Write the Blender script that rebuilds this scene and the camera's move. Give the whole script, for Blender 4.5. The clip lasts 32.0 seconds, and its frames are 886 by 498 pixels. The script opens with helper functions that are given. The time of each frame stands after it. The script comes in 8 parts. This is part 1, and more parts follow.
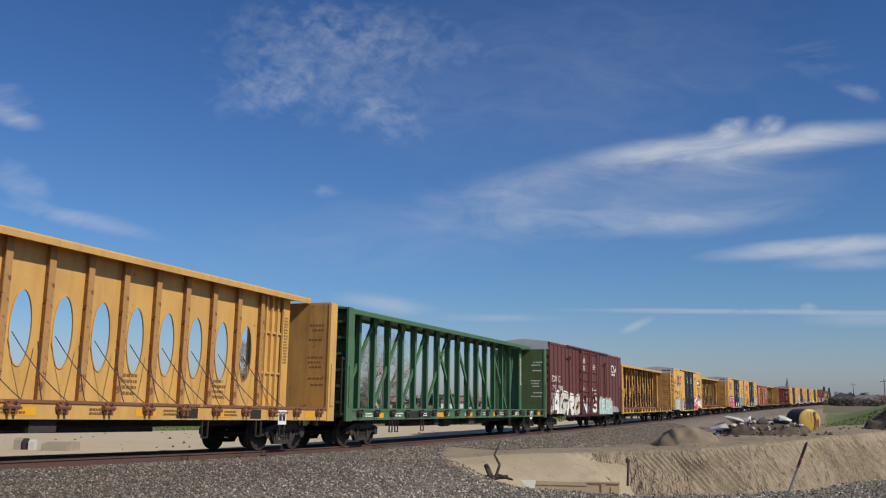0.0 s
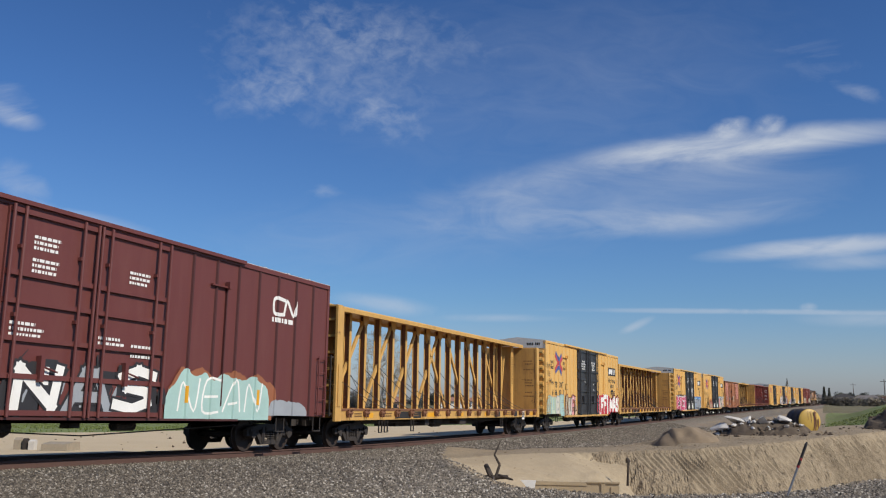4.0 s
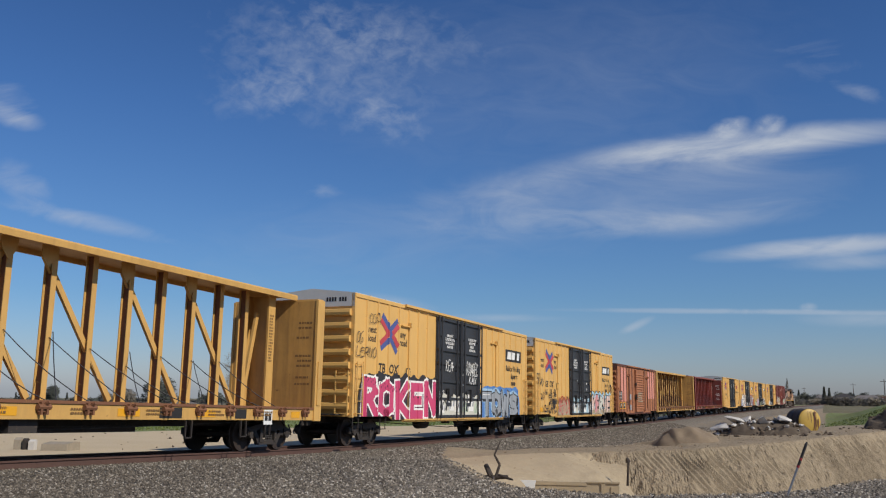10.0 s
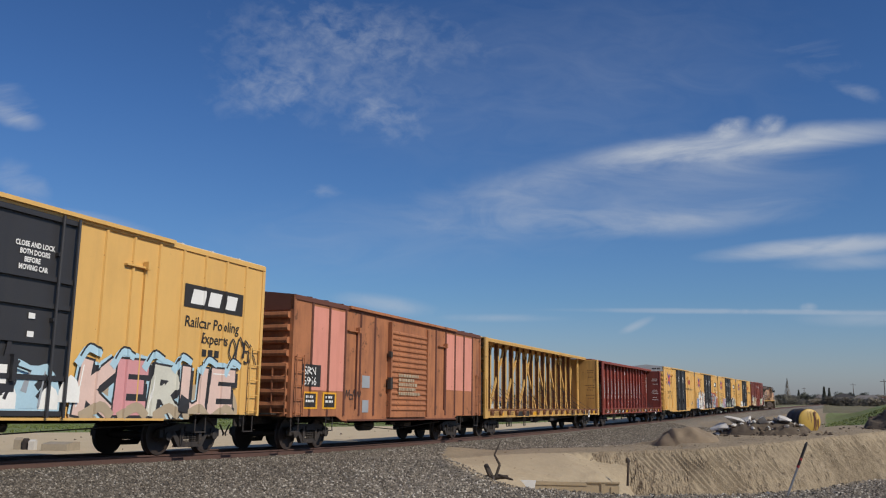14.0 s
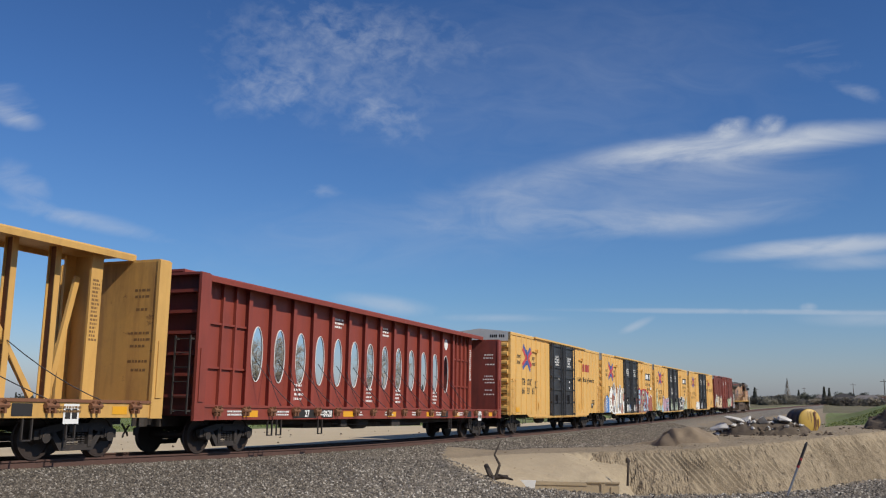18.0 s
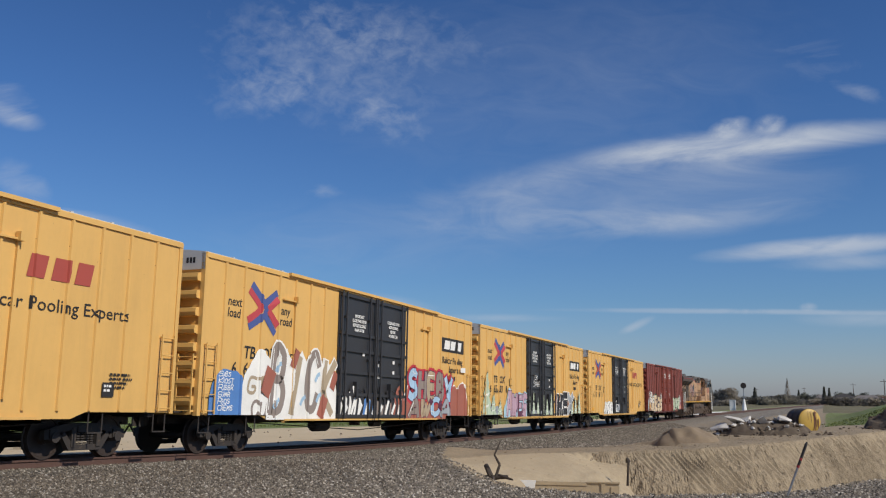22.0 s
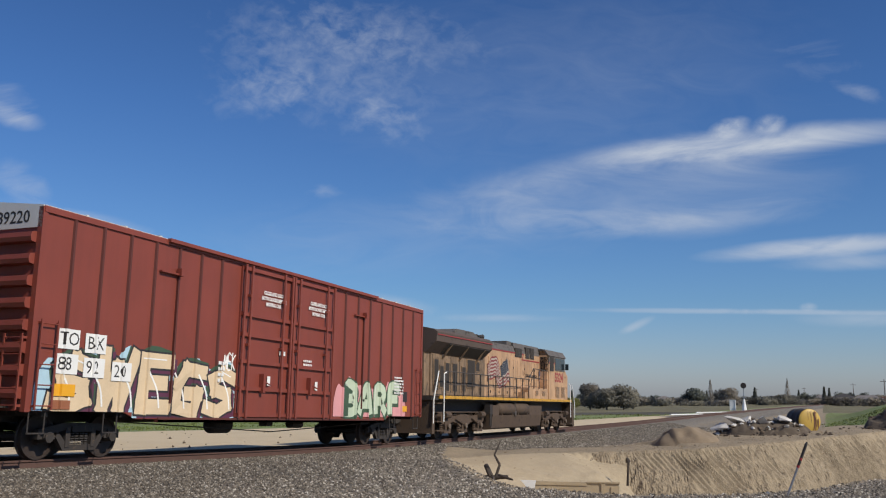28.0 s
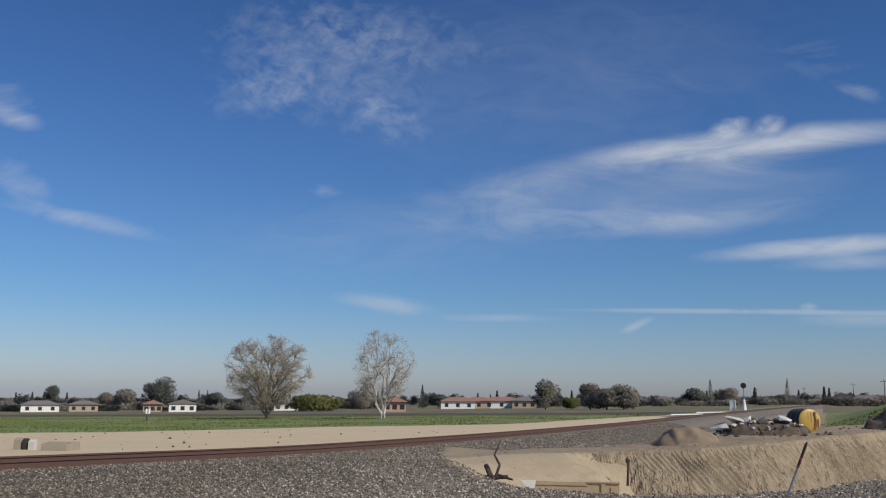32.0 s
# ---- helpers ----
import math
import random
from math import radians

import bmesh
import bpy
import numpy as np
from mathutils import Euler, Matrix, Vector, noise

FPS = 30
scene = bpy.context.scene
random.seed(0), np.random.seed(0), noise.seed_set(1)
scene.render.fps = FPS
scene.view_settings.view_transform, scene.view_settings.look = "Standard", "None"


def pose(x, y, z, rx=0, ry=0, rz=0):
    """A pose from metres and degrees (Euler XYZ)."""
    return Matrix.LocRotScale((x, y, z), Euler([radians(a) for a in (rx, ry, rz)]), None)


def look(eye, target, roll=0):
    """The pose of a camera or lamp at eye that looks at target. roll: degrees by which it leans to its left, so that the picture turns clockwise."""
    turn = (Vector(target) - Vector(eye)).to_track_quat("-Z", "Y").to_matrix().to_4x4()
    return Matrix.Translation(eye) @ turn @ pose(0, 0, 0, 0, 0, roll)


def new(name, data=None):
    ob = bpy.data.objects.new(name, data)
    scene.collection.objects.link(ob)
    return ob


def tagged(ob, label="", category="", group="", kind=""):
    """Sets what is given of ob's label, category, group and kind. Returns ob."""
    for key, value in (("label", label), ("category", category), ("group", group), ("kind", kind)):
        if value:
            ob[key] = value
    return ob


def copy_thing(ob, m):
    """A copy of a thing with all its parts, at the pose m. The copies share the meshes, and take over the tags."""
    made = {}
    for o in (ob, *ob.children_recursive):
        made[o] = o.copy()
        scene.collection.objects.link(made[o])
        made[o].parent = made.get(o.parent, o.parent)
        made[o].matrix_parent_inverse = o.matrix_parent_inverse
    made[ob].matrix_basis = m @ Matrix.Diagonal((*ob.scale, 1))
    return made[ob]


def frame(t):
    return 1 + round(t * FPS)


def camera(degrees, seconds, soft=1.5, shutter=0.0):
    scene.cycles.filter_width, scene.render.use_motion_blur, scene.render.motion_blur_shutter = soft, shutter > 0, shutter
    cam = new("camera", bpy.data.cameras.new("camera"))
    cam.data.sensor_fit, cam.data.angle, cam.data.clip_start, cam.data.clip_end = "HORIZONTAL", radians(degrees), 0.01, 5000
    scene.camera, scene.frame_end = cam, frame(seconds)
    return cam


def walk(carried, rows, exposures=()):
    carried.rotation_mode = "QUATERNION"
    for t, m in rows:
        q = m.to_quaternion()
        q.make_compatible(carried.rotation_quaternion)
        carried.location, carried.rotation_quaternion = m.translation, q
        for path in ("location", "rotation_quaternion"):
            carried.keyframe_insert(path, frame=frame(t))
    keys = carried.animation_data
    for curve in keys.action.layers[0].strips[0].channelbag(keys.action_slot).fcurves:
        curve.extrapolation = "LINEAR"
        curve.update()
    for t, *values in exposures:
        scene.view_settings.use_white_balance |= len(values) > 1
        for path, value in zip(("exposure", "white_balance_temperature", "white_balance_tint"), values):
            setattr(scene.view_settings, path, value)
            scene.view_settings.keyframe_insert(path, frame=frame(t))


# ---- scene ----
import functools

# The track runs along x, the train rolls towards -x; z = 0 is near rail height.
EYE = (0.0, -15.662, 1.558)
YAW, TILT = radians(67.496), radians(9.002)
AIM = (EYE[0] + math.sin(YAW) * math.cos(TILT), EYE[1] + math.cos(YAW) * math.cos(TILT), EYE[2] + math.sin(TILT))
cam = camera(51.72, 32.0, soft=1.15)
# the camera's automatic exposure drifts as pale and dark cars pass
walk(cam, [(0.0, look(EYE, AIM, 0.495)), (32.0, look(EYE, AIM, 0.495))],
     [(0.0, -0.05), (2.0, 0.1), (5.0, 0.0), (7.0, -0.08), (9.0, -0.13), (11.0, -0.08), (13.0, -0.2), (15.0, -0.1), (17.0, 0.0), (20.5, 0.0), (22.0, -0.08), (23.0, -0.1), (25.0, -0.18), (28.0, 0.03), (29.5, 0.06), (31.0, 0.04), (32.0, -0.08)])

# ---- sky and sun ----
SUN_EL, SUN_AZ = radians(40), radians(195)   # azimuth: clockwise from +y seen from above
to_sun = Vector((math.sin(SUN_AZ) * math.cos(SUN_EL), math.cos(SUN_AZ) * math.cos(SUN_EL), math.sin(SUN_EL)))
sun = new("sun", bpy.data.lights.new("sun", "SUN"))
sun.data.energy, sun.data.angle, sun.data.color = 4.2, radians(0.53), (1.0, 0.93, 0.82)
sun.matrix_world = look(to_sun * 50, (0, 0, 0))
scene.view_settings.exposure = 0.0


class Nodes:
    """A node tree with short calls."""

    def __init__(self, tree):
        self.tree = tree
        tree.nodes.clear()

    def add(self, kind, **inputs):
        n = self.tree.nodes.new(kind)
        for key, value in inputs.items():
            self.put(n, key, value)
        return n

    def put(self, n, key, value):
        key = int(key[1:]) if key[0] == "i" and key[1:].isdigit() else key.replace("_", " ")
        if isinstance(value, bpy.types.NodeSocket):
            self.tree.links.new(value, n.inputs[key])
        else:
            n.inputs[key].default_value = value

    def noise(self, vec, scale, detail=4.0, rough=0.55, dist=0.0):
        return self.add("ShaderNodeTexNoise", Vector=vec, Scale=scale, Detail=detail, Roughness=rough, Distortion=dist).outputs["Fac"]

    def scaled(self, vec, s, shift=(0, 0, 0)):
        n = self.add("ShaderNodeMapping", Vector=vec, Scale=s, Location=shift)
        return n.outputs[0]

    def ramp(self, fac, *stops):
        n = self.add("ShaderNodeValToRGB", Fac=fac)
        e = n.color_ramp.elements
        while len(e) < len(stops):
            e.new(0.5)
        for el, (pos, col) in zip(e, stops):
            el.position = pos
            el.color = (col, col, col, 1) if isinstance(col, (int, float)) else (*col, 1)
        return n.outputs["Color"]

    def mix(self, fac, a, b, how="MIX"):
        n = self.add("ShaderNodeMix")
        n.data_type, n.blend_type = "RGBA", how
        self.put(n, "i0", fac)
        for key, v in (("i6", a), ("i7", b)):
            self.put(n, key, (*v, 1) if isinstance(v, tuple) and len(v) == 3 else v)
        return n.outputs[2]

    def math(self, op, a, b=0.0, clamp=False):
        n = self.add("ShaderNodeMath", i0=a, i1=b)
        n.operation, n.use_clamp = op, clamp
        return n.outputs[0]


def sky():
    world = bpy.data.worlds.new("sky")
    scene.world = world
    world.use_nodes = True
    k = Nodes(world.node_tree)
    tex = k.add("ShaderNodeTexSky")
    tex.sky_type, tex.sun_disc = "NISHITA", False
    tex.sun_elevation, tex.sun_rotation = SUN_EL, SUN_AZ
    tex.air_density, tex.dust_density, tex.ozone_density = 1.0, 0.6, 2.0
    way = k.add("ShaderNodeTexCoord").outputs["Generated"]
    # clear valley air: bluer overhead, a blue-grey haze low down
    rise = k.add("ShaderNodeSeparateXYZ", Vector=way).outputs[2]
    deep = k.mix(1.0, tex.outputs[0], k.ramp(rise, (0.0, (0.88, 0.97, 1.36)), (0.045, (0.71, 0.88, 1.25)), (0.1, (0.55, 0.82, 1.19)), (0.3, (0.435, 0.73, 1.16)), (0.5, (0.375, 0.63, 1.03))), "MULTIPLY")

    def along(v):
        n = k.add("ShaderNodeVectorMath", i0=way, i1=v)
        n.operation = "DOT_PRODUCT"
        return n.outputs["Value"]

    # flat coordinates on the part of the sky over the line: across and up
    ahead = k.math("MAXIMUM", along((math.sin(YAW) * math.cos(TILT), math.cos(YAW) * math.cos(TILT), math.sin(TILT))), 0.2)
    u = k.math("DIVIDE", along((math.cos(YAW), -math.sin(YAW), 0)), ahead)
    v = k.math("DIVIDE", along((-math.sin(YAW) * math.sin(TILT), -math.cos(YAW) * math.sin(TILT), math.cos(TILT))), ahead)
    flat = k.add("ShaderNodeCombineXYZ", X=u, Y=v).outputs[0]
    streaks = k.noise(k.add("ShaderNodeMapping", Vector=flat, Scale=(3.5, 14, 1), Rotation=(0, 0, -0.15)).outputs[0], 1.6, 9, 0.6, 0.8)
    fleece = k.noise(k.add("ShaderNodeMapping", Vector=flat, Scale=(46, 64, 1), Rotation=(0, 0, 0.6)).outputs[0], 1.0, 5, 0.6, 0.3)
    wisps = k.noise(k.scaled(flat, (8, 22, 1), (3, 1, 0)), 1.3, 8, 0.6, 1.2)

    def patch(cu, cv, ru, rv, turn, texture, low, high, amount):
        c, s = math.cos(turn), math.sin(turn)
        du, dv = k.math("SUBTRACT", u, cu), k.math("SUBTRACT", v, cv)
        a = k.math("ADD", k.math("MULTIPLY", du, c / ru), k.math("MULTIPLY", dv, s / ru))
        b = k.math("ADD", k.math("MULTIPLY", du, -s / rv), k.math("MULTIPLY", dv, c / rv))
        m = k.math("SUBTRACT", 1.0, k.math("ADD", k.math("MULTIPLY", a, a), k.math("MULTIPLY", b, b)), True)
        ragged = k.math("ADD", texture, k.math("MULTIPLY", k.math("SUBTRACT", m, 1.0), 0.38))
        return k.math("MULTIPLY", k.math("MULTIPLY", m, k.ramp(ragged, (low - 0.12, 0.0), (high, 1.0))), amount)

    total = None
    for spec in ((-0.135, 0.2, 0.17, 0.085, -0.3, fleece, 0.38, 0.95, 0.5), (-0.2, 0.17, 0.08, 0.035, 0.2, fleece, 0.34, 0.85, 0.4), (-0.06, 0.235, 0.16, 0.05, -0.15, fleece, 0.42, 0.78, 0.3), (-0.06, 0.14, 0.06, 0.03, -0.4, fleece, 0.4, 0.7, 0.3),
                 (0.36, 0.122, 0.23, 0.02, 0.1, streaks, 0.22, 0.58, 1.0), (0.3, 0.106, 0.16, 0.03, 0.08, streaks, 0.3, 0.7, 0.6), (0.312, 0.135, 0.028, 0.013, 0.3, fleece, 0.2, 0.6, 0.9), (0.356, 0.139, 0.022, 0.013, 0.2, fleece, 0.2, 0.6, 0.9),
                 (0.16, 0.092, 0.17, 0.024, 0.22, streaks, 0.28, 0.7, 0.5), (0.22, 0.062, 0.28, 0.05, 0.1, streaks, 0.25, 0.8, 0.5), (0.17, 0.03, 0.22, 0.022, 0.04, wisps, 0.3, 0.75, 0.4), (0.3, 0.036, 0.17, 0.022, 0.12, streaks, 0.28, 0.7, 0.5),
                 (0.06, 0.06, 0.14, 0.035, 0.2, wisps, 0.3, 0.85, 0.3), (-0.02, 0.02, 0.34, 0.06, 0.1, wisps, 0.3, 0.9, 0.25), (0.415, 0.006, 0.15, 0.014, 0.09, streaks, 0.2, 0.52, 1.0), (0.45, -0.01, 0.1, 0.012, 0.05, streaks, 0.25, 0.6, 0.5),
                 (0.34, -0.0655, 0.26, 0.004, 0.0, wisps, 0.2, 0.5, 0.5), (0.46, -0.072, 0.1, 0.012, 0.02, streaks, 0.25, 0.65, 0.45), (0.4, -0.06, 0.012, 0.006, 0.0, fleece, 0.2, 0.6, 0.6), (0.212, -0.082, 0.025, 0.006, 0.45, wisps, 0.2, 0.6, 0.5),
                 (-0.475, 0.142, 0.05, 0.016, -0.3, wisps, 0.35, 0.65, 0.7), (-0.48, 0.16, 0.05, 0.03, -0.4, wisps, 0.45, 0.75, 0.35), (-0.47, 0.07, 0.06, 0.03, -0.4, wisps, 0.42, 0.75, 0.45), (-0.39, 0.028, 0.12, 0.014, -0.22, wisps, 0.3, 0.65, 0.55),
                 (-0.06, -0.061, 0.07, 0.013, -0.12, wisps, 0.25, 0.6, 0.55), (0.06, -0.075, 0.09, 0.006, 0.0, wisps, 0.25, 0.6, 0.35), (-0.13, 0.062, 0.025, 0.01, 0.0, fleece, 0.3, 0.7, 0.3), (0.45, 0.178, 0.05, 0.014, -0.3, wisps, 0.35, 0.7, 0.45), (0.42, 0.2, 0.09, 0.05, -0.5, wisps, 0.5, 0.9, 0.25), (0.12, 0.19, 0.34, 0.13, 0.1, wisps, 0.25, 0.95, 0.2)):
        c = patch(*spec)
        total = c if total is None else k.math("ADD", total, c)
    # the rest of the sky carries the same thin cloud
    rest = k.noise(k.scaled(way, (2, 2, 5)), 1.5, 8, 0.6, 0.8)
    behind = k.math("SUBTRACT", 1.0, k.math("MULTIPLY", along((math.sin(YAW), math.cos(YAW), 0)), 1.6), True)
    total = k.math("ADD", total, k.math("MULTIPLY", k.math("MULTIPLY", k.ramp(rest, (0.5, 0.0), (0.75, 1.0)), behind), 0.4))
    col = k.mix(k.math("MULTIPLY", total, 0.8, True), deep, (6.6, 7.2, 8.2))
    bg = k.add("ShaderNodeBackground", Color=col, Strength=0.08)
    k.add("ShaderNodeOutputWorld", Surface=bg.outputs[0])


sky()


# ---- materials ----
def surface(name, col, rough=0.6, metal=0.0, vary=0.25, scale=3.0, bump=0.15, bump_scale=40.0, second=None, amount=0.0, dirt=None, dirt_amount=0.0, per_object=0.0):
    """A worn surface: its colour varied at two scales, a second colour in patches (rust, stains), dirt in streaks, fine relief."""
    m = bpy.data.materials.new(name)
    m.use_nodes = True
    k = Nodes(m.node_tree)
    pos = k.add("ShaderNodeTexCoord").outputs["Object"]
    big, small = k.noise(pos, scale, 5), k.noise(pos, scale * 14, 4, 0.65)
    c = k.mix(k.math("MULTIPLY", k.ramp(big, (0.3, 0.0), (0.7, 1.0)), vary), col, tuple(v * 0.55 for v in col))
    c = k.mix(k.math("MULTIPLY", k.ramp(small, (0.35, 0.0), (0.75, 1.0)), vary * 0.7), c, tuple(min(1, v * 1.25 + 0.01) for v in col))
    if dirt:
        streak = k.math("MULTIPLY", k.noise(k.scaled(pos, (2.6, 2.6, 0.3)), 1.5, 7, 0.65, 0.5), k.math("ADD", big, 0.55))
        c = k.mix(k.math("MULTIPLY", k.ramp(streak, (0.45, 0.0), (0.8, 1.0)), dirt_amount), c, dirt)
    if second:
        patch = k.noise(pos, scale * 2.6, 8, 0.68, 0.4)
        edge = 0.72 - 0.3 * amount
        c = k.mix(k.ramp(patch, (edge, 0.0), (edge + 0.06, 1.0)), c, second)
        speck = k.noise(pos, scale * 22, 3, 0.6, 0.3)
        c = k.mix(k.math("MULTIPLY", k.ramp(speck, (0.74 - 0.08 * amount, 0.0), (0.78 - 0.08 * amount, 1.0)), 0.8), c, second)
    if per_object:
        rnd = k.add("ShaderNodeObjectInfo").outputs["Random"]
        c = k.mix(k.math("MULTIPLY", rnd, per_object), c, tuple(v * 0.5 for v in col))
    b = k.add("ShaderNodeBump", Strength=bump, Distance=0.02, Height=k.noise(pos, bump_scale, 4, 0.6))
    p = k.add("ShaderNodeBsdfPrincipled", Base_Color=c, Metallic=metal, Normal=b.outputs[0],
              Roughness=k.math("ADD", k.math("MULTIPLY", small, 0.2), rough - 0.1))
    k.add("ShaderNodeOutputMaterial", Surface=p.outputs[0])
    return m


def plain(name, col, rough=0.6):
    return surface(name, col, rough, vary=0.15, bump=0.05)


RUST, DUST = (0.13, 0.055, 0.025), (0.25, 0.19, 0.12)
YELLOW = surface("yellow_paint", (0.69, 0.41, 0.122), 0.5, vary=0.18, scale=0.5, second=RUST, amount=0.05, dirt=(0.4, 0.23, 0.08), dirt_amount=0.22)
BEAM_YELLOW = surface("weathered_yellow_paint", (0.6, 0.35, 0.1), 0.55, vary=0.22, scale=0.9, second=RUST, amount=0.22, dirt=(0.3, 0.15, 0.05), dirt_amount=0.35)
DECK_RUST = surface("rusty_deck_paint", (0.2, 0.085, 0.04), 0.75, vary=0.4, scale=2.0, second=(0.4, 0.22, 0.06), amount=0.4)
GREEN = surface("green_paint", (0.065, 0.155, 0.075), 0.55, vary=0.35, second=(0.09, 0.12, 0.075), amount=0.3, dirt=(0.09, 0.06, 0.03), dirt_amount=0.45)
GREEN_STAINED = surface("stained_green_paint", (0.085, 0.15, 0.055), 0.6, vary=0.4, scale=0.7, second=(0.09, 0.06, 0.025), amount=0.4, dirt=(0.1, 0.065, 0.025), dirt_amount=0.8)
YELLOW_STAINED = surface("stained_yellow_paint", (0.5, 0.28, 0.075), 0.6, vary=0.35, scale=0.8, second=(0.2, 0.1, 0.035), amount=0.35, dirt=(0.24, 0.125, 0.045), dirt_amount=0.75)
RED_STAINED = surface("stained_red_paint", (0.19, 0.04, 0.028), 0.6, vary=0.35, scale=0.8, dirt=(0.08, 0.025, 0.02), dirt_amount=0.7)
MAROON = surface("maroon_paint", (0.13, 0.035, 0.03), 0.5, vary=0.25, scale=0.8, dirt=(0.2, 0.08, 0.06), dirt_amount=0.25)
RED = surface("red_brown_paint", (0.22, 0.048, 0.03), 0.5, vary=0.2, scale=0.8, dirt=(0.12, 0.03, 0.02), dirt_amount=0.3)
# darker versions of the red and maroon, for ribs, panel edges and door tracks
RED_SEAM = surface("dark_red_seam", (0.1, 0.026, 0.018), 0.6, vary=0.3)
MAROON_SEAM = surface("dark_maroon_seam", (0.07, 0.02, 0.018), 0.6, vary=0.3)
BEAM_RED = surface("red_oxide_paint", (0.25, 0.05, 0.032), 0.5, vary=0.25, scale=0.8, dirt=(0.13, 0.035, 0.025), dirt_amount=0.35)
SALMON = surface("faded_salmon_paint", (0.66, 0.27, 0.2), 0.65, vary=0.15, scale=1.0, second=(0.33, 0.11, 0.055), amount=0.22, dirt=(0.4, 0.14, 0.08), dirt_amount=0.4)
ORANGE_RUST = surface("rusted_orange_panel", (0.4, 0.155, 0.065), 0.75, vary=0.45, scale=1.1, second=RUST, amount=0.4, dirt=(0.15, 0.055, 0.03), dirt_amount=0.75)
RUST_SEAM = surface("dark_rust_seam", (0.12, 0.042, 0.025), 0.75, vary=0.3)
BLACK = surface("black_door_paint", (0.032, 0.031, 0.033), 0.45, vary=0.3, dirt=(0.05, 0.045, 0.04), dirt_amount=0.3)
GALV = surface("galvanised_roof", (0.55, 0.54, 0.51), 0.5, 0.0, vary=0.2, scale=1.5, second=(0.4, 0.33, 0.25), amount=0.15)
IRON = surface("dirty_black_iron", (0.035, 0.028, 0.024), 0.75, vary=0.4, scale=4, second=(0.09, 0.06, 0.04), amount=0.45)
WHEEL = surface("worn_wheel_steel", (0.05, 0.035, 0.028), 0.6, 0.3, vary=0.4, scale=5)
WHITE = plain("white_lettering", (0.75, 0.74, 0.7))
INK = plain("black_lettering", (0.025, 0.022, 0.02))
RAIL = surface("rusted_rail", (0.1, 0.052, 0.038), 0.75, vary=0.35, scale=3, second=(0.06, 0.03, 0.02), amount=0.4, bump=0.3)


# ---- mesh building ----
class Shape:
    """Vertices and faces of one mesh, with boxes, bars, prisms and tubes."""

    def __init__(self):
        self.v, self.f = [], []

    def faces(self, verts, faces):
        n = len(self.v)
        self.v += [tuple(p) for p in verts]
        self.f += [tuple(i + n for i in f) for f in faces]
        return self

    def box(self, x0, x1, y0, y1, z0, z1):
        v = [(x, y, z) for x in (x0, x1) for y in (y0, y1) for z in (z0, z1)]
        return self.faces(v, [(0, 1, 3, 2), (4, 6, 7, 5), (0, 4, 5, 1), (2, 3, 7, 6), (0, 2, 6, 4), (1, 5, 7, 3)])

    def prism(self, pts, axis, a, b):
        """A flat outline of pairs, drawn out along an axis from a to b."""
        def at(p, w):
            return (w, p[0], p[1]) if axis == "x" else (p[0], w, p[1]) if axis == "y" else (p[0], p[1], w)
        n = len(pts)
        v = [at(p, a) for p in pts] + [at(p, b) for p in pts]
        return self.faces(v, [tuple(range(n)), tuple(range(2 * n - 1, n - 1, -1))] + [(i, i + n, (i + 1) % n + n, (i + 1) % n) for i in range(n)])

    def tube(self, p, q, r, n=8, r2=None):
        """A round bar from p to q."""
        p, q = Vector(p), Vector(q)
        r2 = r if r2 is None else r2
        t = (q - p).to_track_quat("Z", "Y")
        ring = [t @ Vector((math.cos(2 * math.pi * i / n), math.sin(2 * math.pi * i / n), 0)) for i in range(n)]
        v = [p + c * r for c in ring] + [q + c * r2 for c in ring]
        return self.faces(v, [tuple(range(n - 1, -1, -1)), tuple(range(n, 2 * n))] + [(i, (i + 1) % n, (i + 1) % n + n, i + n) for i in range(n)])

    def bar(self, p, q, w, d, side=(0, 1, 0)):
        """A flat bar from p to q: w wide across, d deep along side."""
        p, q, s = Vector(p), Vector(q), Vector(side).normalized()
        c = (q - p).cross(s).normalized()
        v = [e + c * (w / 2 * a) + s * (d / 2 * b) for e in (p, q) for a, b in ((-1, -1), (1, -1), (1, 1), (-1, 1))]
        return self.faces(v, [(0, 1, 2, 3), (7, 6, 5, 4), (0, 4, 5, 1), (1, 5, 6, 2), (2, 6, 7, 3), (3, 7, 4, 0)])

    def lathe(self, prof, n=20, axis="y"):
        """A turned body: pairs of (place along the axis, radius)."""
        rows = []
        for a, r in prof:
            rows.append([(r * math.cos(2 * math.pi * i / n), a, r * math.sin(2 * math.pi * i / n)) for i in range(n)])
        if axis == "x":
            rows = [[(y, x, z) for x, y, z in row] for row in rows]
        if axis == "z":
            rows = [[(x, z, y) for x, y, z in row] for row in rows]
        v = [p for row in rows for p in row]
        f = [(j * n + i, j * n + (i + 1) % n, (j + 1) * n + (i + 1) % n, (j + 1) * n + i) for j in range(len(rows) - 1) for i in range(n)]
        return self.faces(v, f + [tuple(range(n)), tuple(range(len(v) - 1, len(v) - n - 1, -1))])

    def data(self, name, material, smooth=False):
        me = bpy.data.meshes.new(name)
        me.from_pydata(self.v, [], self.f)
        bm = bmesh.new()
        bm.from_mesh(me)
        bmesh.ops.recalc_face_normals(bm, faces=bm.faces)
        bm.to_mesh(me)
        bm.free()
        me.materials.append(material)
        if smooth:
            me.shade_smooth()
        return me


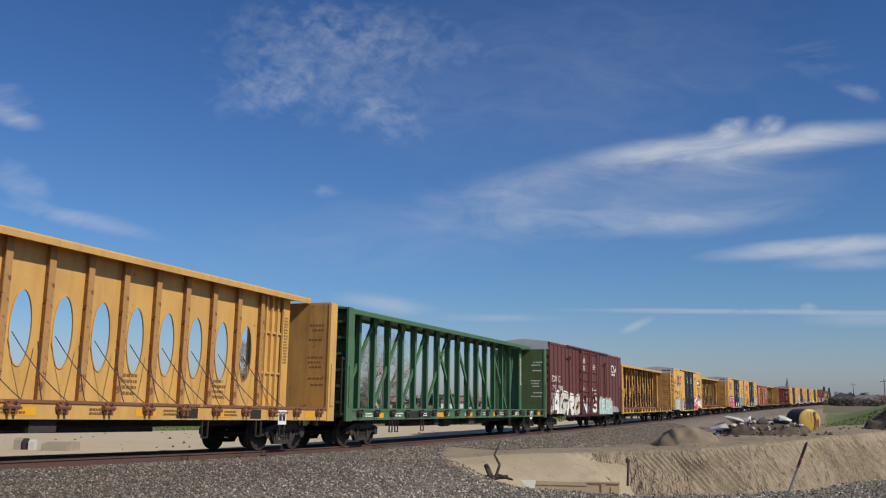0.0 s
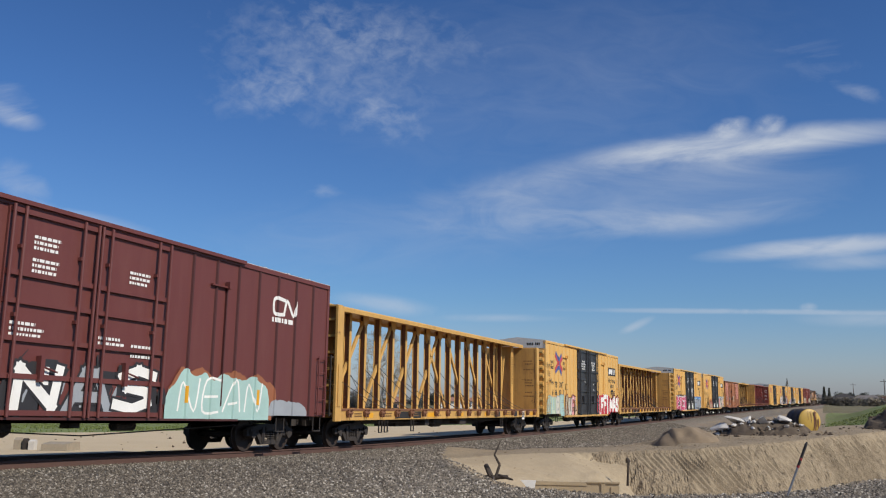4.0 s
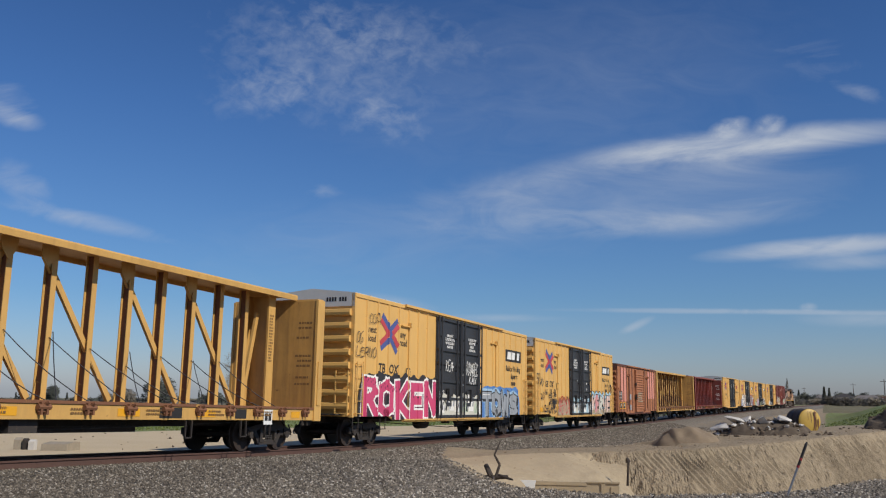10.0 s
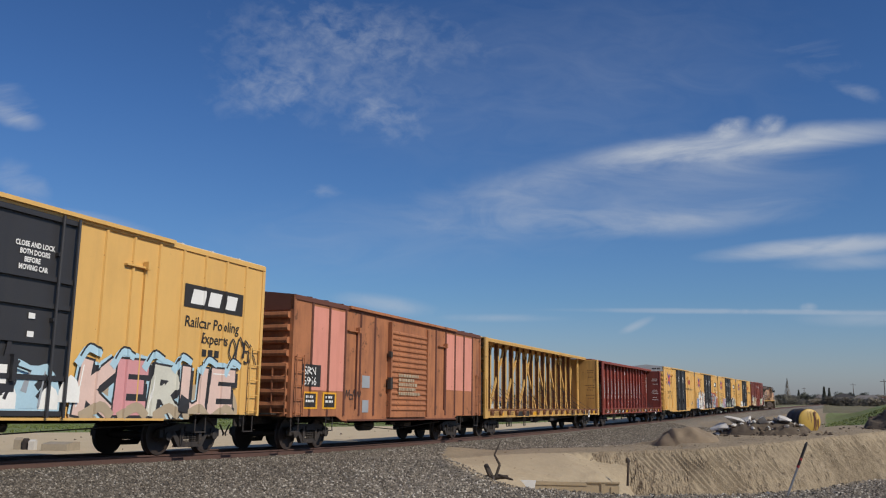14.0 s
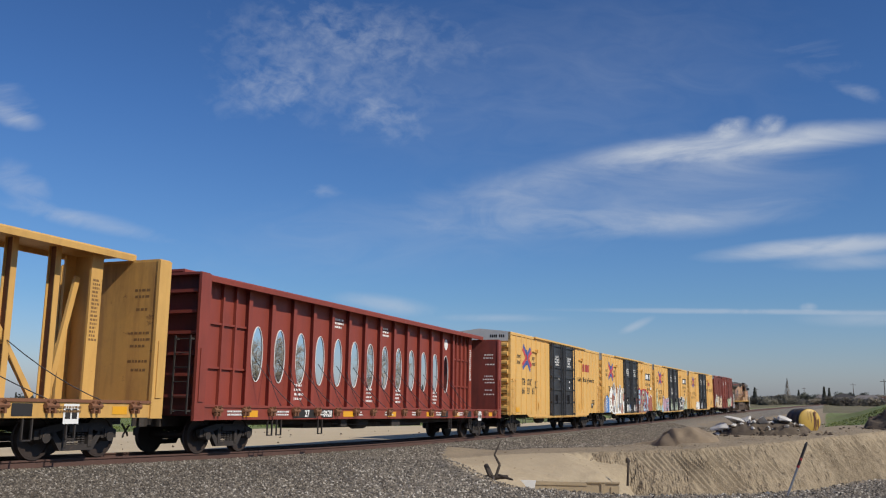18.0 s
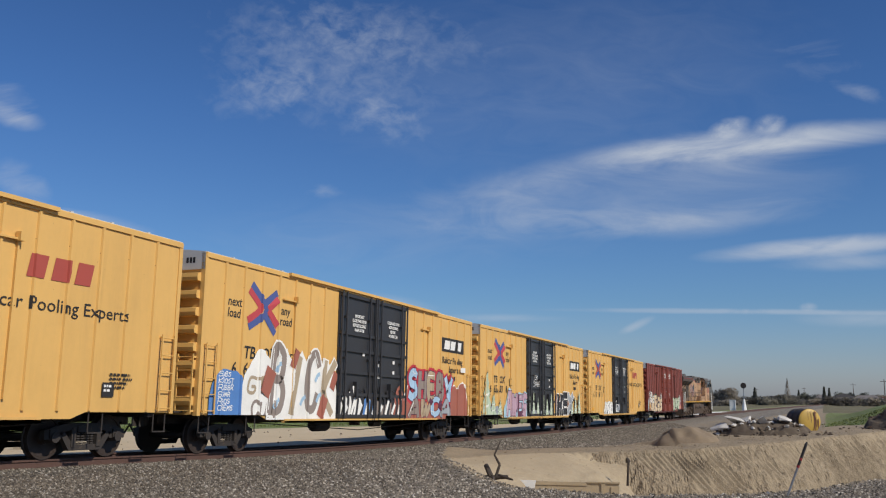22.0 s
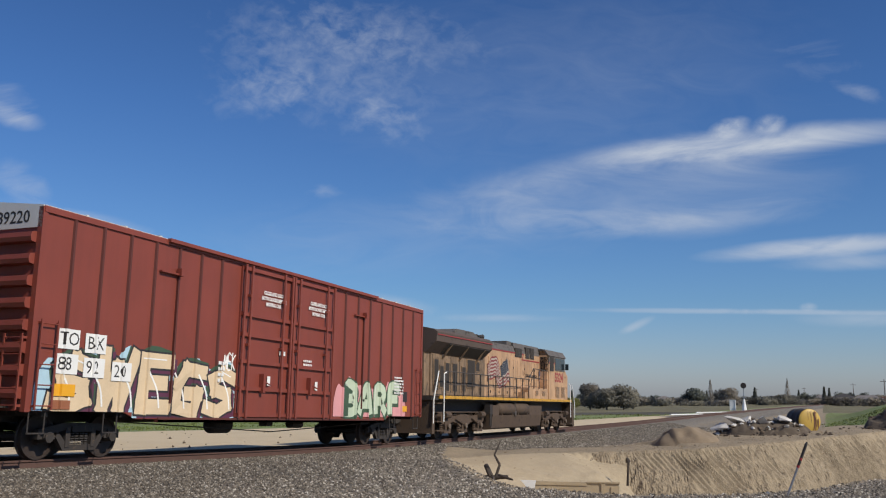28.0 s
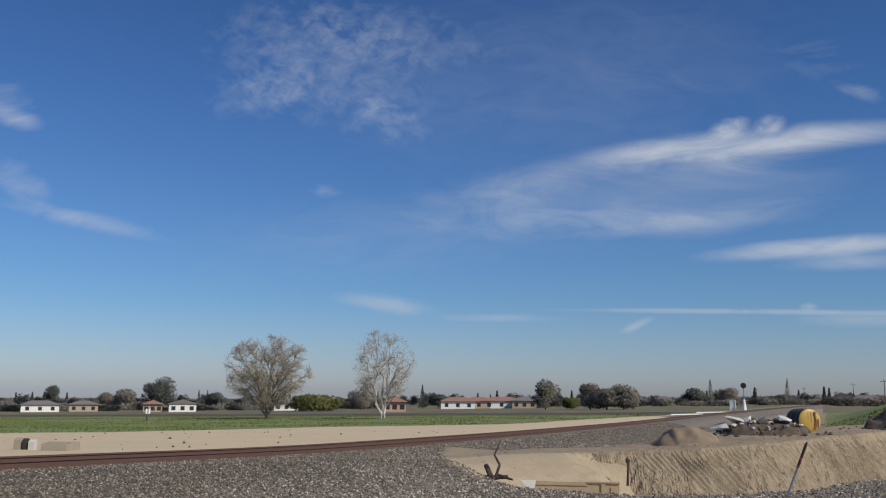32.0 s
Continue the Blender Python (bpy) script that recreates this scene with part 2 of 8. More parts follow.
def part(name, shape, material, parent, label="", smooth=False, at=None):
    """Links one mesh as a part under its thing or part. shape: a Shape or mesh data to share."""
    me = shape.data(name, material, smooth) if isinstance(shape, Shape) else shape
    ob = new(name, me)
    ob.parent = parent
    if at is not None:
        ob.matrix_basis = at if isinstance(at, Matrix) else Matrix.Translation(at)
    if label:
        tagged(ob, label)
    return ob


def thing(name, label, category, group="", at=None, kind=""):
    ob = new(name)
    ob.empty_display_size = 0.3
    tagged(ob, label, category, group, kind)
    if at is not None:
        ob.matrix_basis = at if isinstance(at, Matrix) else Matrix.Translation(at)
    return ob


# ---- the line of the track ----
KNOTS = (-60, 12, 25, 40, 70, 130, 250, 420)
LEVELS = (0.352, 0.225, -0.137, -0.363, -0.648, -0.839, -1.05, -0.906)
GRADES = np.gradient(np.array(LEVELS), np.array(KNOTS, float))


def level(x):
    """Height of the rail tops at x."""
    x = min(max(x, KNOTS[0]), KNOTS[-1] - 1e-6)
    i = max(j for j in range(len(KNOTS) - 1) if KNOTS[j] <= x)
    h = KNOTS[i + 1] - KNOTS[i]
    q = (x - KNOTS[i]) / h
    return float((2 * q**3 - 3 * q**2 + 1) * LEVELS[i] + (q**3 - 2 * q * q + q) * h * GRADES[i] + (3 * q * q - 2 * q**3) * LEVELS[i + 1] + (q**3 - q * q) * h * GRADES[i + 1])


def bend(x):
    """Sideways place of the track's middle at x: straight, then a wide right-hand curve."""
    return -1.508e-4 * max(x - 40.0, 0.0) ** 2


def rolled(t):
    """How far the train has rolled by t seconds, from its place at 16 s."""
    q = t - 16.0
    return 11.0708 * q - 0.009035 * q * q - 0.000705 * q**3 + (0.325 * max(t - 25.7, 0.0) ** 2 if t < 26.7 else 0.65 * (t - 26.2))




# ---- ground ----
def smooth(a, b, x):
    q = min(max((x - a) / (b - a), 0.0), 1.0)
    return q * q * (3 - 2 * q)


# the rim of the gravel pad on this side of the pit, and the top of its far bank, as (x, y)
RIM = ((30.0, -3.2), (25.4, -4.8), (20.2, -7.6), (17.3, -9.3), (15.8, -10.4), (15.6, -11.5), (15.3, -12.6), (16.3, -14.2), (17.8, -15.5), (20.5, -16.5), (24.0, -20.0), (30.0, -30.0))
BANK = ((30.0, -3.4), (34.0, -5.6), (35.5, -8.5), (36.2, -11.2), (38.5, -14.0), (42.0, -17.0), (48.0, -20.5), (58.0, -26.0), (70.0, -32.0))
# height of the bank's top at metres along it: it climbs away from the track
BANK_TOP = ((0.0, 4.6, 7.8, 10.6, 14.2, 18.9, 25.8, 60.0), (-0.62, -0.62, -0.56, -0.4, -0.18, 0.1, 0.25, -0.6))


def line_gap(p, line):
    """Signed distance from a broken line (positive to the right of its way) and the metres gone along it."""
    best, n, gone = None, len(line) - 1, 0.0
    for i in range(n):
        ax, ay = line[i]
        bx, by = line[i + 1]
        dx, dy = bx - ax, by - ay
        ll = dx * dx + dy * dy
        q = min(max(((p[0] - ax) * dx + (p[1] - ay) * dy) / ll, 0.0), 1.0)
        ex, ey = p[0] - ax - q * dx, p[1] - ay - q * dy
        d = math.hypot(ex, ey)
        side = dx * (p[1] - ay) - dy * (p[0] - ax)
        if best is None or d < best[0]:
            best = (d, -1 if side > 0 else 1, gone + q * math.sqrt(ll))
        gone += math.sqrt(ll)
    return best[0] * best[1], best[2]


PIT = -2.05


def bank_width(along):
    """How far the bank reaches out: a long fan of sand by the track, steep further on."""
    return 1.55 + 7.0 * (1 - smooth(4.5, 8.6, along))


@functools.lru_cache(maxsize=None)
def pit_gaps(x, y):
    """Distances from the pit's near rim and far bank, and the metres gone along the bank."""
    gap2, along = line_gap((x, y), BANK)
    return line_gap((x, y), RIM)[0], gap2, along


def ground_z(x, y):
    d = y - bend(x)
    rail = level(x)
    bed = rail - 0.165
    if d > 0:
        z = bed - 0.22 * smooth(1.5, 3.2, d)
        z -= 0.0195 * smooth(28, 72, x) * min(max(d - 8.0, 0.0), 220.0) + 0.006 * max(d - 228.0, 0.0)
        z += 0.05 * noise.noise(Vector((x * 0.12, y * 0.12, 0))) * smooth(3, 8, d)
        return z
    a = -d
    field = level(x) - 0.45 - 0.1 * smooth(20, 60, x)
    pad = -0.06 + 0.02 * noise.noise(Vector((x * 0.3, y * 0.3, 2)))
    near = 1 - smooth(20, 30, x)
    base = field * (1 - near) + pad * near
    z = bed + (base - bed) * smooth(1.5, 4.2 - near, a)
    if x > 9 and y > -40 and x < 75:
        gap, gap2, along = pit_gaps(x, y)
        # inside the pit: right of the rim's way, left of the bank's way
        if gap < 0 and gap2 > 0:
            w1 = smooth(0.0, 3.6, -gap)
            w2 = smooth(0.0, bank_width(along), gap2)
            top = float(np.interp(along, *BANK_TOP))
            rough = 0.07 * noise.noise(Vector((x * 1.7, y * 1.7, 8))) + 0.08 * noise.noise(Vector((x * 0.9, y * 0.9, 5))) + 0.02 * noise.noise(Vector((x * 4, y * 4, 1)))
            fan = 1 - smooth(6.0, 8.6, along)
            rough += fan * (0.09 * noise.noise(Vector((x * 0.7, y * 1.3, 14))) + 0.05 * abs(noise.noise(Vector((x * 1.8, y * 3.5, 15)))))
            z = z + (top - z) * min(1.0, w1 * 1.3)
            z = z + (PIT - z) * w1 * w2 + rough * min(w1 * 2, w2 * 2, 1)
            z -= 0.3 * smooth(5.2, 6.6, along) * smooth(0.0, 0.3, gap2) * (1 - smooth(1.7, 2.3, gap2))
        elif gap2 <= 0:
            top = float(np.interp(along, *BANK_TOP))
            z += (top - z) * (1 - smooth(3.0, 13.0, -gap2)) * smooth(2.6, 4.5, a)
    # grassy mound beyond the bank
    z += 2.5 * smooth(52, 88, x) * smooth(-14.8, -25, y) * (1 - smooth(120, 200, x))
    z += 0.05 * noise.noise(Vector((x * 0.8, y * 0.8, 9))) * smooth(30, 36, x) * smooth(-6, -9, y)
    return z


def axis(stops):
    out = []
    for a, b, step in stops:
        n = max(1, round((b - a) / step))
        out += [a + (b - a) * i / n for i in range(n)]
    return out + [stops[-1][1]]


def ground_material():
    m = bpy.data.materials.new("ground")
    m.use_nodes = True
    k = Nodes(m.node_tree)
    pos = k.add("ShaderNodeNewGeometry").outputs["Position"]
    zone = k.add("ShaderNodeAttribute")
    zone.attribute_name = "cover"
    cover = k.add("ShaderNodeSeparateColor", Color=zone.outputs["Color"])
    ragged = k.math("MULTIPLY", k.math("SUBTRACT", k.noise(pos, 1.2, 6, 0.65), 0.5), 0.7)
    big, fine = k.noise(pos, 0.35, 5), k.noise(pos, 9.0, 6, 0.7)
    dug = k.mix(big, (0.36, 0.285, 0.185), (0.24, 0.185, 0.12))
    dug = k.mix(k.ramp(k.noise(pos, 5.0, 7, 0.75), (0.38, 0.0), (0.6, 0.85)), dug, (0.15, 0.113, 0.073))
    dug = k.mix(k.ramp(k.noise(pos, 1.3, 6, 0.7, 0.4), (0.48, 0.0), (0.72, 0.75)), dug, (0.13, 0.092, 0.056))
    dirt = k.mix(zone.outputs["Alpha"], dug, k.mix(big, (0.62, 0.5, 0.325), (0.5, 0.39, 0.245)))
    dirt = k.mix(k.math("MULTIPLY", fine, 0.45), dirt, (0.46, 0.37, 0.24))
    stone = k.add("ShaderNodeTexVoronoi", Vector=pos, Scale=17.0)
    stones = k.mix(k.add("ShaderNodeSeparateColor", Color=stone.outputs["Color"]).outputs[0], (0.065, 0.056, 0.046), (0.25, 0.22, 0.18))
    stones = k.mix(k.ramp(big, (0.35, 0.0), (0.7, 0.5)), stones, (0.16, 0.13, 0.1))
    stones = k.mix(k.ramp(k.noise(k.scaled(pos, (0.35, 1.0, 1.0)), 4.5, 9, 0.9), (0.44, 0.0), (0.56, 0.8)), stones, k.mix(k.ramp(k.noise(pos, 7.0, 4, 0.8), (0.42, 0.0), (0.58, 1.0)), (0.055, 0.047, 0.04), (0.3, 0.26, 0.205)))
    # the ballast by the rails is fouled with brown dust, the pad is cleaner
    fouled = k.math("MULTIPLY", k.ramp(k.math("DIVIDE", k.add("ShaderNodeSeparateXYZ", Vector=pos).outputs[0], 100.0), (0.2, 1.0), (0.34, 0.0)), k.ramp(k.math("DIVIDE", k.math("ADD", k.add("ShaderNodeSeparateXYZ", Vector=pos).outputs[1], k.math("MULTIPLY", big, 5.0)), -10.0), (0.2, 0.75), (0.75, 0.0)))
    stones = k.mix(fouled, stones, k.mix(0.62, stones, (0.03, 0.022, 0.015)))
    stones = k.mix(k.math("MULTIPLY", k.math("SUBTRACT", 0.75, fouled), 0.5), stones, (0.24, 0.205, 0.155))
    blades = k.noise(k.scaled(pos, (1.0, 1.0, 1.0)), 2.6, 8, 0.75)
    grass = k.mix(k.ramp(blades, (0.35, 0.0), (0.65, 1.0)), (0.1, 0.14, 0.03), (0.2, 0.235, 0.07))
    grass = k.mix(k.ramp(k.noise(pos, 0.09, 4), (0.45, 0.0), (0.7, 0.7)), grass, (0.16, 0.15, 0.06))
    field = k.mix(k.ramp(k.noise(pos, 0.09, 8, 0.8), (0.38, 0.0), (0.62, 1.0)), (0.085, 0.072, 0.04), (0.2, 0.175, 0.085))
    # a freshly ploughed strip along the near edge of the fields
    strip = k.math("ABSOLUTE", k.math("SUBTRACT", k.math("ADD", k.add("ShaderNodeSeparateXYZ", Vector=pos).outputs[0], k.math("MULTIPLY", k.noise(pos, 0.05, 3), 16.0)), 166.0))
    field = k.mix(k.ramp(k.math("DIVIDE", strip, 30.0), (0.4, 0.85), (0.7, 0.0)), field, (0.055, 0.045, 0.032))
    c = k.mix(k.ramp(k.math("ADD", cover.outputs[0], ragged), (0.4, 0.0), (0.6, 1.0)), dirt, stones)
    c = k.mix(k.ramp(k.math("ADD", cover.outputs[1], ragged), (0.42, 0.0), (0.58, 1.0)), c, grass)
    c = k.mix(k.ramp(k.math("ADD", cover.outputs[2], ragged), (0.42, 0.0), (0.58, 1.0)), c, field)
    h = k.math("ADD", k.math("MULTIPLY", fine, 1.1), k.math("MULTIPLY", k.math("MULTIPLY", stone.outputs["Distance"], -1.6), cover.outputs[0]))
    b = k.add("ShaderNodeBump", Strength=0.8, Distance=0.05, Height=h)
    p = k.add("ShaderNodeBsdfPrincipled", Base_Color=c, Roughness=0.9, Normal=b.outputs[0])
    k.add("ShaderNodeOutputMaterial", Surface=p.outputs[0])
    return m


def cover_at(x, y):
    """Shares of gravel, grass and dry field at a place."""
    d = y - bend(x)
    gravel = 1 - smooth(3.0, 4.6, d) if d > 0 else 1 - smooth(5.0, 8.0, -d) * smooth(24, 32, x)
    if d < 0 and 9 < x < 75 and y > -40:
        gap, gap2, _ = pit_gaps(x, y)
        if gap < 0.6 and gap2 > -3:
            gravel *= 1 - smooth(-0.6, 0.5, -gap)
        if x > 30:
            gravel *= 1 - smooth(-6.5, -8.5, y)
    gravel *= 1 - 0.45 * smooth(30, 42, x) * smooth(-2.2, -3.4, d)
    if x > 120:
        gravel = 1 - smooth(4, 8, abs(d))
    edge = 25 - 13 * smooth(68, 84, x) - 6 * smooth(84, 150, x)
    grass = smooth(edge - 1, edge + 1.5, d)
    field = smooth(125, 150, x + 0.04 * d) * smooth(edge, edge + 4, d)
    if y < -15 and x > 40:
        grass = max(grass, smooth(52, 58, x) * smooth(-14.6, -16.5, y) * (1 - smooth(160, 240, x)))
        field = max(field, smooth(160, 240, x))
    return gravel, grass, field


def ground():
    xs = axis(((-1500, -200, 130), (-200, -20, 20), (-20, 6, 2), (6, 31, 0.25), (31, 44, 0.2), (44, 60, 0.4), (60, 80, 0.8), (80, 160, 4), (160, 500, 17), (500, 4200, 185)))
    ys = axis(((-1500, -120, 115), (-120, -40, 8), (-40, -20, 0.7), (-20, -8, 0.12), (-8, -3, 0.22), (-3, 3, 0.3), (3, 12, 0.8), (12, 34, 2), (34, 90, 4), (90, 400, 18), (400, 4200, 190)))
    verts = [(x, y, ground_z(x, y)) for x in xs for y in ys]
    ny = len(ys)
    faces = [(i * ny + j, (i + 1) * ny + j, (i + 1) * ny + j + 1, i * ny + j + 1) for i in range(len(xs) - 1) for j in range(ny - 1)]
    me = bpy.data.meshes.new("ground")
    me.from_pydata(verts, [], faces)
    layer = me.color_attributes.new("cover", "FLOAT_COLOR", "POINT")
    flat = []
    for x, y, _ in verts:
        pale = 1.0 if y > bend(x) else 0.0
        if 14 < x < 45 and -14 < y < -2.5:
            gap, gap2, along = pit_gaps(x, y)
            if gap < 0 < gap2:
                pale = 0.5 * (1 - smooth(6.0, 9.0, along))
        flat += [*cover_at(x, y), pale]
    layer.data.foreach_set("color", flat)
    me.shade_smooth()
    me.materials.append(ground_material())
    tagged(new("ground", me), "flat dry land with gravel, tan dirt, green grass and brown fields", "ground", kind="structure")
    return me.materials[0]


GROUND = ground()


# rows of bucket teeth drawn down the bank: start and end along it, slant, pitch, depth, and where down the slope they begin and end
PASSES = ((9.3, 10.35, 0.85, 0.188, 0.15, 0.12, 1.5), (10.45, 11.0, 0.7, 0.2, 0.09, 0.1, 1.3), (11.3, 12.3, 0.5, 0.2, 0.1, 0.1, 0.75), (12.2, 13.0, 0.6, 0.213, 0.07, 0.55, 1.2), (8.0, 9.2, 0.8, 0.2, 0.045, 0.15, 0.9), (13.2, 14.6, 0.6, 0.225, 0.05, 0.2, 0.9),
          (15.2, 16.6, 0.66, 0.263, 0.16, 0.06, 1.45), (16.62, 18.1, 0.7, 0.275, 0.17, 0.05, 1.35), (18.4, 19.6, 0.55, 0.275, 0.14, 0.1, 1.2), (19.7, 21.6, 0.6, 0.288, 0.15, 0.08, 1.3), (21.8, 24.5, 0.6, 0.288, 0.13, 0.1, 1.2))


def bank_place(along):
    """A place on the bank's top line and the level direction out into the pit."""
    gone = 0.0
    for (ax, ay), (bx, by) in zip(BANK, BANK[1:]):
        run = math.hypot(bx - ax, by - ay)
        if along <= gone + run:
            break
        gone += run
    q = (along - gone) / run
    return ax + q * (bx - ax), ay + q * (by - ay), (by - ay) / run, -(bx - ax) / run


def dug_bank():
    rows, outs = [5.0 + 0.025 * i for i in range(840)], [-0.5 + 0.06 * i for i in range(47)]
    ways = [bank_place(q) for q in rows]
    verts, cover = [], []
    for i, q in enumerate(rows):
        near = ways[max(0, i - 22):i + 23]
        x, y = ways[i][0], ways[i][1]
        nx, ny = sum(w[2] for w in near) / len(near), sum(w[3] for w in near) / len(near)
        top = float(np.interp(q, *BANK_TOP))
        for o in outs:
            wide = 1.55 + 0.3 * noise.noise(Vector((q * 0.5, 0, 4)))
            t = min(max(o / wide, 0.0), 1.0)
            z = top + (PIT + 0.05 - top) * (t * 0.8 + 0.2 * smooth(0, 1, t)) - 0.22 * smooth(-0.2, -0.5, o)
            slope = smooth(-0.15, 0.2, o)
            z += slope * (0.1 * noise.noise(Vector((q * 0.5, o * 0.6, 2))) + 0.05 * noise.noise(Vector((q * 1.9, o * 2.2, 7))))
            # crumbled lumps where no teeth have scraped
            smoothed = 0.0
            for a, b, slant, pitch, depth, o0, o1 in PASSES:
                e = q - slant * o + 0.02 * noise.noise(Vector((q * 0.9, o * 1.5, 5)))
                if a - 0.2 < e < b + 0.2:
                    w = smooth(a - 0.05, a + 0.05, e) * (1 - smooth(b - 0.05, b + 0.05, e)) * smooth(o0 - 0.08, o0 + 0.1, o) * (1 - smooth(o1 - 0.25, o1 + 0.1, o + 0.3 * noise.noise(Vector((e * 2.2, a, 1)))))
                    worn = 0.55 + 0.45 * smooth(-0.35, 0.1, noise.noise(Vector((q * 1.3, o * 1.3, 11))))
                    z -= w * worn * depth * 1.25 * (1 - abs(2 * ((e - a) / pitch % 1.0) - 1)) ** 0.8
                    smoothed = max(smoothed, w)
            z += slope * (1 - 0.85 * smoothed) * (0.09 * noise.noise(Vector((q * 4, o * 4, 3))) + 0.1 * abs(noise.noise(Vector((q * 9, o * 9, 6)))) + 0.04 * noise.noise(Vector((q * 17, o * 17, 6))))
            # a ledge undercut near the foot
            z -= 0.14 * smooth(11.5, 13.0, q) * (1 - smooth(15.5, 17.0, q)) * smooth(1.1, 1.2, o + 0.15 * noise.noise(Vector((q * 1.5, 0, 9)))) * (1 - smooth(1.5, 1.8, o))
            z -= 0.5 * (1 - smooth(5.2, 7.0, q))
            verts.append((x + nx * o, y + ny * o, z))
            cover += [0.0, 0.0, 0.0, 0.0]
    n = len(outs)
    faces = [(i * n + j, i * n + j + 1, (i + 1) * n + j + 1, (i + 1) * n + j) for i in range(len(rows) - 1) for j in range(n - 1)]
    me = bpy.data.meshes.new("dug_bank")
    me.from_pydata(verts, [], faces)
    me.color_attributes.new("cover", "FLOAT_COLOR", "POINT").data.foreach_set("color", cover)
    me.materials.append(GROUND)
    tagged(new("dug_bank", me), "tan earth bank scraped in slanting rows by digger teeth", "bank", kind="structure")


dug_bank()


# ---- track ----
def sweep(outline, xs, shift=0.0):
    """An outline of (across, up) pairs carried along the track at the given places."""
    s, n = Shape(), len(outline)
    for x in xs:
        s.v += [(x, bend(x) + shift + a, level(x) + b) for a, b in outline]
    for i in range(len(xs) - 1):
        s.f += [(i * n + j, i * n + (j + 1) % n, (i + 1) * n + (j + 1) % n, (i + 1) * n + j) for j in range(n)]
    s.f += [tuple(range(n)), tuple(range(len(s.v) - 1, len(s.v) - n - 1, -1))]
    return s


TRACK_XS = [x * 1.0 for x in range(-80, 60, 2)] + [x * 1.0 for x in range(60, 600, 6)]
RAIL_OUT = ((-0.037, 0), (0.037, 0), (0.037, -0.035), (0.01, -0.05), (0.01, -0.165), (0.075, -0.182), (0.075, -0.19), (-0.075, -0.19), (-0.075, -0.182), (-0.01, -0.165), (-0.01, -0.05), (-0.037, -0.035))
track = thing("railway_track", "rusty brown single railway track on dark sleepers and grey ballast", "track", kind="structure")
for side in (-0.755, 0.755):
    part("rail", sweep(RAIL_OUT, TRACK_XS, side), RAIL, track)

TIMBER = surface("dark_sleeper", (0.06, 0.045, 0.035), 0.9, vary=0.4, scale=3, bump=0.5, per_object=0.5)
tie = Shape().box(-0.115, 0.115, -1.3, 1.3, -0.37, -0.185).data("sleeper", TIMBER)
plate = Shape().box(-0.1, 0.1, -0.19, 0.19, -0.186, -0.172).box(-0.05, 0.05, -0.15, -0.11, -0.172, -0.14).box(-0.05, 0.05, 0.11, 0.15, -0.172, -0.14).data("tie_plate", RAIL)
for i in range(120):
    x = 4 + i * 0.55
    m = Matrix.Translation((x, bend(x), level(x)))
    part("sleeper", tie, None, track, at=m)
    if x < 40:
        for side in (-0.755, 0.755):
            part("tie_plate", plate, None, track, at=m @ Matrix.Translation((0, side, 0)))


# ---- running gear shared by the cars ----
def truck_mesh():
    """Side frames, bolster and springs of a two-axle truck."""
    s = Shape()
    for y in (-1.0, 1.0):
        a, b = y - 0.06, y + 0.06
        s.prism(((-1.15, 0.42), (-1.15, 0.6), (-0.95, 0.66), (-0.5, 0.74), (0.5, 0.74), (0.95, 0.66), (1.15, 0.6), (1.15, 0.42), (0.7, 0.42), (0.66, 0.55), (0.45, 0.6), (-0.45, 0.6), (-0.66, 0.55), (-0.7, 0.42)), "y", a, b)
        s.prism(((-0.75, 0.56), (-0.6, 0.56), (-0.36, 0.3), (0.36, 0.3), (0.6, 0.56), (0.75, 0.56), (0.46, 0.18), (-0.46, 0.18)), "y", a, b)
        s.box(-0.42, -0.3, a - 0.02, b + 0.02, 0.25, 0.65).box(0.3, 0.42, a - 0.02, b + 0.02, 0.25, 0.65)
        for x in (-0.2, -0.07, 0.07, 0.2):
            for i in range(5):
                z = 0.31 + i * 0.05
                s.tube((x, y, z), (x, y, z + 0.028), 0.058, 8)
        s.box(-0.27, 0.27, y - 0.1, y + 0.1, 0.56, 0.68)
        for x in (-0.9, 0.9):
            s.tube((x, y - 0.13, 0.457), (x, y + 0.13, 0.457), 0.11, 10)
            s.box(x - 0.13, x + 0.13, y - 0.1, y + 0.1, 0.44, 0.62)
    s.box(-0.2, 0.2, -1.0, 1.0, 0.55, 0.75)
    s.tube((0, 0, 0.7), (0, 0, 0.82), 0.22, 12)
    for x in (-0.42, 0.42):
        s.box(x - 0.05, x + 0.05, -0.9, 0.9, 0.36, 0.5)
    return s


def wheelset_mesh(r=0.457):
    s = Shape()
    for sgn in (-1, 1):
        w = [(0.68, r + 0.025), (0.71, r + 0.025), (0.725, r), (0.82, r - 0.006), (0.82, r - 0.06), (0.79, r - 0.07), (0.77, 0.16), (0.83, 0.13), (0.83, 0.09)]
        s.lathe([(sgn * a, b) for a, b in [(0.68, 0.1)] + w], 28)
    s.tube((0, -1.05, 0), (0, 1.05, 0), 0.085, 12)
    return s


TRUCK = truck_mesh().data("truck", IRON)
WHEELSET = wheelset_mesh().data("wheelset", WHEEL)
wheelsets = {"front": [], "rear": []}


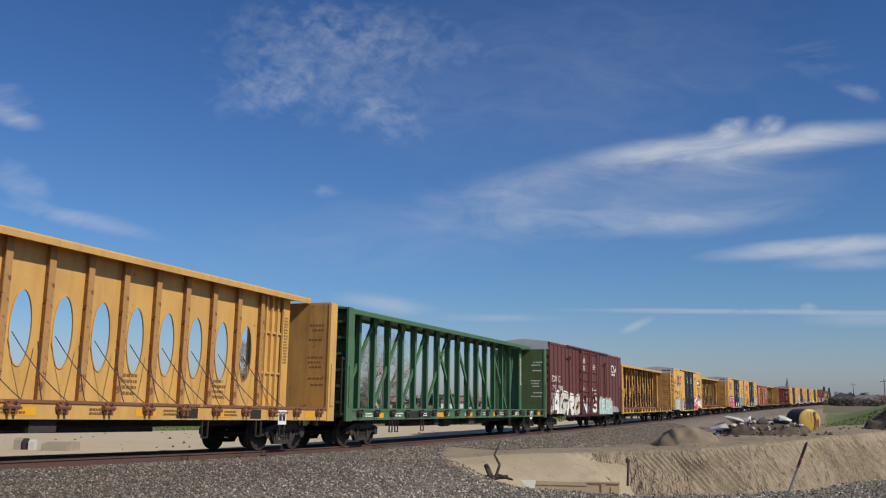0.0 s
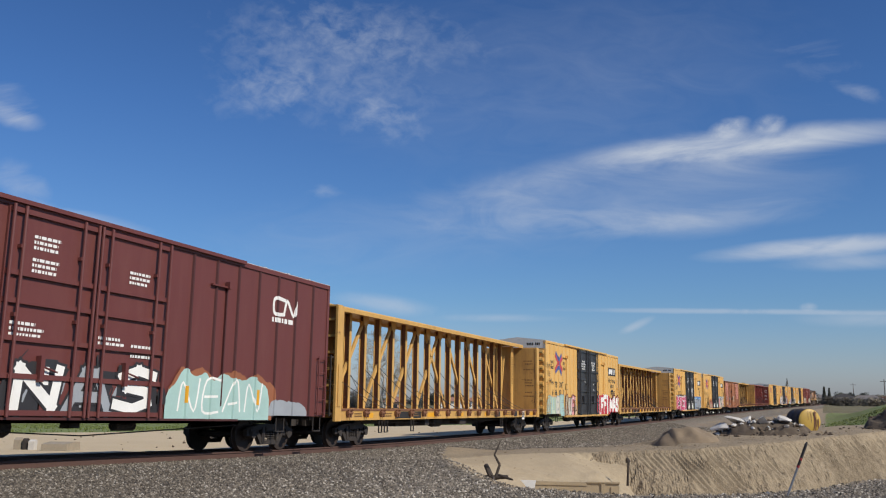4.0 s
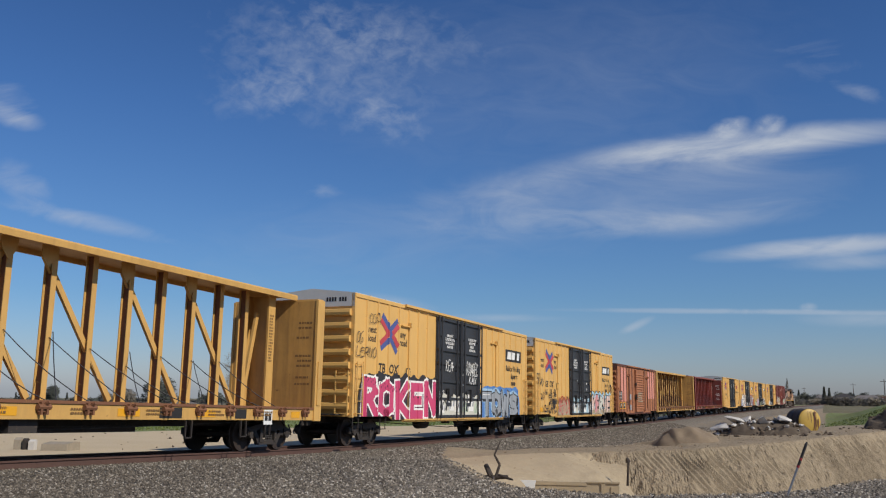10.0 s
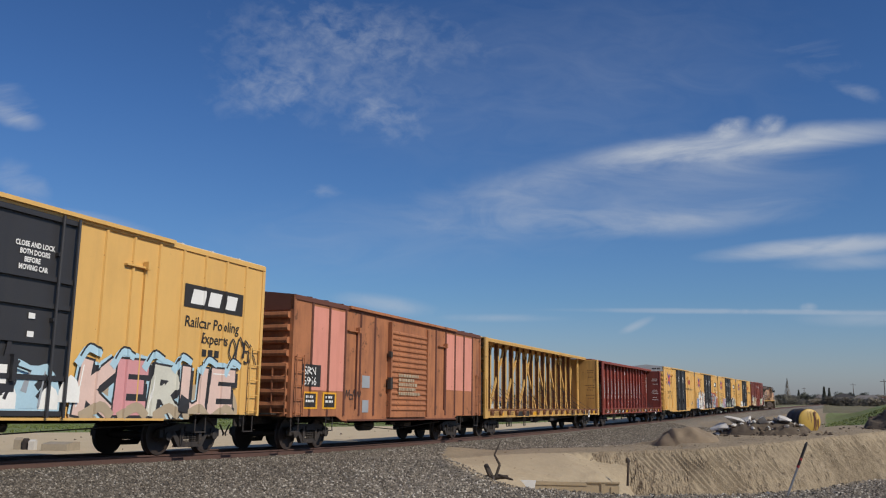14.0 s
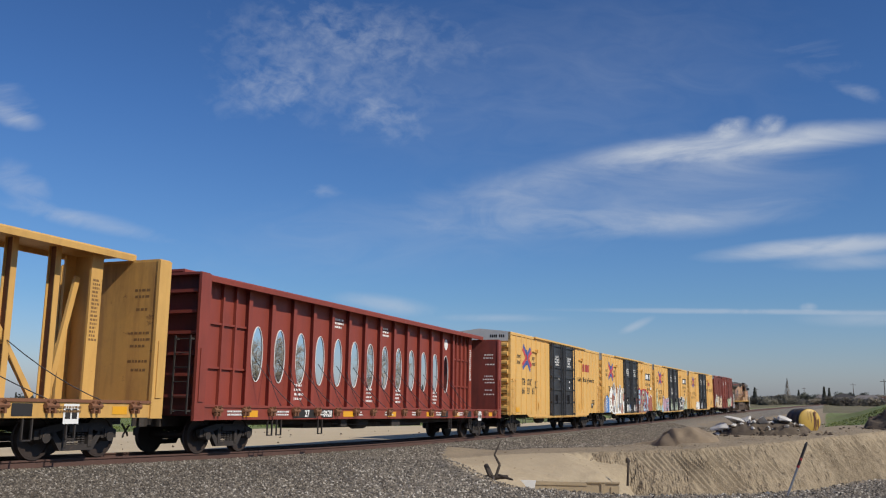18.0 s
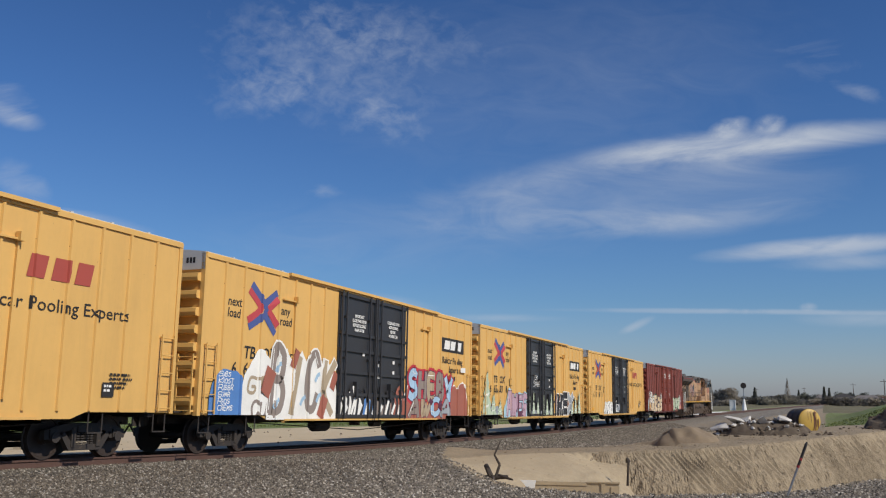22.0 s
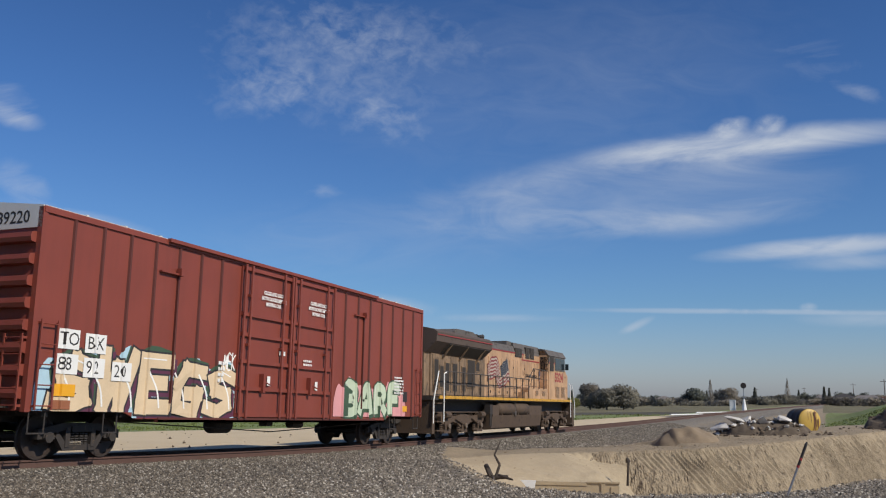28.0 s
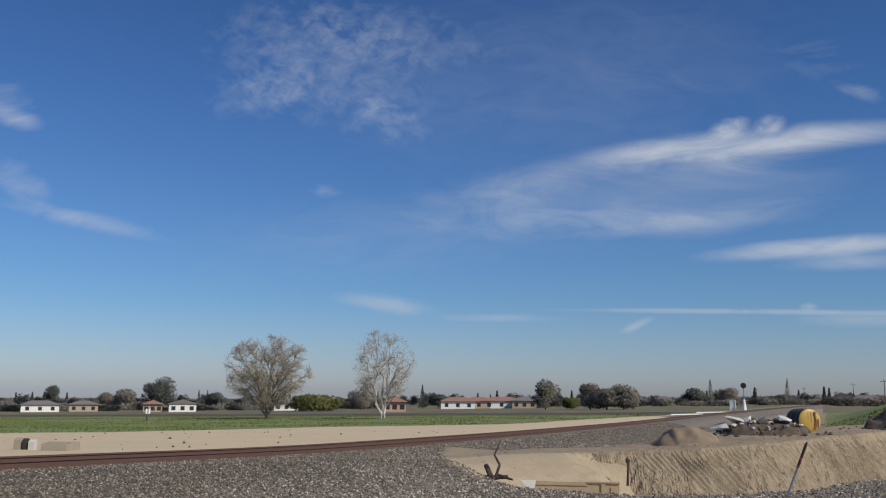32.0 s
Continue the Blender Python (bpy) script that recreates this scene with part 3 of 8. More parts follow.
def coupler_mesh():
    s = Shape().box(-0.6, 0.05, -0.09, 0.09, 0.72, 0.94)
    s.prism(((0.02, -0.16), (0.22, -0.17), (0.3, -0.06), (0.24, 0.02), (0.28, 0.12), (0.16, 0.18), (0.02, 0.14)), "z", 0.68, 1.0)
    s.tube((-0.1, -0.5, 0.7), (0.15, -0.45, 0.48), 0.025, 6).tube((0.15, -0.45, 0.48), (0.34, -0.3, 0.42), 0.025, 6)
    return s


COUPLER = coupler_mesh().data("coupler", IRON)


def running_gear(car, length, inset=2.05):
    for x in (inset, length - inset):
        tr = part("truck", TRUCK, None, car, "black iron two-axle truck with coil springs", at=(x, 0, 0))
        for key, dx in (("front", -0.9), ("rear", 0.9)):
            wheelsets[key].append(part("wheelset", WHEELSET, None, tr, at=(dx, 0, 0.457)))
    part("coupler", COUPLER, None, car, at=(length, 0, 0))
    part("coupler", COUPLER, None, car, at=pose(0, 0, 0, 0, 0, 180))


# ---- paint, lettering and graffiti on car sides ----
class Side:
    """The near side of a car: paint laid on it follows its ribs. rib: (place, half width at the foot, half width on top, depth)."""

    def __init__(self, car, y, ribs=(), depth=0.045, length=None):
        self.length = length
        self.car, self.y, self.ribs, self.depth, self.layer = car, y, ribs, depth, 0

    def lift(self, x):
        for r in self.ribs:
            if abs(x - r) < 0.0455:
                return self.depth * min(1.0, (0.0455 - abs(x - r)) / 0.02)
        return 0.0

    def trim(self, bm):
        """Cuts away paint below the foot of the side, which is higher over the trucks."""
        a, b = 2.95, self.length - 2.95
        for co, no in (((0, 0, 0.86), (0, 0, 1)), ((0, 0, 0.985), (0, 0, 1)), ((a, 0, 0), (1, 0, 0)), ((b, 0, 0), (1, 0, 0))):
            bmesh.ops.bisect_plane(bm, geom=bm.verts[:] + bm.edges[:] + bm.faces[:], plane_co=co, plane_no=no)
        gone = []
        for f in bm.faces:
            c = f.calc_center_median()
            if c.z < 0.86 or (c.z < 0.985 and not a < c.x < b):
                gone.append(f)
        bmesh.ops.delete(bm, geom=gone, context="FACES")

    def lay(self, name, polys, material, label="", parent=None, out=0.0, joined=False):
        """Lays flat outlines of (x, z) on the side as one painted part."""
        bm = bmesh.new()
        self.layer += 1
        for i, poly in enumerate(polys):
            verts = [bm.verts.new((p[0], 0.0 if joined else (i % 5) * 0.0001, p[1])) for p in poly]
            try:
                bm.faces.new(verts)
            except ValueError:
                pass
        if joined:
            bmesh.ops.remove_doubles(bm, verts=bm.verts[:], dist=1e-4)
        xs = [p[0] for poly in polys for p in poly]
        lo, hi = min(xs), max(xs)
        for r in self.ribs:
            if lo < r < hi:
                for dx in (-0.0455, -0.0255, 0.0255, 0.0455):
                    bmesh.ops.bisect_plane(bm, geom=bm.verts[:] + bm.edges[:] + bm.faces[:], plane_co=(r + dx, 0, 0), plane_no=(1, 0, 0))
        if self.length and min(p[1] for poly in polys for p in poly) < 0.99:
            self.trim(bm)
            if not bm.faces:
                bm.free()
                return None
        base = self.y - 0.004 - 0.0007 * self.layer - out
        for v in bm.verts:
            v.co.y = base - v.co.y - self.lift(v.co.x)
        me = bpy.data.meshes.new(name)
        for f in bm.faces:
            if f.normal.y > 0:
                f.normal_flip()
        bm.to_mesh(me)
        bm.free()
        me.materials.append(material)
        ob = new(name, me)
        ob.parent = parent or self.car
        return tagged(ob, label) if label else ob

    def text(self, words, x, z, size, material, name="lettering", label="", fat=0.0, shear=0.0, stretch=1.0, out=0.0):
        """Words in the built-in font, the foot of the first letter at (x, z)."""
        polys = [[(x + (px + shear * pz) * stretch, z + pz) for px, pz in poly] for poly in outlines(words, size, fat)]
        return self.lay(name, polys, material, label, out=out)

    def bars(self, x, z, width, lines, height, material, seed=1, name="stencil", out=0.0):
        rnd = random.Random(seed)
        polys = []
        for i in range(lines):
            q, zz = x, z - i * height * 1.8
            end = x + width * rnd.uniform(0.7, 1.0)
            while q < end:
                w = rnd.uniform(0.5, 2.0) * height
                polys.append(rect(q, min(q + w, end), zz, zz + height))
                q += w + height * 0.45
        return self.lay(name, polys, material, out=out)


GLYPHS = {}


def outlines(words, size, fat=0.0):
    """Outlines of words as flat faces in (x, z), from the built-in font."""
    key = (words, round(size, 3), round(fat, 3))
    if key not in GLYPHS:
        cu = bpy.data.curves.new("letters", "FONT")
        cu.body, cu.size, cu.offset, cu.resolution_u = words, size, fat, 2
        ob = bpy.data.objects.new("letters", cu)
        scene.collection.objects.link(ob)
        me = bpy.data.meshes.new_from_object(ob.evaluated_get(bpy.context.evaluated_depsgraph_get()))
        GLYPHS[key] = [[(me.vertices[i].co.x, me.vertices[i].co.y) for i in p.vertices] for p in me.polygons]
        bpy.data.objects.remove(ob)
        bpy.data.curves.remove(cu)
        bpy.data.meshes.remove(me)
    return GLYPHS[key]


def rect(x0, x1, z0, z1):
    return [(x0, z0), (x1, z0), (x1, z1), (x0, z1)]


def curve(pts, n=4):
    """The same way with its corners rounded."""
    if len(pts) < 3:
        return pts
    out = []
    for i in range(len(pts) - 1):
        a, b, c, d = pts[max(i - 1, 0)], pts[i], pts[i + 1], pts[min(i + 2, len(pts) - 1)]
        for j in range(n):
            t = j / n
            out.append(0.5 * (2 * b + (c - a) * t + (2 * a - 5 * b + 4 * c - d) * t * t + (3 * b - a - 3 * c + d) * t**3))
    return out + [pts[-1]]


def ribbon(points, width, taper=1.0):
    """A painted stroke along points, as quads."""
    pts = curve([Vector(p) for p in points])
    rows = []
    for i, p in enumerate(pts):
        d = (pts[min(i + 1, len(pts) - 1)] - pts[max(i - 1, 0)]).normalized()
        w = width / 2 * (1 + (taper - 1) * i / (len(pts) - 1))
        n = Vector((-d.y, d.x)) * w
        e = p - d * w * 0.6 if i == 0 else p + d * w * 0.6 if i == len(pts) - 1 else p
        rows.append((e + n, e - n))
    return [[tuple(rows[i][0]), tuple(rows[i][1]), tuple(rows[i + 1][1]), tuple(rows[i + 1][0])] for i in range(len(rows) - 1)]


STROKES = (((0.1, 0.0), (0.2, 0.6), (0.55, 0.95), (0.9, 0.7), (0.85, 0.2)), ((0.9, 0.9), (0.3, 0.85), (0.25, 0.5), (0.8, 0.45), (0.75, 0.05), (0.15, 0.1)),
           ((0.05, 0.05), (0.35, 0.9), (0.55, 0.3), (0.95, 1.0)), ((0.15, 0.95), (0.2, 0.1), (0.85, 0.15), (0.9, 0.5), (0.3, 0.55)),
           ((0.5, 0.05), (0.1, 0.4), (0.45, 0.95), (0.9, 0.55), (0.55, 0.1)), ((0.1, 0.9), (0.5, 0.5), (0.15, 0.05), (0.55, 0.45), (0.95, 0.0)))


def scrawl(side, x0, x1, z0, z1, material, seed, width=0.03):
    """A thin spray-can scribble."""
    rnd = random.Random(seed)
    polys = []
    n = max(2, round((x1 - x0) / 0.28))
    for i in range(n):
        st = rnd.choice(STROKES)
        a = x0 + (x1 - x0) * i / n
        polys += ribbon([(a + q[0] * (x1 - x0) / n * 1.2, z0 + q[1] * (z1 - z0) * rnd.uniform(0.7, 1.0)) for q in st], width)
    side.lay("scrawl", polys, material)


def wash(side, x0, x1, z0, z1, material, seed, ragged=0.4, out=0.0):
    """A patch of faded spray with a cloudy upper edge."""
    rnd = random.Random(seed)
    m = max(6, round((x1 - x0) / 0.1))
    waves = [(rnd.uniform(1.5, 9.0), rnd.uniform(0, 6.3), rnd.uniform(0.3, 1.0)) for _ in range(6)]
    total = sum(w[2] for w in waves)
    edge = []
    for i in range(m + 1):
        x = x0 + (x1 - x0) * i / m
        dip = 0.5 + 0.5 * sum(w[2] * math.sin(x * w[0] + w[1]) for w in waves) / total + rnd.uniform(-0.06, 0.06)
        round_off = min(1.0, 3.0 * min(x - x0, x1 - x) / (z1 - z0)) ** 0.5
        edge.append((x, z0 + (z1 - z0) * (1 - ragged * dip) * (0.45 + 0.55 * round_off)))
    side.lay("faded_spray", [[(a[0], z0), (b[0], z0), b, a] for a, b in zip(edge, edge[1:])], material, out=out, joined=True)


# strokes of sprayed capitals in a unit cell
CAPITALS = {"A": (((0.02, 0), (0.36, 1), (0.64, 1), (0.98, 0)), ((0.25, 0.34), (0.75, 0.34))), "B": (((0.12, 0), (0.12, 1), (0.7, 0.96), (0.8, 0.75), (0.66, 0.53), (0.15, 0.52)), ((0.66, 0.53), (0.92, 0.3), (0.75, 0.02), (0.12, 0))),
            "C": (((0.92, 0.8), (0.6, 1), (0.2, 0.85), (0.08, 0.45), (0.3, 0.05), (0.75, 0.02), (0.95, 0.25)),), "E": (((0.92, 1), (0.12, 1), (0.12, 0), (0.95, 0)), ((0.12, 0.52), (0.8, 0.52))),
            "F": (((0.95, 1), (0.14, 1), (0.14, 0)), ((0.14, 0.52), (0.8, 0.52))), "G": (((0.95, 0.95), (0.3, 1), (0.06, 0.6), (0.1, 0.1), (0.8, 0), (0.9, 0.42), (0.5, 0.42)),), "H": (((0.1, 0), (0.1, 1)), ((0.9, 0), (0.9, 1)), ((0.1, 0.5), (0.9, 0.5))),
            "I": (((0.5, 0), (0.5, 1)),), "K": (((0.12, 0), (0.12, 1)), ((0.92, 1), (0.2, 0.45), (0.98, 0))), "L": (((0.14, 1), (0.14, 0), (0.95, 0)),), "M": (((0.05, 0), (0.15, 1), (0.5, 0.3), (0.85, 1), (0.95, 0)),),
            "N": (((0.08, 0), (0.1, 1), (0.85, 0.05), (0.92, 1)),), "O": (((0.5, 0), (0.08, 0.2), (0.1, 0.85), (0.5, 1), (0.9, 0.8), (0.92, 0.2), (0.5, 0)),), "R": (((0.12, 0), (0.12, 1), (0.75, 0.96), (0.86, 0.7), (0.6, 0.46), (0.15, 0.45)), ((0.5, 0.45), (0.98, 0))),
            "S": (((0.92, 0.88), (0.5, 1), (0.1, 0.8), (0.25, 0.55), (0.8, 0.45), (0.9, 0.18), (0.5, 0), (0.06, 0.1)),), "T": (((0.02, 1), (0.98, 1)), ((0.5, 1), (0.5, 0))), "U": (((0.1, 1), (0.12, 0.15), (0.5, 0), (0.88, 0.15), (0.9, 1)),),
            "W": (((0.02, 1), (0.25, 0), (0.5, 0.75), (0.75, 0), (0.98, 1)),), "X": (((0.05, 0), (0.95, 1)), ((0.05, 1), (0.95, 0))), "Y": (((0.02, 1), (0.5, 0.45), (0.98, 1)), ((0.5, 0.45), (0.5, 0))), "D": (((0.12, 0), (0.12, 1), (0.7, 0.9), (0.92, 0.5), (0.7, 0.08), (0.12, 0)),)}


def straight(points, width):
    """A stroke of straight pieces with square ends."""
    polys = []
    for p, q in zip(points, points[1:]):
        p, q = Vector(p), Vector(q)
        d = (q - p).normalized() * (width / 2)
        n = Vector((-d.y, d.x))
        polys.append([tuple(v) for v in (p - d + n, p - d - n, q + d - n, q + d + n)])
    return polys


def piece(side, word, x0, x1, z0, z1, fills, line, halo=None, fat=0.27, shear=0.0, drop=None, seed=0, round_ends=False, edge=0.055, glow=0.16, out=0.0, shine=True):
    """Sprayed capitals: a halo round the whole, a drop shade, an outline, each letter's fill, and a few light strokes."""
    rnd = random.Random(seed)
    h, cell = z1 - z0, (x1 - x0) / len(word)
    wide = fat * min(h, cell * 1.25)
    draw = ribbon if round_ends else straight
    letters = []
    for i, ch in enumerate(word):
        grow, lean, rise = rnd.uniform(0.9, 1.08), rnd.uniform(-0.07, 0.07), rnd.uniform(-0.04, 0.04) * h
        strokes = []
        for st in CAPITALS[ch]:
            strokes.append([(x0 + i * cell + wide * 0.42 + q[0] * (cell - wide * 0.8) + (shear + lean) * (q[1] - 0.5) * h, z0 + rise + wide * 0.5 + q[1] * (h - wide) * grow) for q in st])
        letters.append(strokes)
    every = [st for strokes in letters for st in strokes]
    if halo:
        side.lay("graffiti", [q for st in every for q in ribbon(st, wide + 2 * (edge + glow))], halo, out=out)
    if drop:
        side.lay("graffiti", [q for st in every for q in draw([(a + 0.14 * h * 0.6, b - 0.09 * h) for a, b in st], wide + edge)], drop, out=out)
    for i, strokes in enumerate(letters):
        side.lay("graffiti", [q for st in strokes for q in draw(st, wide + 2 * edge)], line, out=out)
        side.lay("graffiti", [q for st in strokes for q in draw(st, wide)], fills[i % len(fills)], out=out)
    if shine:
        side.lay("graffiti", [q for strokes in letters[::2] for q in ribbon([(a - wide * 0.28, b + wide * 0.1) for a, b in strokes[0][:2]], 0.03)], SPRAY["white"], out=out)


def tag(side, word, x0, z0, cell, h, material, seed=0, width=0.025, out=0.0):
    """A quick handwritten word."""
    rnd = random.Random(seed)
    polys = []
    for i, ch in enumerate(word):
        for st in CAPITALS[ch]:
            polys += ribbon([(x0 + i * cell + q[0] * cell * 0.85 + 0.15 * q[1] * cell, z0 + rnd.uniform(-0.05, 0.05) * h + q[1] * h * rnd.uniform(0.85, 1.1)) for q in st], width)
    side.lay("scrawl", polys, material, out=out)


SPRAY = {n: surface("spray_" + n, c, 0.55, vary=0.35, scale=1.6, second=tuple(v * 0.55 + 0.05 for v in c), amount=0.12, bump=0.05) for n, c in dict(
    white=(0.84, 0.82, 0.76), cream=(0.68, 0.52, 0.33), black=(0.03, 0.028, 0.03), pink=(0.58, 0.065, 0.16), pale_pink=(0.65, 0.3, 0.3), blue=(0.09, 0.22, 0.5),
    pale_blue=(0.42, 0.6, 0.68), teal=(0.38, 0.55, 0.5), grey=(0.32, 0.34, 0.36), red=(0.5, 0.035, 0.05), tan=(0.42, 0.33, 0.22), pale_green=(0.5, 0.58, 0.42),
    plum=(0.11, 0.03, 0.06), yellow=(0.75, 0.45, 0.04), rust=(0.3, 0.11, 0.05), pale=(0.62, 0.6, 0.5), sky=(0.36, 0.52, 0.66), shell=(0.7, 0.5, 0.42), taupe=(0.27, 0.22, 0.19), brick=(0.36, 0.12, 0.08), lilac=(0.5, 0.33, 0.4), moss=(0.05, 0.09, 0.05)).items()}
SIGN_BLUE, SIGN_RED = plain("sign_blue", (0.07, 0.1, 0.27)), plain("sign_red", (0.47, 0.06, 0.07))
FADED_RED = plain("faded_sign_red", (0.38, 0.07, 0.05))
REFLECT = plain("yellow_reflector", (0.75, 0.36, 0.02), 0.35)


# ---- box cars ----
def rungs(x0, x1, y, z0, z1, n, sgn=-1):
    """A side or end ladder, flat against a wall facing -y."""
    s = Shape()
    for x in (x0, x1):
        s.box(x - 0.02, x + 0.02, y - 0.1, y - 0.075, z0, z1)
        s.box(x - 0.015, x + 0.015, y - 0.08, y, z0 + 0.05, z0 + 0.09).box(x - 0.015, x + 0.015, y - 0.08, y, z1 - 0.09, z1 - 0.05)
    for i in range(n):
        z = z0 + 0.08 + (z1 - z0 - 0.16) * i / (n - 1)
        s.tube((x0, y - 0.09, z), (x1, y - 0.09, z), 0.014, 6)
    return s


def end_rungs(x, sgn, y0, y1, z0, z1, n):
    s = Shape()
    for y in (y0, y1):
        a, b = sorted((x + sgn * 0.13, x + sgn * 0.16))
        s.box(a, b, y - 0.02, y + 0.02, z0, z1)
        a, b = sorted((x, x + sgn * 0.14))
        s.box(a, b, y - 0.015, y + 0.015, z0 + 0.05, z0 + 0.1).box(a, b, y - 0.015, y + 0.015, z1 - 0.1, z1 - 0.05)
    for i in range(n):
        z = z0 + 0.08 + (z1 - z0 - 0.16) * i / (n - 1)
        s.tube((x + sgn * 0.145, y0, z), (x + sgn * 0.145, y1, z), 0.014, 6)
    return s


STIRRUP = Shape().tube((-0.2, 0, 0), (-0.2, 0, -0.42), 0.016, 6).tube((0.2, 0, 0), (0.2, 0, -0.42), 0.016, 6).box(-0.22, 0.22, -0.02, 0.02, -0.44, -0.41).data("sill_step", IRON)


def box_car(length, eave, paint, label, door=(6.85, 11.85), door_paint=None, rib_n=8, ribbed_door=False, dark_seams=None, roof_paint=None):
    """A steel box car; returns it and its near side for paint."""
    car = thing("box_car", label, "box car", "freight cars of the train")
    w, low = 1.6, 0.84
    a, b = door
    s = Shape().box(0.1, length - 0.1, -0.35, 0.35, 0.75, 1.02)
    for i in range(9):
        x = 0.6 + (length - 1.2) * i / 8
        s.box(x - 0.08, x + 0.08, -1.5, 1.5, 0.88, 1.02)
    part("underframe", s, IRON, car)
    part("floor", Shape().box(0.12, length - 0.12, -1.53, 1.53, 1.03, 1.1), IRON, car)
    part("brake_reservoir", Shape().lathe([(length * 0.36 + q, r) for q, r in ((0, 0.08), (0.04, 0.18), (0.1, 0.21), (0.8, 0.21), (0.86, 0.18), (0.9, 0.08))], 14, "x"), IRON, car, smooth=True, at=(0, -0.85, 0.68))
    part("brake_rod", Shape().tube((2.9, -1.05, 0.78), (length * 0.5, -1.1, 0.5), 0.016, 6).tube((length * 0.5, -1.1, 0.5), (length - 3.2, -1.05, 0.74), 0.016, 6), IRON, car)
    part("brake_cylinder", Shape().tube((length * 0.55, -1.1, 0.72), (length * 0.55 + 0.6, -1.1, 0.72), 0.13, 10), IRON, car)
    part("brake_valve", Shape().box(length * 0.47, length * 0.47 + 0.3, -1.3, -1.05, 0.66, 0.86), IRON, car)
    outline = ((0, 0.98), (2.7, 0.98), (3.1, low), (length - 3.1, low), (length - 2.7, 0.98), (length, 0.98), (length, eave), (0, eave))
    for y, inner in ((-w, -w + 0.05), (w, w - 0.05)):
        part("side_wall", Shape().prism(outline, "y", y, inner), paint, car)
    left = [a * i / rib_n for i in range(1, rib_n)]
    right = [b + (length - b) * i / rib_n for i in range(1, rib_n)]
    ribs = left + right
    post = Shape().prism(((-0.045, 0.0), (0.045, 0), (0.025, -0.045), (-0.025, -0.045)), "z", 0.0, eave - 1.12).data("side_rib", dark_seams or paint)
    for x in ribs:
        part("side_rib", post, None, car, at=(x, -w, 1.0))
    for x in (0.03, length - 0.03):
        part("corner_post", Shape().box(x - 0.06, x + 0.06, -w - 0.025, -w + 0.1, 0.96, eave), paint, car)
    part("top_rail", Shape().prism(((-w - 0.04, eave - 0.11), (-w + 0.05, eave - 0.11), (-w + 0.05, eave + 0.02), (-w - 0.02, eave + 0.02), (-w - 0.04, eave)), "x", 0, length), roof_paint or paint, car)
    part("door_rail", Shape().box(a - 3.0, b + 3.0, -w - 0.12, -w - 0.02, eave - 0.05, eave + 0.035), paint, car)
    part("door_track", Shape().box(a - 3.0, b + 3.0, -w - 0.11, -w, low - 0.07, low - 0.01).box(a - 3.0, b + 3.0, -w - 0.11, -w - 0.09, low - 0.07, low + 0.04), dark_seams or paint, car)
    for x, sgn in ((0, -1), (length, 1)):
        lo, hi = sorted((x, x - sgn * 0.06))
        end = part("end_wall", Shape().box(lo, hi, -w + 0.01, w - 0.01, 0.98, eave - 0.02), paint, car)
        n = 8
        step = (eave - 1.5) / n
        for i in range(n):
            z = 1.2 + i * step
            q = Shape().prism(((x, z), (x + sgn * 0.15, z + step * 0.05), (x + sgn * 0.17, z + step * 0.25), (x + sgn * 0.15, z + step * 0.47), (x, z + step * 0.55)), "y", -w + 0.1, w - 0.1)
            part("corrugation", q, paint, end)
        part("end_ladder", end_rungs(x, sgn, -w + 0.1, -w + 0.55, 1.0, 2.45, 5), paint, car)
        part("crosswalk", Shape().box(min(x + sgn * 0.02, x + sgn * 0.35), max(x + sgn * 0.02, x + sgn * 0.35), -1.2, 1.2, 1.03, 1.07), IRON, car)
        part("gable", Shape().prism(((-w, eave - 0.42), (w, eave - 0.42), (w, eave + 0.03), (0, eave + 0.2), (-w, eave + 0.03)), "x", x + sgn * 0.001, x + sgn * 0.03), roof_paint or GALV, car)
    part("brake_wheel", Shape().lathe(((-0.02, 0.28), (0.02, 0.28), (0.02, 0.24), (-0.02, 0.24)), 16, "x").box(-0.015, 0.015, -0.26, 0.26, -0.02, 0.02).box(-0.015, 0.015, -0.02, 0.02, -0.26, 0.26), paint, car, at=(length + 0.2, 0.6, 2.6))
    part("side_ladder", rungs(0.14, 0.56, -w, 1.0, 2.75, 5), paint, car)
    part("side_ladder", rungs(length - 0.56, length - 0.14, -w, 1.0, 2.75, 5), paint, car)
    for x in (0.35, length - 0.35, 2.35, length - 2.35):
        part("sill_step", STIRRUP, None, car, at=(x, -w + 0.05, 0.98))
    roof = Shape().prism(((-w - 0.02, eave), (w + 0.02, eave), (w + 0.02, eave + 0.03), (0, eave + 0.19), (-w - 0.02, eave + 0.03)), "x", 0, length)
    roof = part("roof", roof, roof_paint or GALV, car)
    seam = Shape().prism(((-w, eave + 0.025), (0, eave + 0.185), (w, eave + 0.025), (w, eave + 0.06), (0, eave + 0.22), (-w, eave + 0.06)), "x", -0.035, 0.035).data("roof_seam", roof.data.materials[0])
    for i in range(1, 16):
        part("roof_seam", seam, None, roof, at=(length * i / 16, 0, 0))
    for x in (a * 0.615, b + (length - b) * 0.3):
        part("hatch_bracket", Shape().box(x - 0.62, x + 0.05, -w - 0.09, -w - 0.01, eave - 0.78, eave - 0.74).box(x - 0.02, x + 0.1, -w - 0.16, -w - 0.02, eave - 0.8, eave - 0.62), paint, car)
        part("panel_edge", Shape().box(x + 0.02, x + 0.06, -w - 0.06, -w, 1.2, eave - 0.74), dark_seams or paint, car)
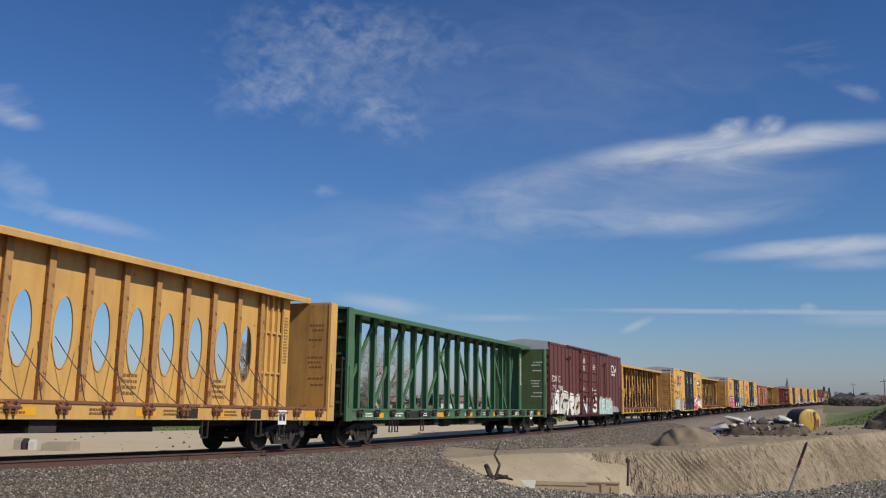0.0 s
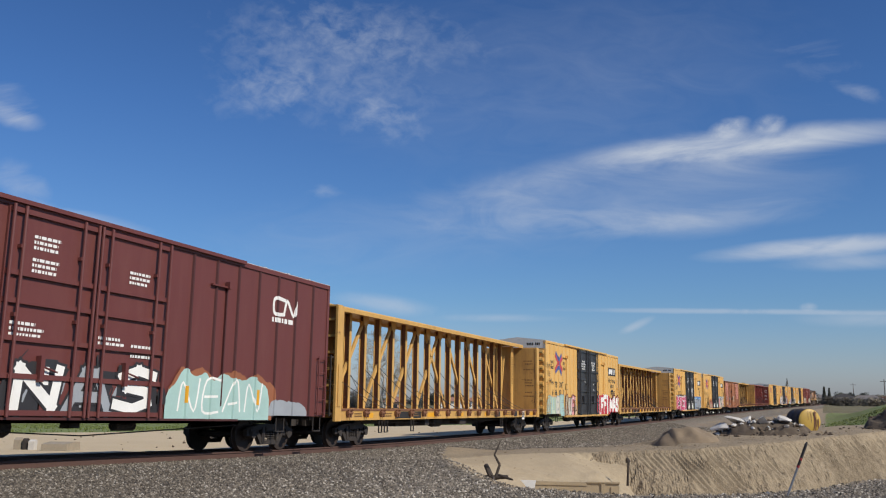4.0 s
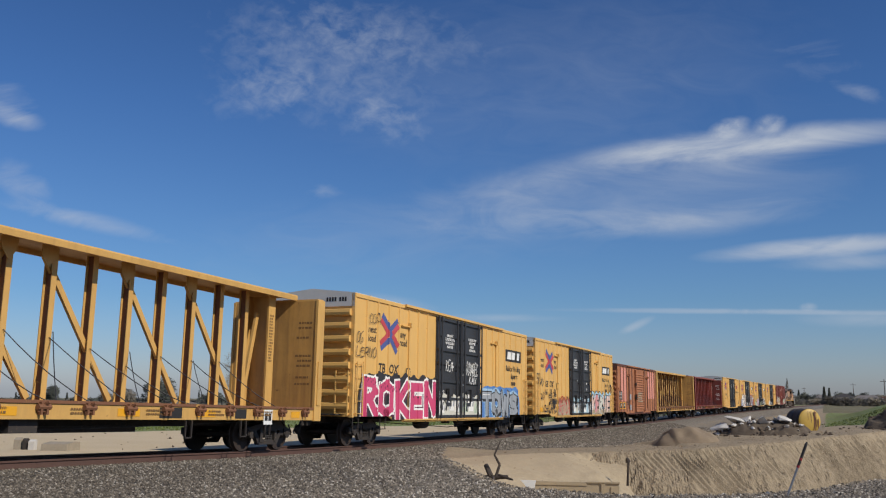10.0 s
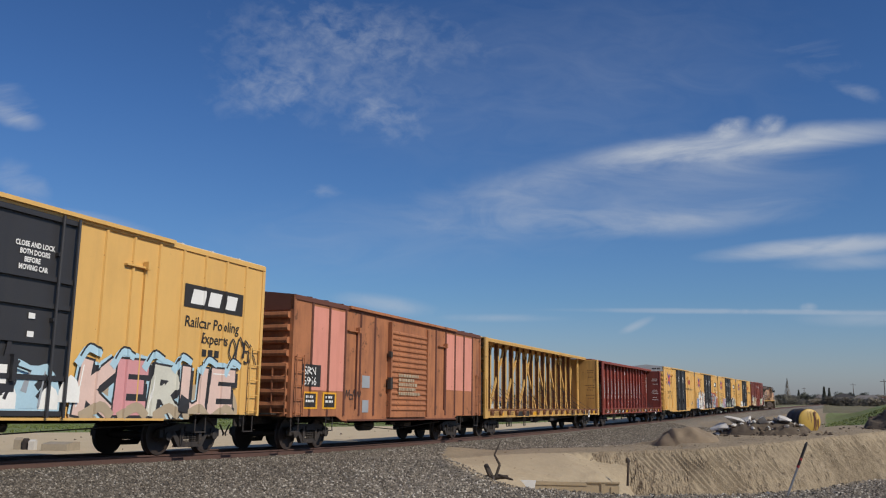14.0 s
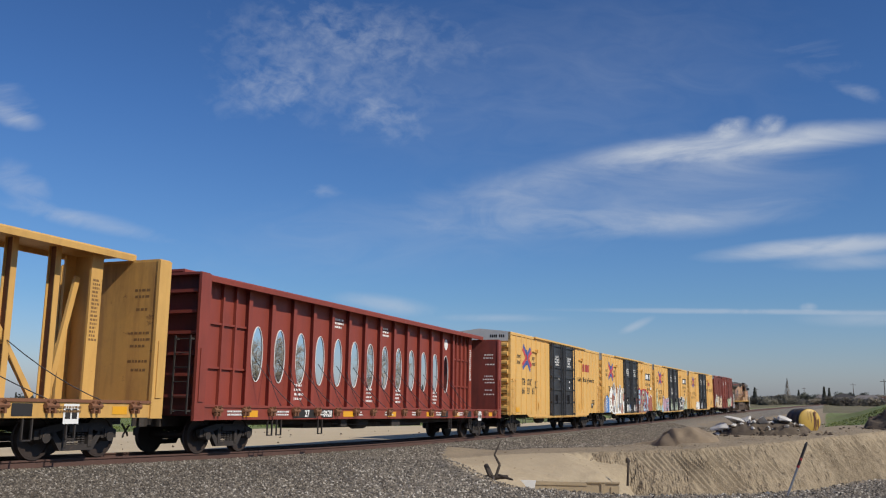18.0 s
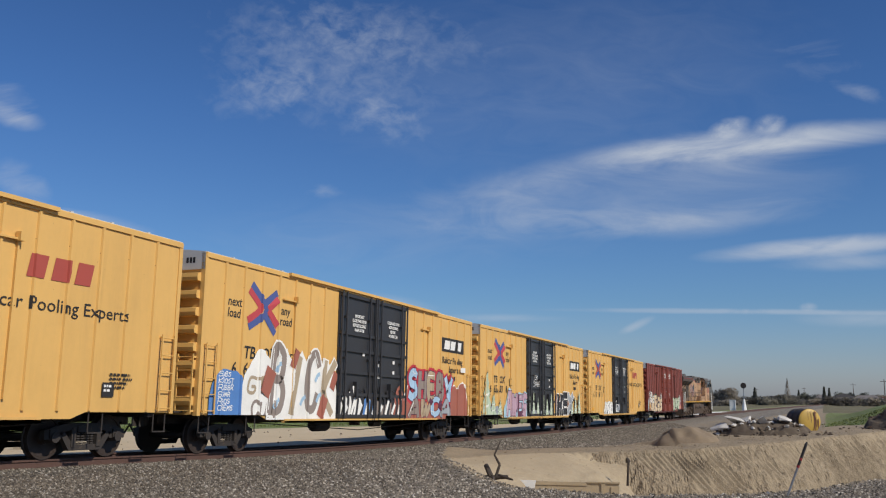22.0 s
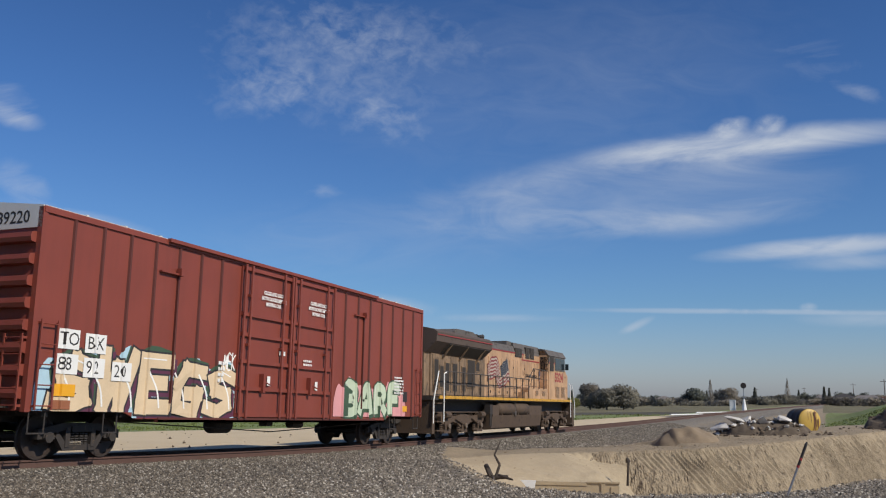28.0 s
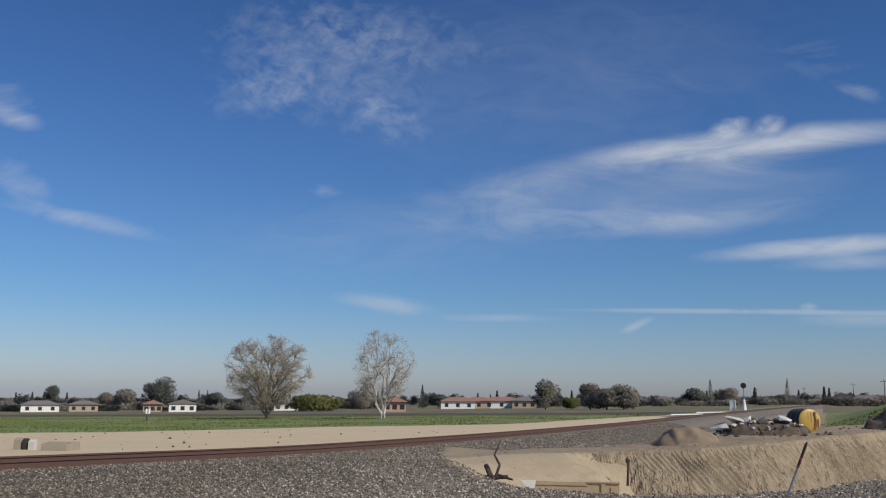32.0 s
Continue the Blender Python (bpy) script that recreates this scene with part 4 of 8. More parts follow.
    if ribbed_door:
        d = part("door", Shape().box(a, b, -w - 0.08, -w - 0.01, low + 0.1, eave - 0.22), door_paint, car)
        bar = Shape().prism(((-w - 0.08, 0), (-w - 0.13, 0.05), (-w - 0.13, 0.1), (-w - 0.08, 0.15)), "x", a + 0.12, b - 0.12).data("door_rib", door_paint)
        for i in range(15):
            part("door_rib", bar, None, d, at=(0, 0, low + 0.3 + i * 0.19))
        for x in (a, b - 0.1):
            part("door_edge", Shape().box(x, x + 0.1, -w - 0.15, -w - 0.08, low + 0.1, eave - 0.22), door_paint, d)
        part("door_latch", Shape().box(a - 0.12, a + 0.06, -w - 0.2, -w - 0.08, 1.9, 2.3).box(a - 0.1, a + 0.04, -w - 0.18, -w - 0.08, 3.0, 3.2), IRON, d)
    elif door_paint:
        half = (b - a) / 2
        for i in range(2):
            x0 = a + i * half
            d = part("door", Shape().box(x0 + 0.012, x0 + half - 0.012, -w - 0.055, -w - 0.004, low + 0.06, eave - 0.13), door_paint, car, "sliding steel plug door")
            for z in (low + 0.07, low + 0.75, low + 1.45, low + 2.15, low + 2.68, eave - 0.24):
                part("door_bar", Shape().box(x0 + 0.03, x0 + half - 0.03, -w - 0.125, -w - 0.055, z, z + 0.1), door_paint, d)
            for f in (0.02, 0.14, 0.8, 0.97):
                x = x0 + half * f
                part("lock_rod", Shape().tube((x, -w - 0.15, low + 0.04), (x, -w - 0.15, eave - 0.1), 0.034, 8), door_paint, d)
                if f in (0.14, 0.8):
                    for z in (low + 0.75, low + 1.9, low + 3.2):
                        part("rod_guide", Shape().box(x - 0.06, x + 0.06, -w - 0.16, -w - 0.055, z, z + 0.07), door_paint, d)
            x = x0 + half * 0.42
            part("door_handle", Shape().box(x, x + 0.1, -w - 0.2, -w - 0.06, 1.55, 2.05).tube((x + 0.05, -w - 0.17, 1.85), (x + 0.45, -w - 0.17, 1.75), 0.02, 6), door_paint, d)
    running_gear(car, length)
    return car, Side(car, -w, ribs, length=length)


def cross_sign(side, x, z, w, h, blue, red):
    """The two-coloured sign on the yellow cars: crossed strokes of blue and red."""
    side.lay("cross_sign", ribbon([(x + 0.12 * w, z + 0.98 * h), (x + 0.5 * w, z + 0.66 * h), (x + 0.62 * w, z + 0.5 * h), (x + 0.5 * w, z + 0.34 * h), (x + 0.06 * w, z + 0.08 * h)], w * 0.15), blue)
    side.lay("cross_sign", ribbon([(x + 0.6 * w, z + 0.34 * h), (x + 0.92 * w, z + 0.02 * h)], w * 0.15) + ribbon([(x + 0.6 * w, z + 0.66 * h), (x + 0.95 * w, z + 0.9 * h)], w * 0.15), blue)
    side.lay("cross_sign", ribbon([(x + 0.04 * w, z + 0.84 * h), (x + 0.36 * w, z + 0.58 * h), (x + 0.36 * w, z + 0.44 * h), (x + 0.02 * w, z + 0.22 * h)], w * 0.14), red)
    side.lay("cross_sign", ribbon([(x + 0.98 * w, z + 0.76 * h), (x + 0.72 * w, z + 0.54 * h)], w * 0.14) + ribbon([(x + 0.72 * w, z + 0.46 * h), (x + 0.98 * w, z + 0.2 * h)], w * 0.14), red)


def three_marks(side, x, z, w, h, material, plate=None):
    """A company plate: plain blocks in its colours."""
    if plate:
        side.lay("company_plate", [rect(x, x + w, z, z + h)], plate)
    polys = []
    for i in range(3):
        c = x + w * (0.1 + 0.28 * i)
        polys.append([(c, z + h * 0.18), (c + w * 0.2, z + h * 0.18), (c + w * 0.24, z + h * 0.82), (c + w * 0.04, z + h * 0.82)])
    side.lay("company_plate", polys, material)


def end_words(car, words, size, material, z, y0=-0.2):
    """Words on the pale gable of the end that leads."""
    s = Shape()
    for poly in outlines(words, size, 0.004):
        s.faces([(-0.034, y0 - px, z + pz) for px, pz in poly], [tuple(range(len(poly)))])
    part("lettering", s, material, car)


def yellow_box(length, number, label, sign=(SIGN_BLUE, SIGN_RED), plate=True, worn=0):
    car, side = box_car(length, 4.97, YELLOW, label, (6.8, 11.8), BLACK)
    k = length / 18.7
    for words, x, z in (("next", 1.0, 3.78), ("load", 1.0, 3.48), ("any", 3.52, 3.78), ("road", 3.47, 3.48)):
        side.text(words, x, z, 0.34, INK, shear=0.1, fat=0.006)
    cross_sign(side, 1.93, 3.22, 1.38, 1.22, *sign)
    marks, figures = number
    for word, x in zip(marks, (1.8, 2.64)):
        side.text(word, x, 2.46, 0.46, INK, fat=0.008, shear=0.12)
    for word, x in zip(figures, (1.28, 1.8, 2.64, 3.5)):
        if word:
            side.text(word, x, 2.02, 0.46, INK, fat=0.008, shear=0.12)
    if plate:
        three_marks(side, 15.36 * k, 3.52, 2.4, 0.56, WHITE, INK)
        side.text("Railcar Pooling", 15.42 * k, 3.06, 0.37, INK, fat=0.003, shear=0.06)
        side.text("Experts", 16.05 * k, 2.7, 0.37, INK, fat=0.003, shear=0.06)
        side.bars(16.1 * k, 2.38, 0.95, 1, 0.17, INK, 3)
    else:
        three_marks(side, 13.95 * k, 3.42, 2.2, 0.72, FADED_RED)
        side.text("Railcar Pooling Experts" if sign[1] is SIGN_RED else "RAILCAR POOLING EXPERTS", 12.95 * k, 2.93, 0.38, INK, stretch=1.16 if sign[1] is SIGN_RED else 1.0)
    for i, (words, x) in enumerate(((("IMPORTANT", "CLOSE THIS DOOR", "BEFORE CLOSING", "MAIN DOOR"), 7.55), (("CLOSE AND LOCK", "BOTH DOORS", "BEFORE", "MOVING CAR"), 10.1))):
        for j, line in enumerate(words):
            side.text(line, x + 0.1 + 0.03 * (15 - len(line)), 4.12 - j * 0.15, 0.14, WHITE, "stencil", fat=0.005, out=0.056, stretch=0.82)
    for x, z in ((9.5, 2.6), (9.55, 2.2), (10.7, 2.75), (10.7, 2.4), (8.4, 2.9)):
        side.layer += 1
        side.lay("stencil", [rect(x, x + 0.16, z, z + 0.11)], WHITE, out=0.056)
    side.lay("notice", [rect(4.05, 4.4, 2.35, 2.7)], INK)
    side.lay("notice", [rect(4.09, 4.36, 2.39, 2.66)], YELLOW)
    side.lay("notice", [rect(0.8, 1.35, 1.12, 1.34)], REFLECT)
    side.bars(16.6 * k, 1.75, 0.7, 4, 0.05, INK, 5)
    side.lay("notice", [rect(16.4 * k, 16.75 * k, 1.3, 1.6)], INK)
    side.bars(16.45 * k, 1.5, 0.26, 2, 0.05, WHITE, 9)
    for x in (4.6, 13.2):
        side.lay("reflector", [rect(x * k, x * k + 0.1, 1.25, 1.6)], REFLECT)
    s = Shape()
    for i in range(7):
        y = -0.55 - 0.1 * i - 0.08 * (i > 3)
        s.faces([(-0.034, y, 4.72), (-0.034, y - 0.07, 4.72), (-0.034, y - 0.07, 4.86), (-0.034, y, 4.86)], [(0, 1, 2, 3)])
    part("stencil", s, INK, car)
    return car, side


def pine(side, x, z, w, h, out=0.0):
    """A sprayed fir tree: a dark outline, a pale green crown and white strokes."""
    for grow, mat in ((0.05, SPRAY["black"]), (0.0, SPRAY["pale_green"])):
        left = []
        for i in range(4):
            zz = z + h * i / 4
            left += [(-(w / 2) * (1 - i * 0.22) - grow, zz - grow), (-(w / 2) * (0.55 - i * 0.14), zz + h * 0.16)]
        crown = left + [(0, z + h + grow * 1.6)] + [(-a, b) for a, b in reversed(left)]
        polys = []
        for i in range(len(left) - 1):
            (a, b), (c, d) = left[i], left[i + 1]
            polys.append([(x + a, b), (x - a, b), (x - c, d), (x + c, d)])
        a, b = left[-1]
        polys.append([(x + a, b), (x - a, b), (x, crown[len(left)][1])])
        side.lay("graffiti", polys, mat, out=out)
    side.lay("graffiti", [[(x - w * 0.2, z + h * q), (x + w * 0.15, z + h * (q + 0.05)), (x + w * 0.15, z + h * (q + 0.1)), (x - w * 0.2, z + h * (q + 0.05))] for q in (0.15, 0.42)], SPRAY["white"], out=out)


def door_spray(side, fills, seed, x0=6.95, x1=11.65, z1=2.05):
    """Rough upright patches of spray on the door leaves, behind their rods."""
    rnd = random.Random(seed)
    wash(side, x0, x1, 0.95, z1 - 0.1, fills[0], seed, 0.3, 0.056)
    x = x0
    while x < x1:
        w = rnd.uniform(0.3, 0.75)
        if rnd.random() < 0.95:
            zs = [rnd.uniform(0.98, 1.2), rnd.uniform(z1 - 0.45, z1)]
            wash(side, x, x + w, zs[0], zs[1], rnd.choice(fills), rnd.random(), 0.45, 0.056)
            side.layer -= rnd.choice((0, 1))
        x += w * rnd.uniform(0.75, 1.2)
    side.layer += 1
    marks = []
    for i in range(round((x1 - x0) * 4.5)):
        x, z = rnd.uniform(x0 + 0.15, x1 - 0.35), rnd.uniform(1.05, z1 - 0.35)
        marks += ribbon([(x, z), (x + rnd.uniform(-0.12, 0.2), z + rnd.uniform(0.05, 0.3)), (x + rnd.uniform(-0.1, 0.3), z + rnd.uniform(0.15, 0.5))], rnd.choice((0.03, 0.05, 0.08, 0.16)), 0.6)
    side.lay("graffiti", marks, SPRAY["black"], out=0.056)
    pale = [q for i in range(10) for q in ribbon([(x0 + 0.2 + (x1 - x0 - 0.5) * (i * 0.618 % 1.0), 1.1 + 0.1 * (i % 4)), (x0 + 0.3 + (x1 - x0 - 0.5) * (i * 0.618 % 1.0), 1.4 + 0.12 * (i % 5))], 0.06 + 0.03 * (i % 4), 0.5)]
    side.lay("graffiti", pale, SPRAY["grey"] if fills[0] is not SPRAY["grey"] else SPRAY["white"], out=0.056)
    for x in (x0 + 0.85, x0 + 3.05):
        if x < x1:
            side.lay("door_notice", [rect(x, x + 0.5, 1.35, 2.0)], BLACK, out=0.058)
            side.lay("door_notice", [rect(x + 0.12, x + 0.3, 1.5, 1.85)], SPRAY["white"], out=0.058)


CARS = []


def place(ob, s, length):
    CARS.append((ob, s, length))
    return ob


# ---- centre-beam flat cars ----
def winch_mesh():
    s = Shape().box(-0.13, 0.13, -1.56, -1.44, 1.0, 1.16).tube((-0.16, -1.56, 1.1), (0.16, -1.56, 1.1), 0.06, 8)
    s.tube((0, -1.54, 1.12), (0.03, -1.66, 1.2), 0.03, 6).box(-0.1, -0.05, -1.6, -1.5, 0.95, 1.2).box(0.05, 0.1, -1.6, -1.5, 0.95, 1.2)
    return s


WINCH = winch_mesh().data("winch", DECK_RUST)
WINCH_GREEN = winch_mesh().data("winch", IRON)
BRACKET = Shape().box(-0.13, -0.1, -1.48, -1.44, 0.42, 0.86).box(0.1, 0.13, -1.48, -1.44, 0.42, 0.86).box(-0.13, 0.13, -1.48, -1.44, 0.42, 0.45).data("sill_step", IRON)
RIB_RUST = surface("rust_eaten_yellow_paint", (0.42, 0.22, 0.07), 0.65, vary=0.4, scale=1.5, second=RUST, amount=0.6)
CABLE = surface("grey_cable", (0.05, 0.05, 0.055), 0.6, 0.4)
STENCIL_BROWN = plain("faded_stencil", (0.2, 0.11, 0.04))


def hang(p, q, sag, n=6):
    """Points of a slack cable."""
    return [tuple(Vector(p).lerp(Vector(q), i / n) - Vector((0, 0, sag * 4 * (i / n) * (1 - i / n)))) for i in range(n + 1)]


def cable(car, p, q, sag=0.08, r=0.011):
    s, pts = Shape(), [Vector(c) for c in hang(p, q, sag)]
    for i, c in enumerate(pts):
        t = (pts[min(i + 1, len(pts) - 1)] - pts[max(i - 1, 0)]).to_track_quat("Z", "Y")
        s.v += [tuple(c + t @ Vector((r * math.cos(j * 1.5708), r * math.sin(j * 1.5708), 0))) for j in range(4)]
    for i in range(len(pts) - 1):
        s.f += [(i * 4 + j, i * 4 + (j + 1) % 4, i * 4 + 4 + (j + 1) % 4, i * 4 + 4 + j) for j in range(4)]
    part("cable", s, CABLE, car)


def beam_car(length, paint, label, panelled=False, deck_paint=None, first=None, seed=1, sill_words=(), stencil=None, cables=True, step=1.215):
    rnd = random.Random(seed)
    car = thing("centre_beam_car", label, "flat car", "freight cars of the train")
    top, deck = 4.645, 1.2
    deck_paint = deck_paint or DECK_RUST
    stencil = stencil or STENCIL_BROWN
    for y in (-1.5, 1.36):
        part("side_sill", Shape().box(0.3, length - 0.3, y, y + 0.14, 0.86, deck - 0.03), paint, car)
        part("deck_edge", Shape().box(0.3, length - 0.3, y - 0.03 * (y < 0), y + 0.17, deck - 0.03, deck + 0.035), deck_paint, car)
    part("deck", Shape().box(0.25, length - 0.25, -1.33, 1.33, deck - 0.08, deck), deck_paint, car)
    part("centre_sill", Shape().box(0.2, length - 0.2, -0.35, 0.35, 0.68, deck - 0.08).box(length * 0.3, length * 0.7, -0.45, 0.45, 0.56, 0.7), IRON, car)
    part("brake_reservoir", Shape().lathe([(length * 0.4 + q, r) for q, r in ((0, 0.08), (0.04, 0.18), (0.1, 0.2), (0.8, 0.2), (0.86, 0.18), (0.9, 0.08))], 14, "x"), IRON, car, smooth=True, at=(0, -0.95, 0.72))
    part("brake_cylinder", Shape().box(length * 0.5, length * 0.5 + 0.7, -1.35, -0.9, 0.6, 0.86), IRON, car)
    part("brake_valve", Shape().box(length * 0.34, length * 0.34 + 0.4, -1.3, -0.95, 0.62, 0.86), IRON, car)
    part("brake_rod", Shape().tube((3.2, -1.15, 0.8), (length * 0.5, -1.2, 0.62), 0.014, 6).tube((length * 0.5, -1.2, 0.62), (length - 3.4, -1.15, 0.8), 0.014, 6), IRON, car)
    chord = ((-0.72, top), (0.72, top), (0.75, top - 0.04), (0.74, top - 0.17), (0.69, top - 0.17), (0.69, top - 0.06), (-0.69, top - 0.06), (-0.69, top - 0.17), (-0.74, top - 0.17), (-0.75, top - 0.04))
    part("top_chord", Shape().prism(chord, "x", 0.3, length - 0.3), paint, car)
    for i in range(18):
        x = 0.9 + (length - 1.8) * i / 17
        part("winch", WINCH_GREEN if paint is GREEN else WINCH, None, car, at=(x, 0, 0))
    for f in (0.15, 0.17, 0.27, 0.73, 0.83, 0.88):
        part("sill_step", BRACKET, None, car, at=(length * f, 0, 0))
    for x, sgn in ((0.0, -1), (length, 1)):
        a, b = sorted((x - sgn * 0.28, x - sgn * 0.36))
        part("bulkhead", Shape().box(a, b, -1.45, 1.45, deck - 0.25, 4.44), {GREEN: GREEN_STAINED, BEAM_RED: RED_STAINED}.get(paint, YELLOW_STAINED), car, "tall end bulkhead of stained steel")
        a, b = sorted((x + sgn * 0.02, x - sgn * 0.38))
        q = Shape().box(a, b, -1.54, -1.46, 0.84, 4.47).box(a + 0.1, b - 0.1, -1.57, -1.54, 1.3, 2.6)
        part("bulkhead_post", q, paint, car)
        part("bulkhead_post", Shape().box(a, b, 1.46, 1.54, 0.84, 4.47), paint, car)
        part("bulkhead_cap", Shape().box(min(x, x - sgn * 0.36), max(x, x - sgn * 0.36), -1.5, 1.5, 4.44, 4.5), paint, car)
        lo, hi = sorted((x - sgn * 0.28, x - sgn * 0.04))
        rib = Shape().prism(((lo, 0), (hi, 0.0), (hi, 0.08), (lo, 0.08)), "y", -1.4, 1.4).data("bulkhead_rib", paint)
        for i in range(6):
            part("bulkhead_rib", rib, None, car, at=(0, 0, 1.4 + i * 0.52))
        part("end_ladder", end_rungs(x, sgn, -1.4, -0.95, 1.0, 2.9, 6), IRON, car)
        # upright plate beside the bulkhead
        if sgn > 0:
            s = Shape()
            for i, zz in enumerate((3.75, 3.6, 3.3, 2.75, 2.6, 2.45, 2.1, 1.9)):
                yy, end = -0.75 - rnd.uniform(0, 0.15), -1.2 - rnd.uniform(0, 0.12)
                while yy > end:
                    wd = rnd.uniform(0.04, 0.12)
                    s.faces([(x - 0.364, yy, zz), (x - 0.364, yy - wd, zz), (x - 0.364, yy - wd, zz + 0.06), (x - 0.364, yy, zz + 0.06)], [(0, 1, 2, 3)])
                    yy -= wd + 0.03
            part("stencil", s, stencil, car)
        lo, hi = sorted((x - sgn * 1.0, x - sgn * 1.35))
        part("end_plate", Shape().box(lo, hi, -0.42, -0.36, deck, top - 0.12).box(lo, hi, 0.36, 0.42, deck, top - 0.12).box(x - sgn * 1.02 - 0.02, x - sgn * 1.02 + 0.02, -0.4, 0.4, deck, top - 0.12), paint, car)
        end = Side(car, -0.42)
        end.bars(lo + 0.06, 3.9, 0.24, 16, 0.05, WHITE if paint is GREEN else stencil, seed + 3)
    if panelled:
        y, first = -0.3, first
        bays = []
        q = first
        while q < length - 2.8:
            bays.append(q)
            q += step
        z0, z1 = deck - 0.1, top - 0.08
        for c in bays:
            a, b = c - step / 2, c + step / 2
            s, n = Shape(), 32
            ring, edge = [], []
            for i in range(n):
                t = 2 * math.pi * i / n
                co, si = math.cos(t), math.sin(t)
                ring.append((c + 0.29 * co, 2.72 + 0.8 * si))
                m = max(abs(co), abs(si))
                edge.append((c + step / 2 * co / m, (z0 + z1) / 2 + (z1 - z0) / 2 * si / m))
            for dy in (0, 0.03):
                s.v += [(p[0], y + dy, p[1]) for p in ring] + [(p[0], y + dy, p[1]) for p in edge]
            for i in range(n):
                j = (i + 1) % n
                s.f += [(i, j, n + j, n + i), (2 * n + i, 3 * n + i, 3 * n + j, 2 * n + j), (i, 2 * n + i, 2 * n + j, j)]
            part("panel", s, paint, car)
            lip = Shape()
            for i in range(n):
                j = (i + 1) % n
                lip.bar((ring[i][0], y - 0.005, ring[i][1]), (ring[j][0], y - 0.005, ring[j][1]), 0.02, 0.03)
            part("oval_rim", lip, WHITE if paint is BEAM_RED else paint, car)
        lo, hi = bays[0] - step / 2, bays[-1] + step / 2
        for a, b in ((1.3, lo), (hi, length - 1.3)):
            part("panel", Shape().box(a, b, y, y + 0.03, z0, z1), paint, car)
            for i in range(1, 4):
                x = a + (b - a) * i / 4
                part("panel_rib", Shape().box(x - 0.035, x + 0.035, y - 0.1, y, z0, z1), paint, car)
            for z in (2.2, 3.4):
                part("panel_rib", Shape().box(a, b, y - 0.07, y, z, z + 0.06), paint, car)
        rib = Shape().box(-0.05, 0.05, y - 0.13, y, z0, z1).box(-0.09, 0.09, y - 0.15, y - 0.13, z0, z1).data("panel_rib", RIB_RUST if paint is BEAM_YELLOW else paint)
        for i in range(len(bays) + 1):
            part("panel_rib", rib, None, car, at=(lo + i * step, 0, 0))
        face = Side(car, y)
        for i in (2, 6, len(bays) - 5, len(bays) - 2):
            for j in range(4):
                face.bars(bays[i] - 0.33, 1.85 - j * 0.14, 0.62, 1, 0.07, WHITE if paint is BEAM_RED else stencil, seed + i + j)
        if paint is BEAM_RED:
            for i in (4, 7):
                face.bars(bays[i] - 0.35, 4.15, 0.7, 3, 0.07, WHITE, seed + i)
            disc = [(bays[-1] + 0.2 * math.cos(t * 0.5236), 4.02 + 0.24 * math.sin(t * 0.5236)) for t in range(12)]
            face.lay("white_patch", [disc], WHITE)
        if cables:
            for c in bays:
                cable(car, (c - 0.35, -0.46, 2.6), (c + 0.3, -1.5, 1.2), 0.12)
                cable(car, (c + 0.35, -0.46, 2.45), (c - 0.4, -1.5, 1.2), 0.15)
    else:
        post = Shape()
        for y in (-0.12, 0.1):
            post.box(-0.075, 0.075, y, y + 0.02, deck, top - 0.06)
        web = Shape().box(-0.012, 0.012, -0.1, 0.1, deck, top - 0.06).data("post_web", GREEN if paint is GREEN else DECK_RUST)
        post.box(-0.14, 0.14, -0.26, 0.26, deck, deck + 0.03)
        post = post.data("truss_post", paint)
        gusset = Shape().prism(((-0.22, top - 0.06), (0.22, top - 0.06), (0.2, top - 0.3), (0.0, top - 0.55), (-0.2, top - 0.3)), "y", -0.14, -0.122).data("gusset", paint)
        pitch = (length - 4.35) / 15
        xs = [2.3 + i * pitch for i in range(16)]
        for i, x in enumerate(xs):
            part("post_web", web, None, part("truss_post", post, None, car, at=(x, 0, 0)))
        pairs = [(0, 2), (2, 4), (4, 6), (6, 8)]
        feet = [(xs[a] + 0.1, xs[b] - 0.05) for a, b in pairs] + [(length - xs[a] - 0.1, length - xs[b] + 0.05) for a, b in pairs]
        feet += [(xs[0] - 0.1, 1.35), (xs[-1] + 0.1, length - 1.35)]
        for j, (a, b) in enumerate(feet):
            zt = top - 0.28 if j < 8 else 4.0
            part("diagonal_brace", Shape().bar((a, 0, deck + 0.08), (b, 0, zt), 0.14, 0.08), paint, car)
            if j < 8:
                part("gusset", gusset, None, car, at=(b, 0, 0))
        if cables:
            for i in range(15):
                x = xs[i]
                cable(car, (x, -0.13, rnd.uniform(2.1, 2.8)), (x + pitch * rnd.uniform(0.7, 1.2), -1.5, 1.2), rnd.uniform(0.02, 0.2))
                if i % 2:
                    cable(car, (x + 0.1, -0.13, rnd.uniform(2.2, 2.9)), (x - pitch * 0.8, -1.5, 1.2), rnd.uniform(0.05, 0.25))
    sill = Side(car, -1.5)
    for f, w in ((0.09, 0.7), (0.33, 0.75), (0.47, 0.7), (0.62, 0.7), (0.74, 0.75), (0.93, 0.45)):
        sill.lay("reflector", [rect(length * f, length * f + w, 0.93, 1.1)], REFLECT)
    for f, w in ((0.2, 1.3), (0.27, 0.7), (0.68, 0.8), (0.81, 0.5)):
        sill.lay("label_panel", [rect(length * f, length * f + w, 0.9, 1.14)], INK)
    for words, x in sill_words:
        sill.text(words, x, 0.94, 0.26, WHITE, fat=0.008)
    sill.lay("label_panel", [rect(length * 0.868, length * 0.868 + 0.42, 0.74, 1.14)], WHITE)
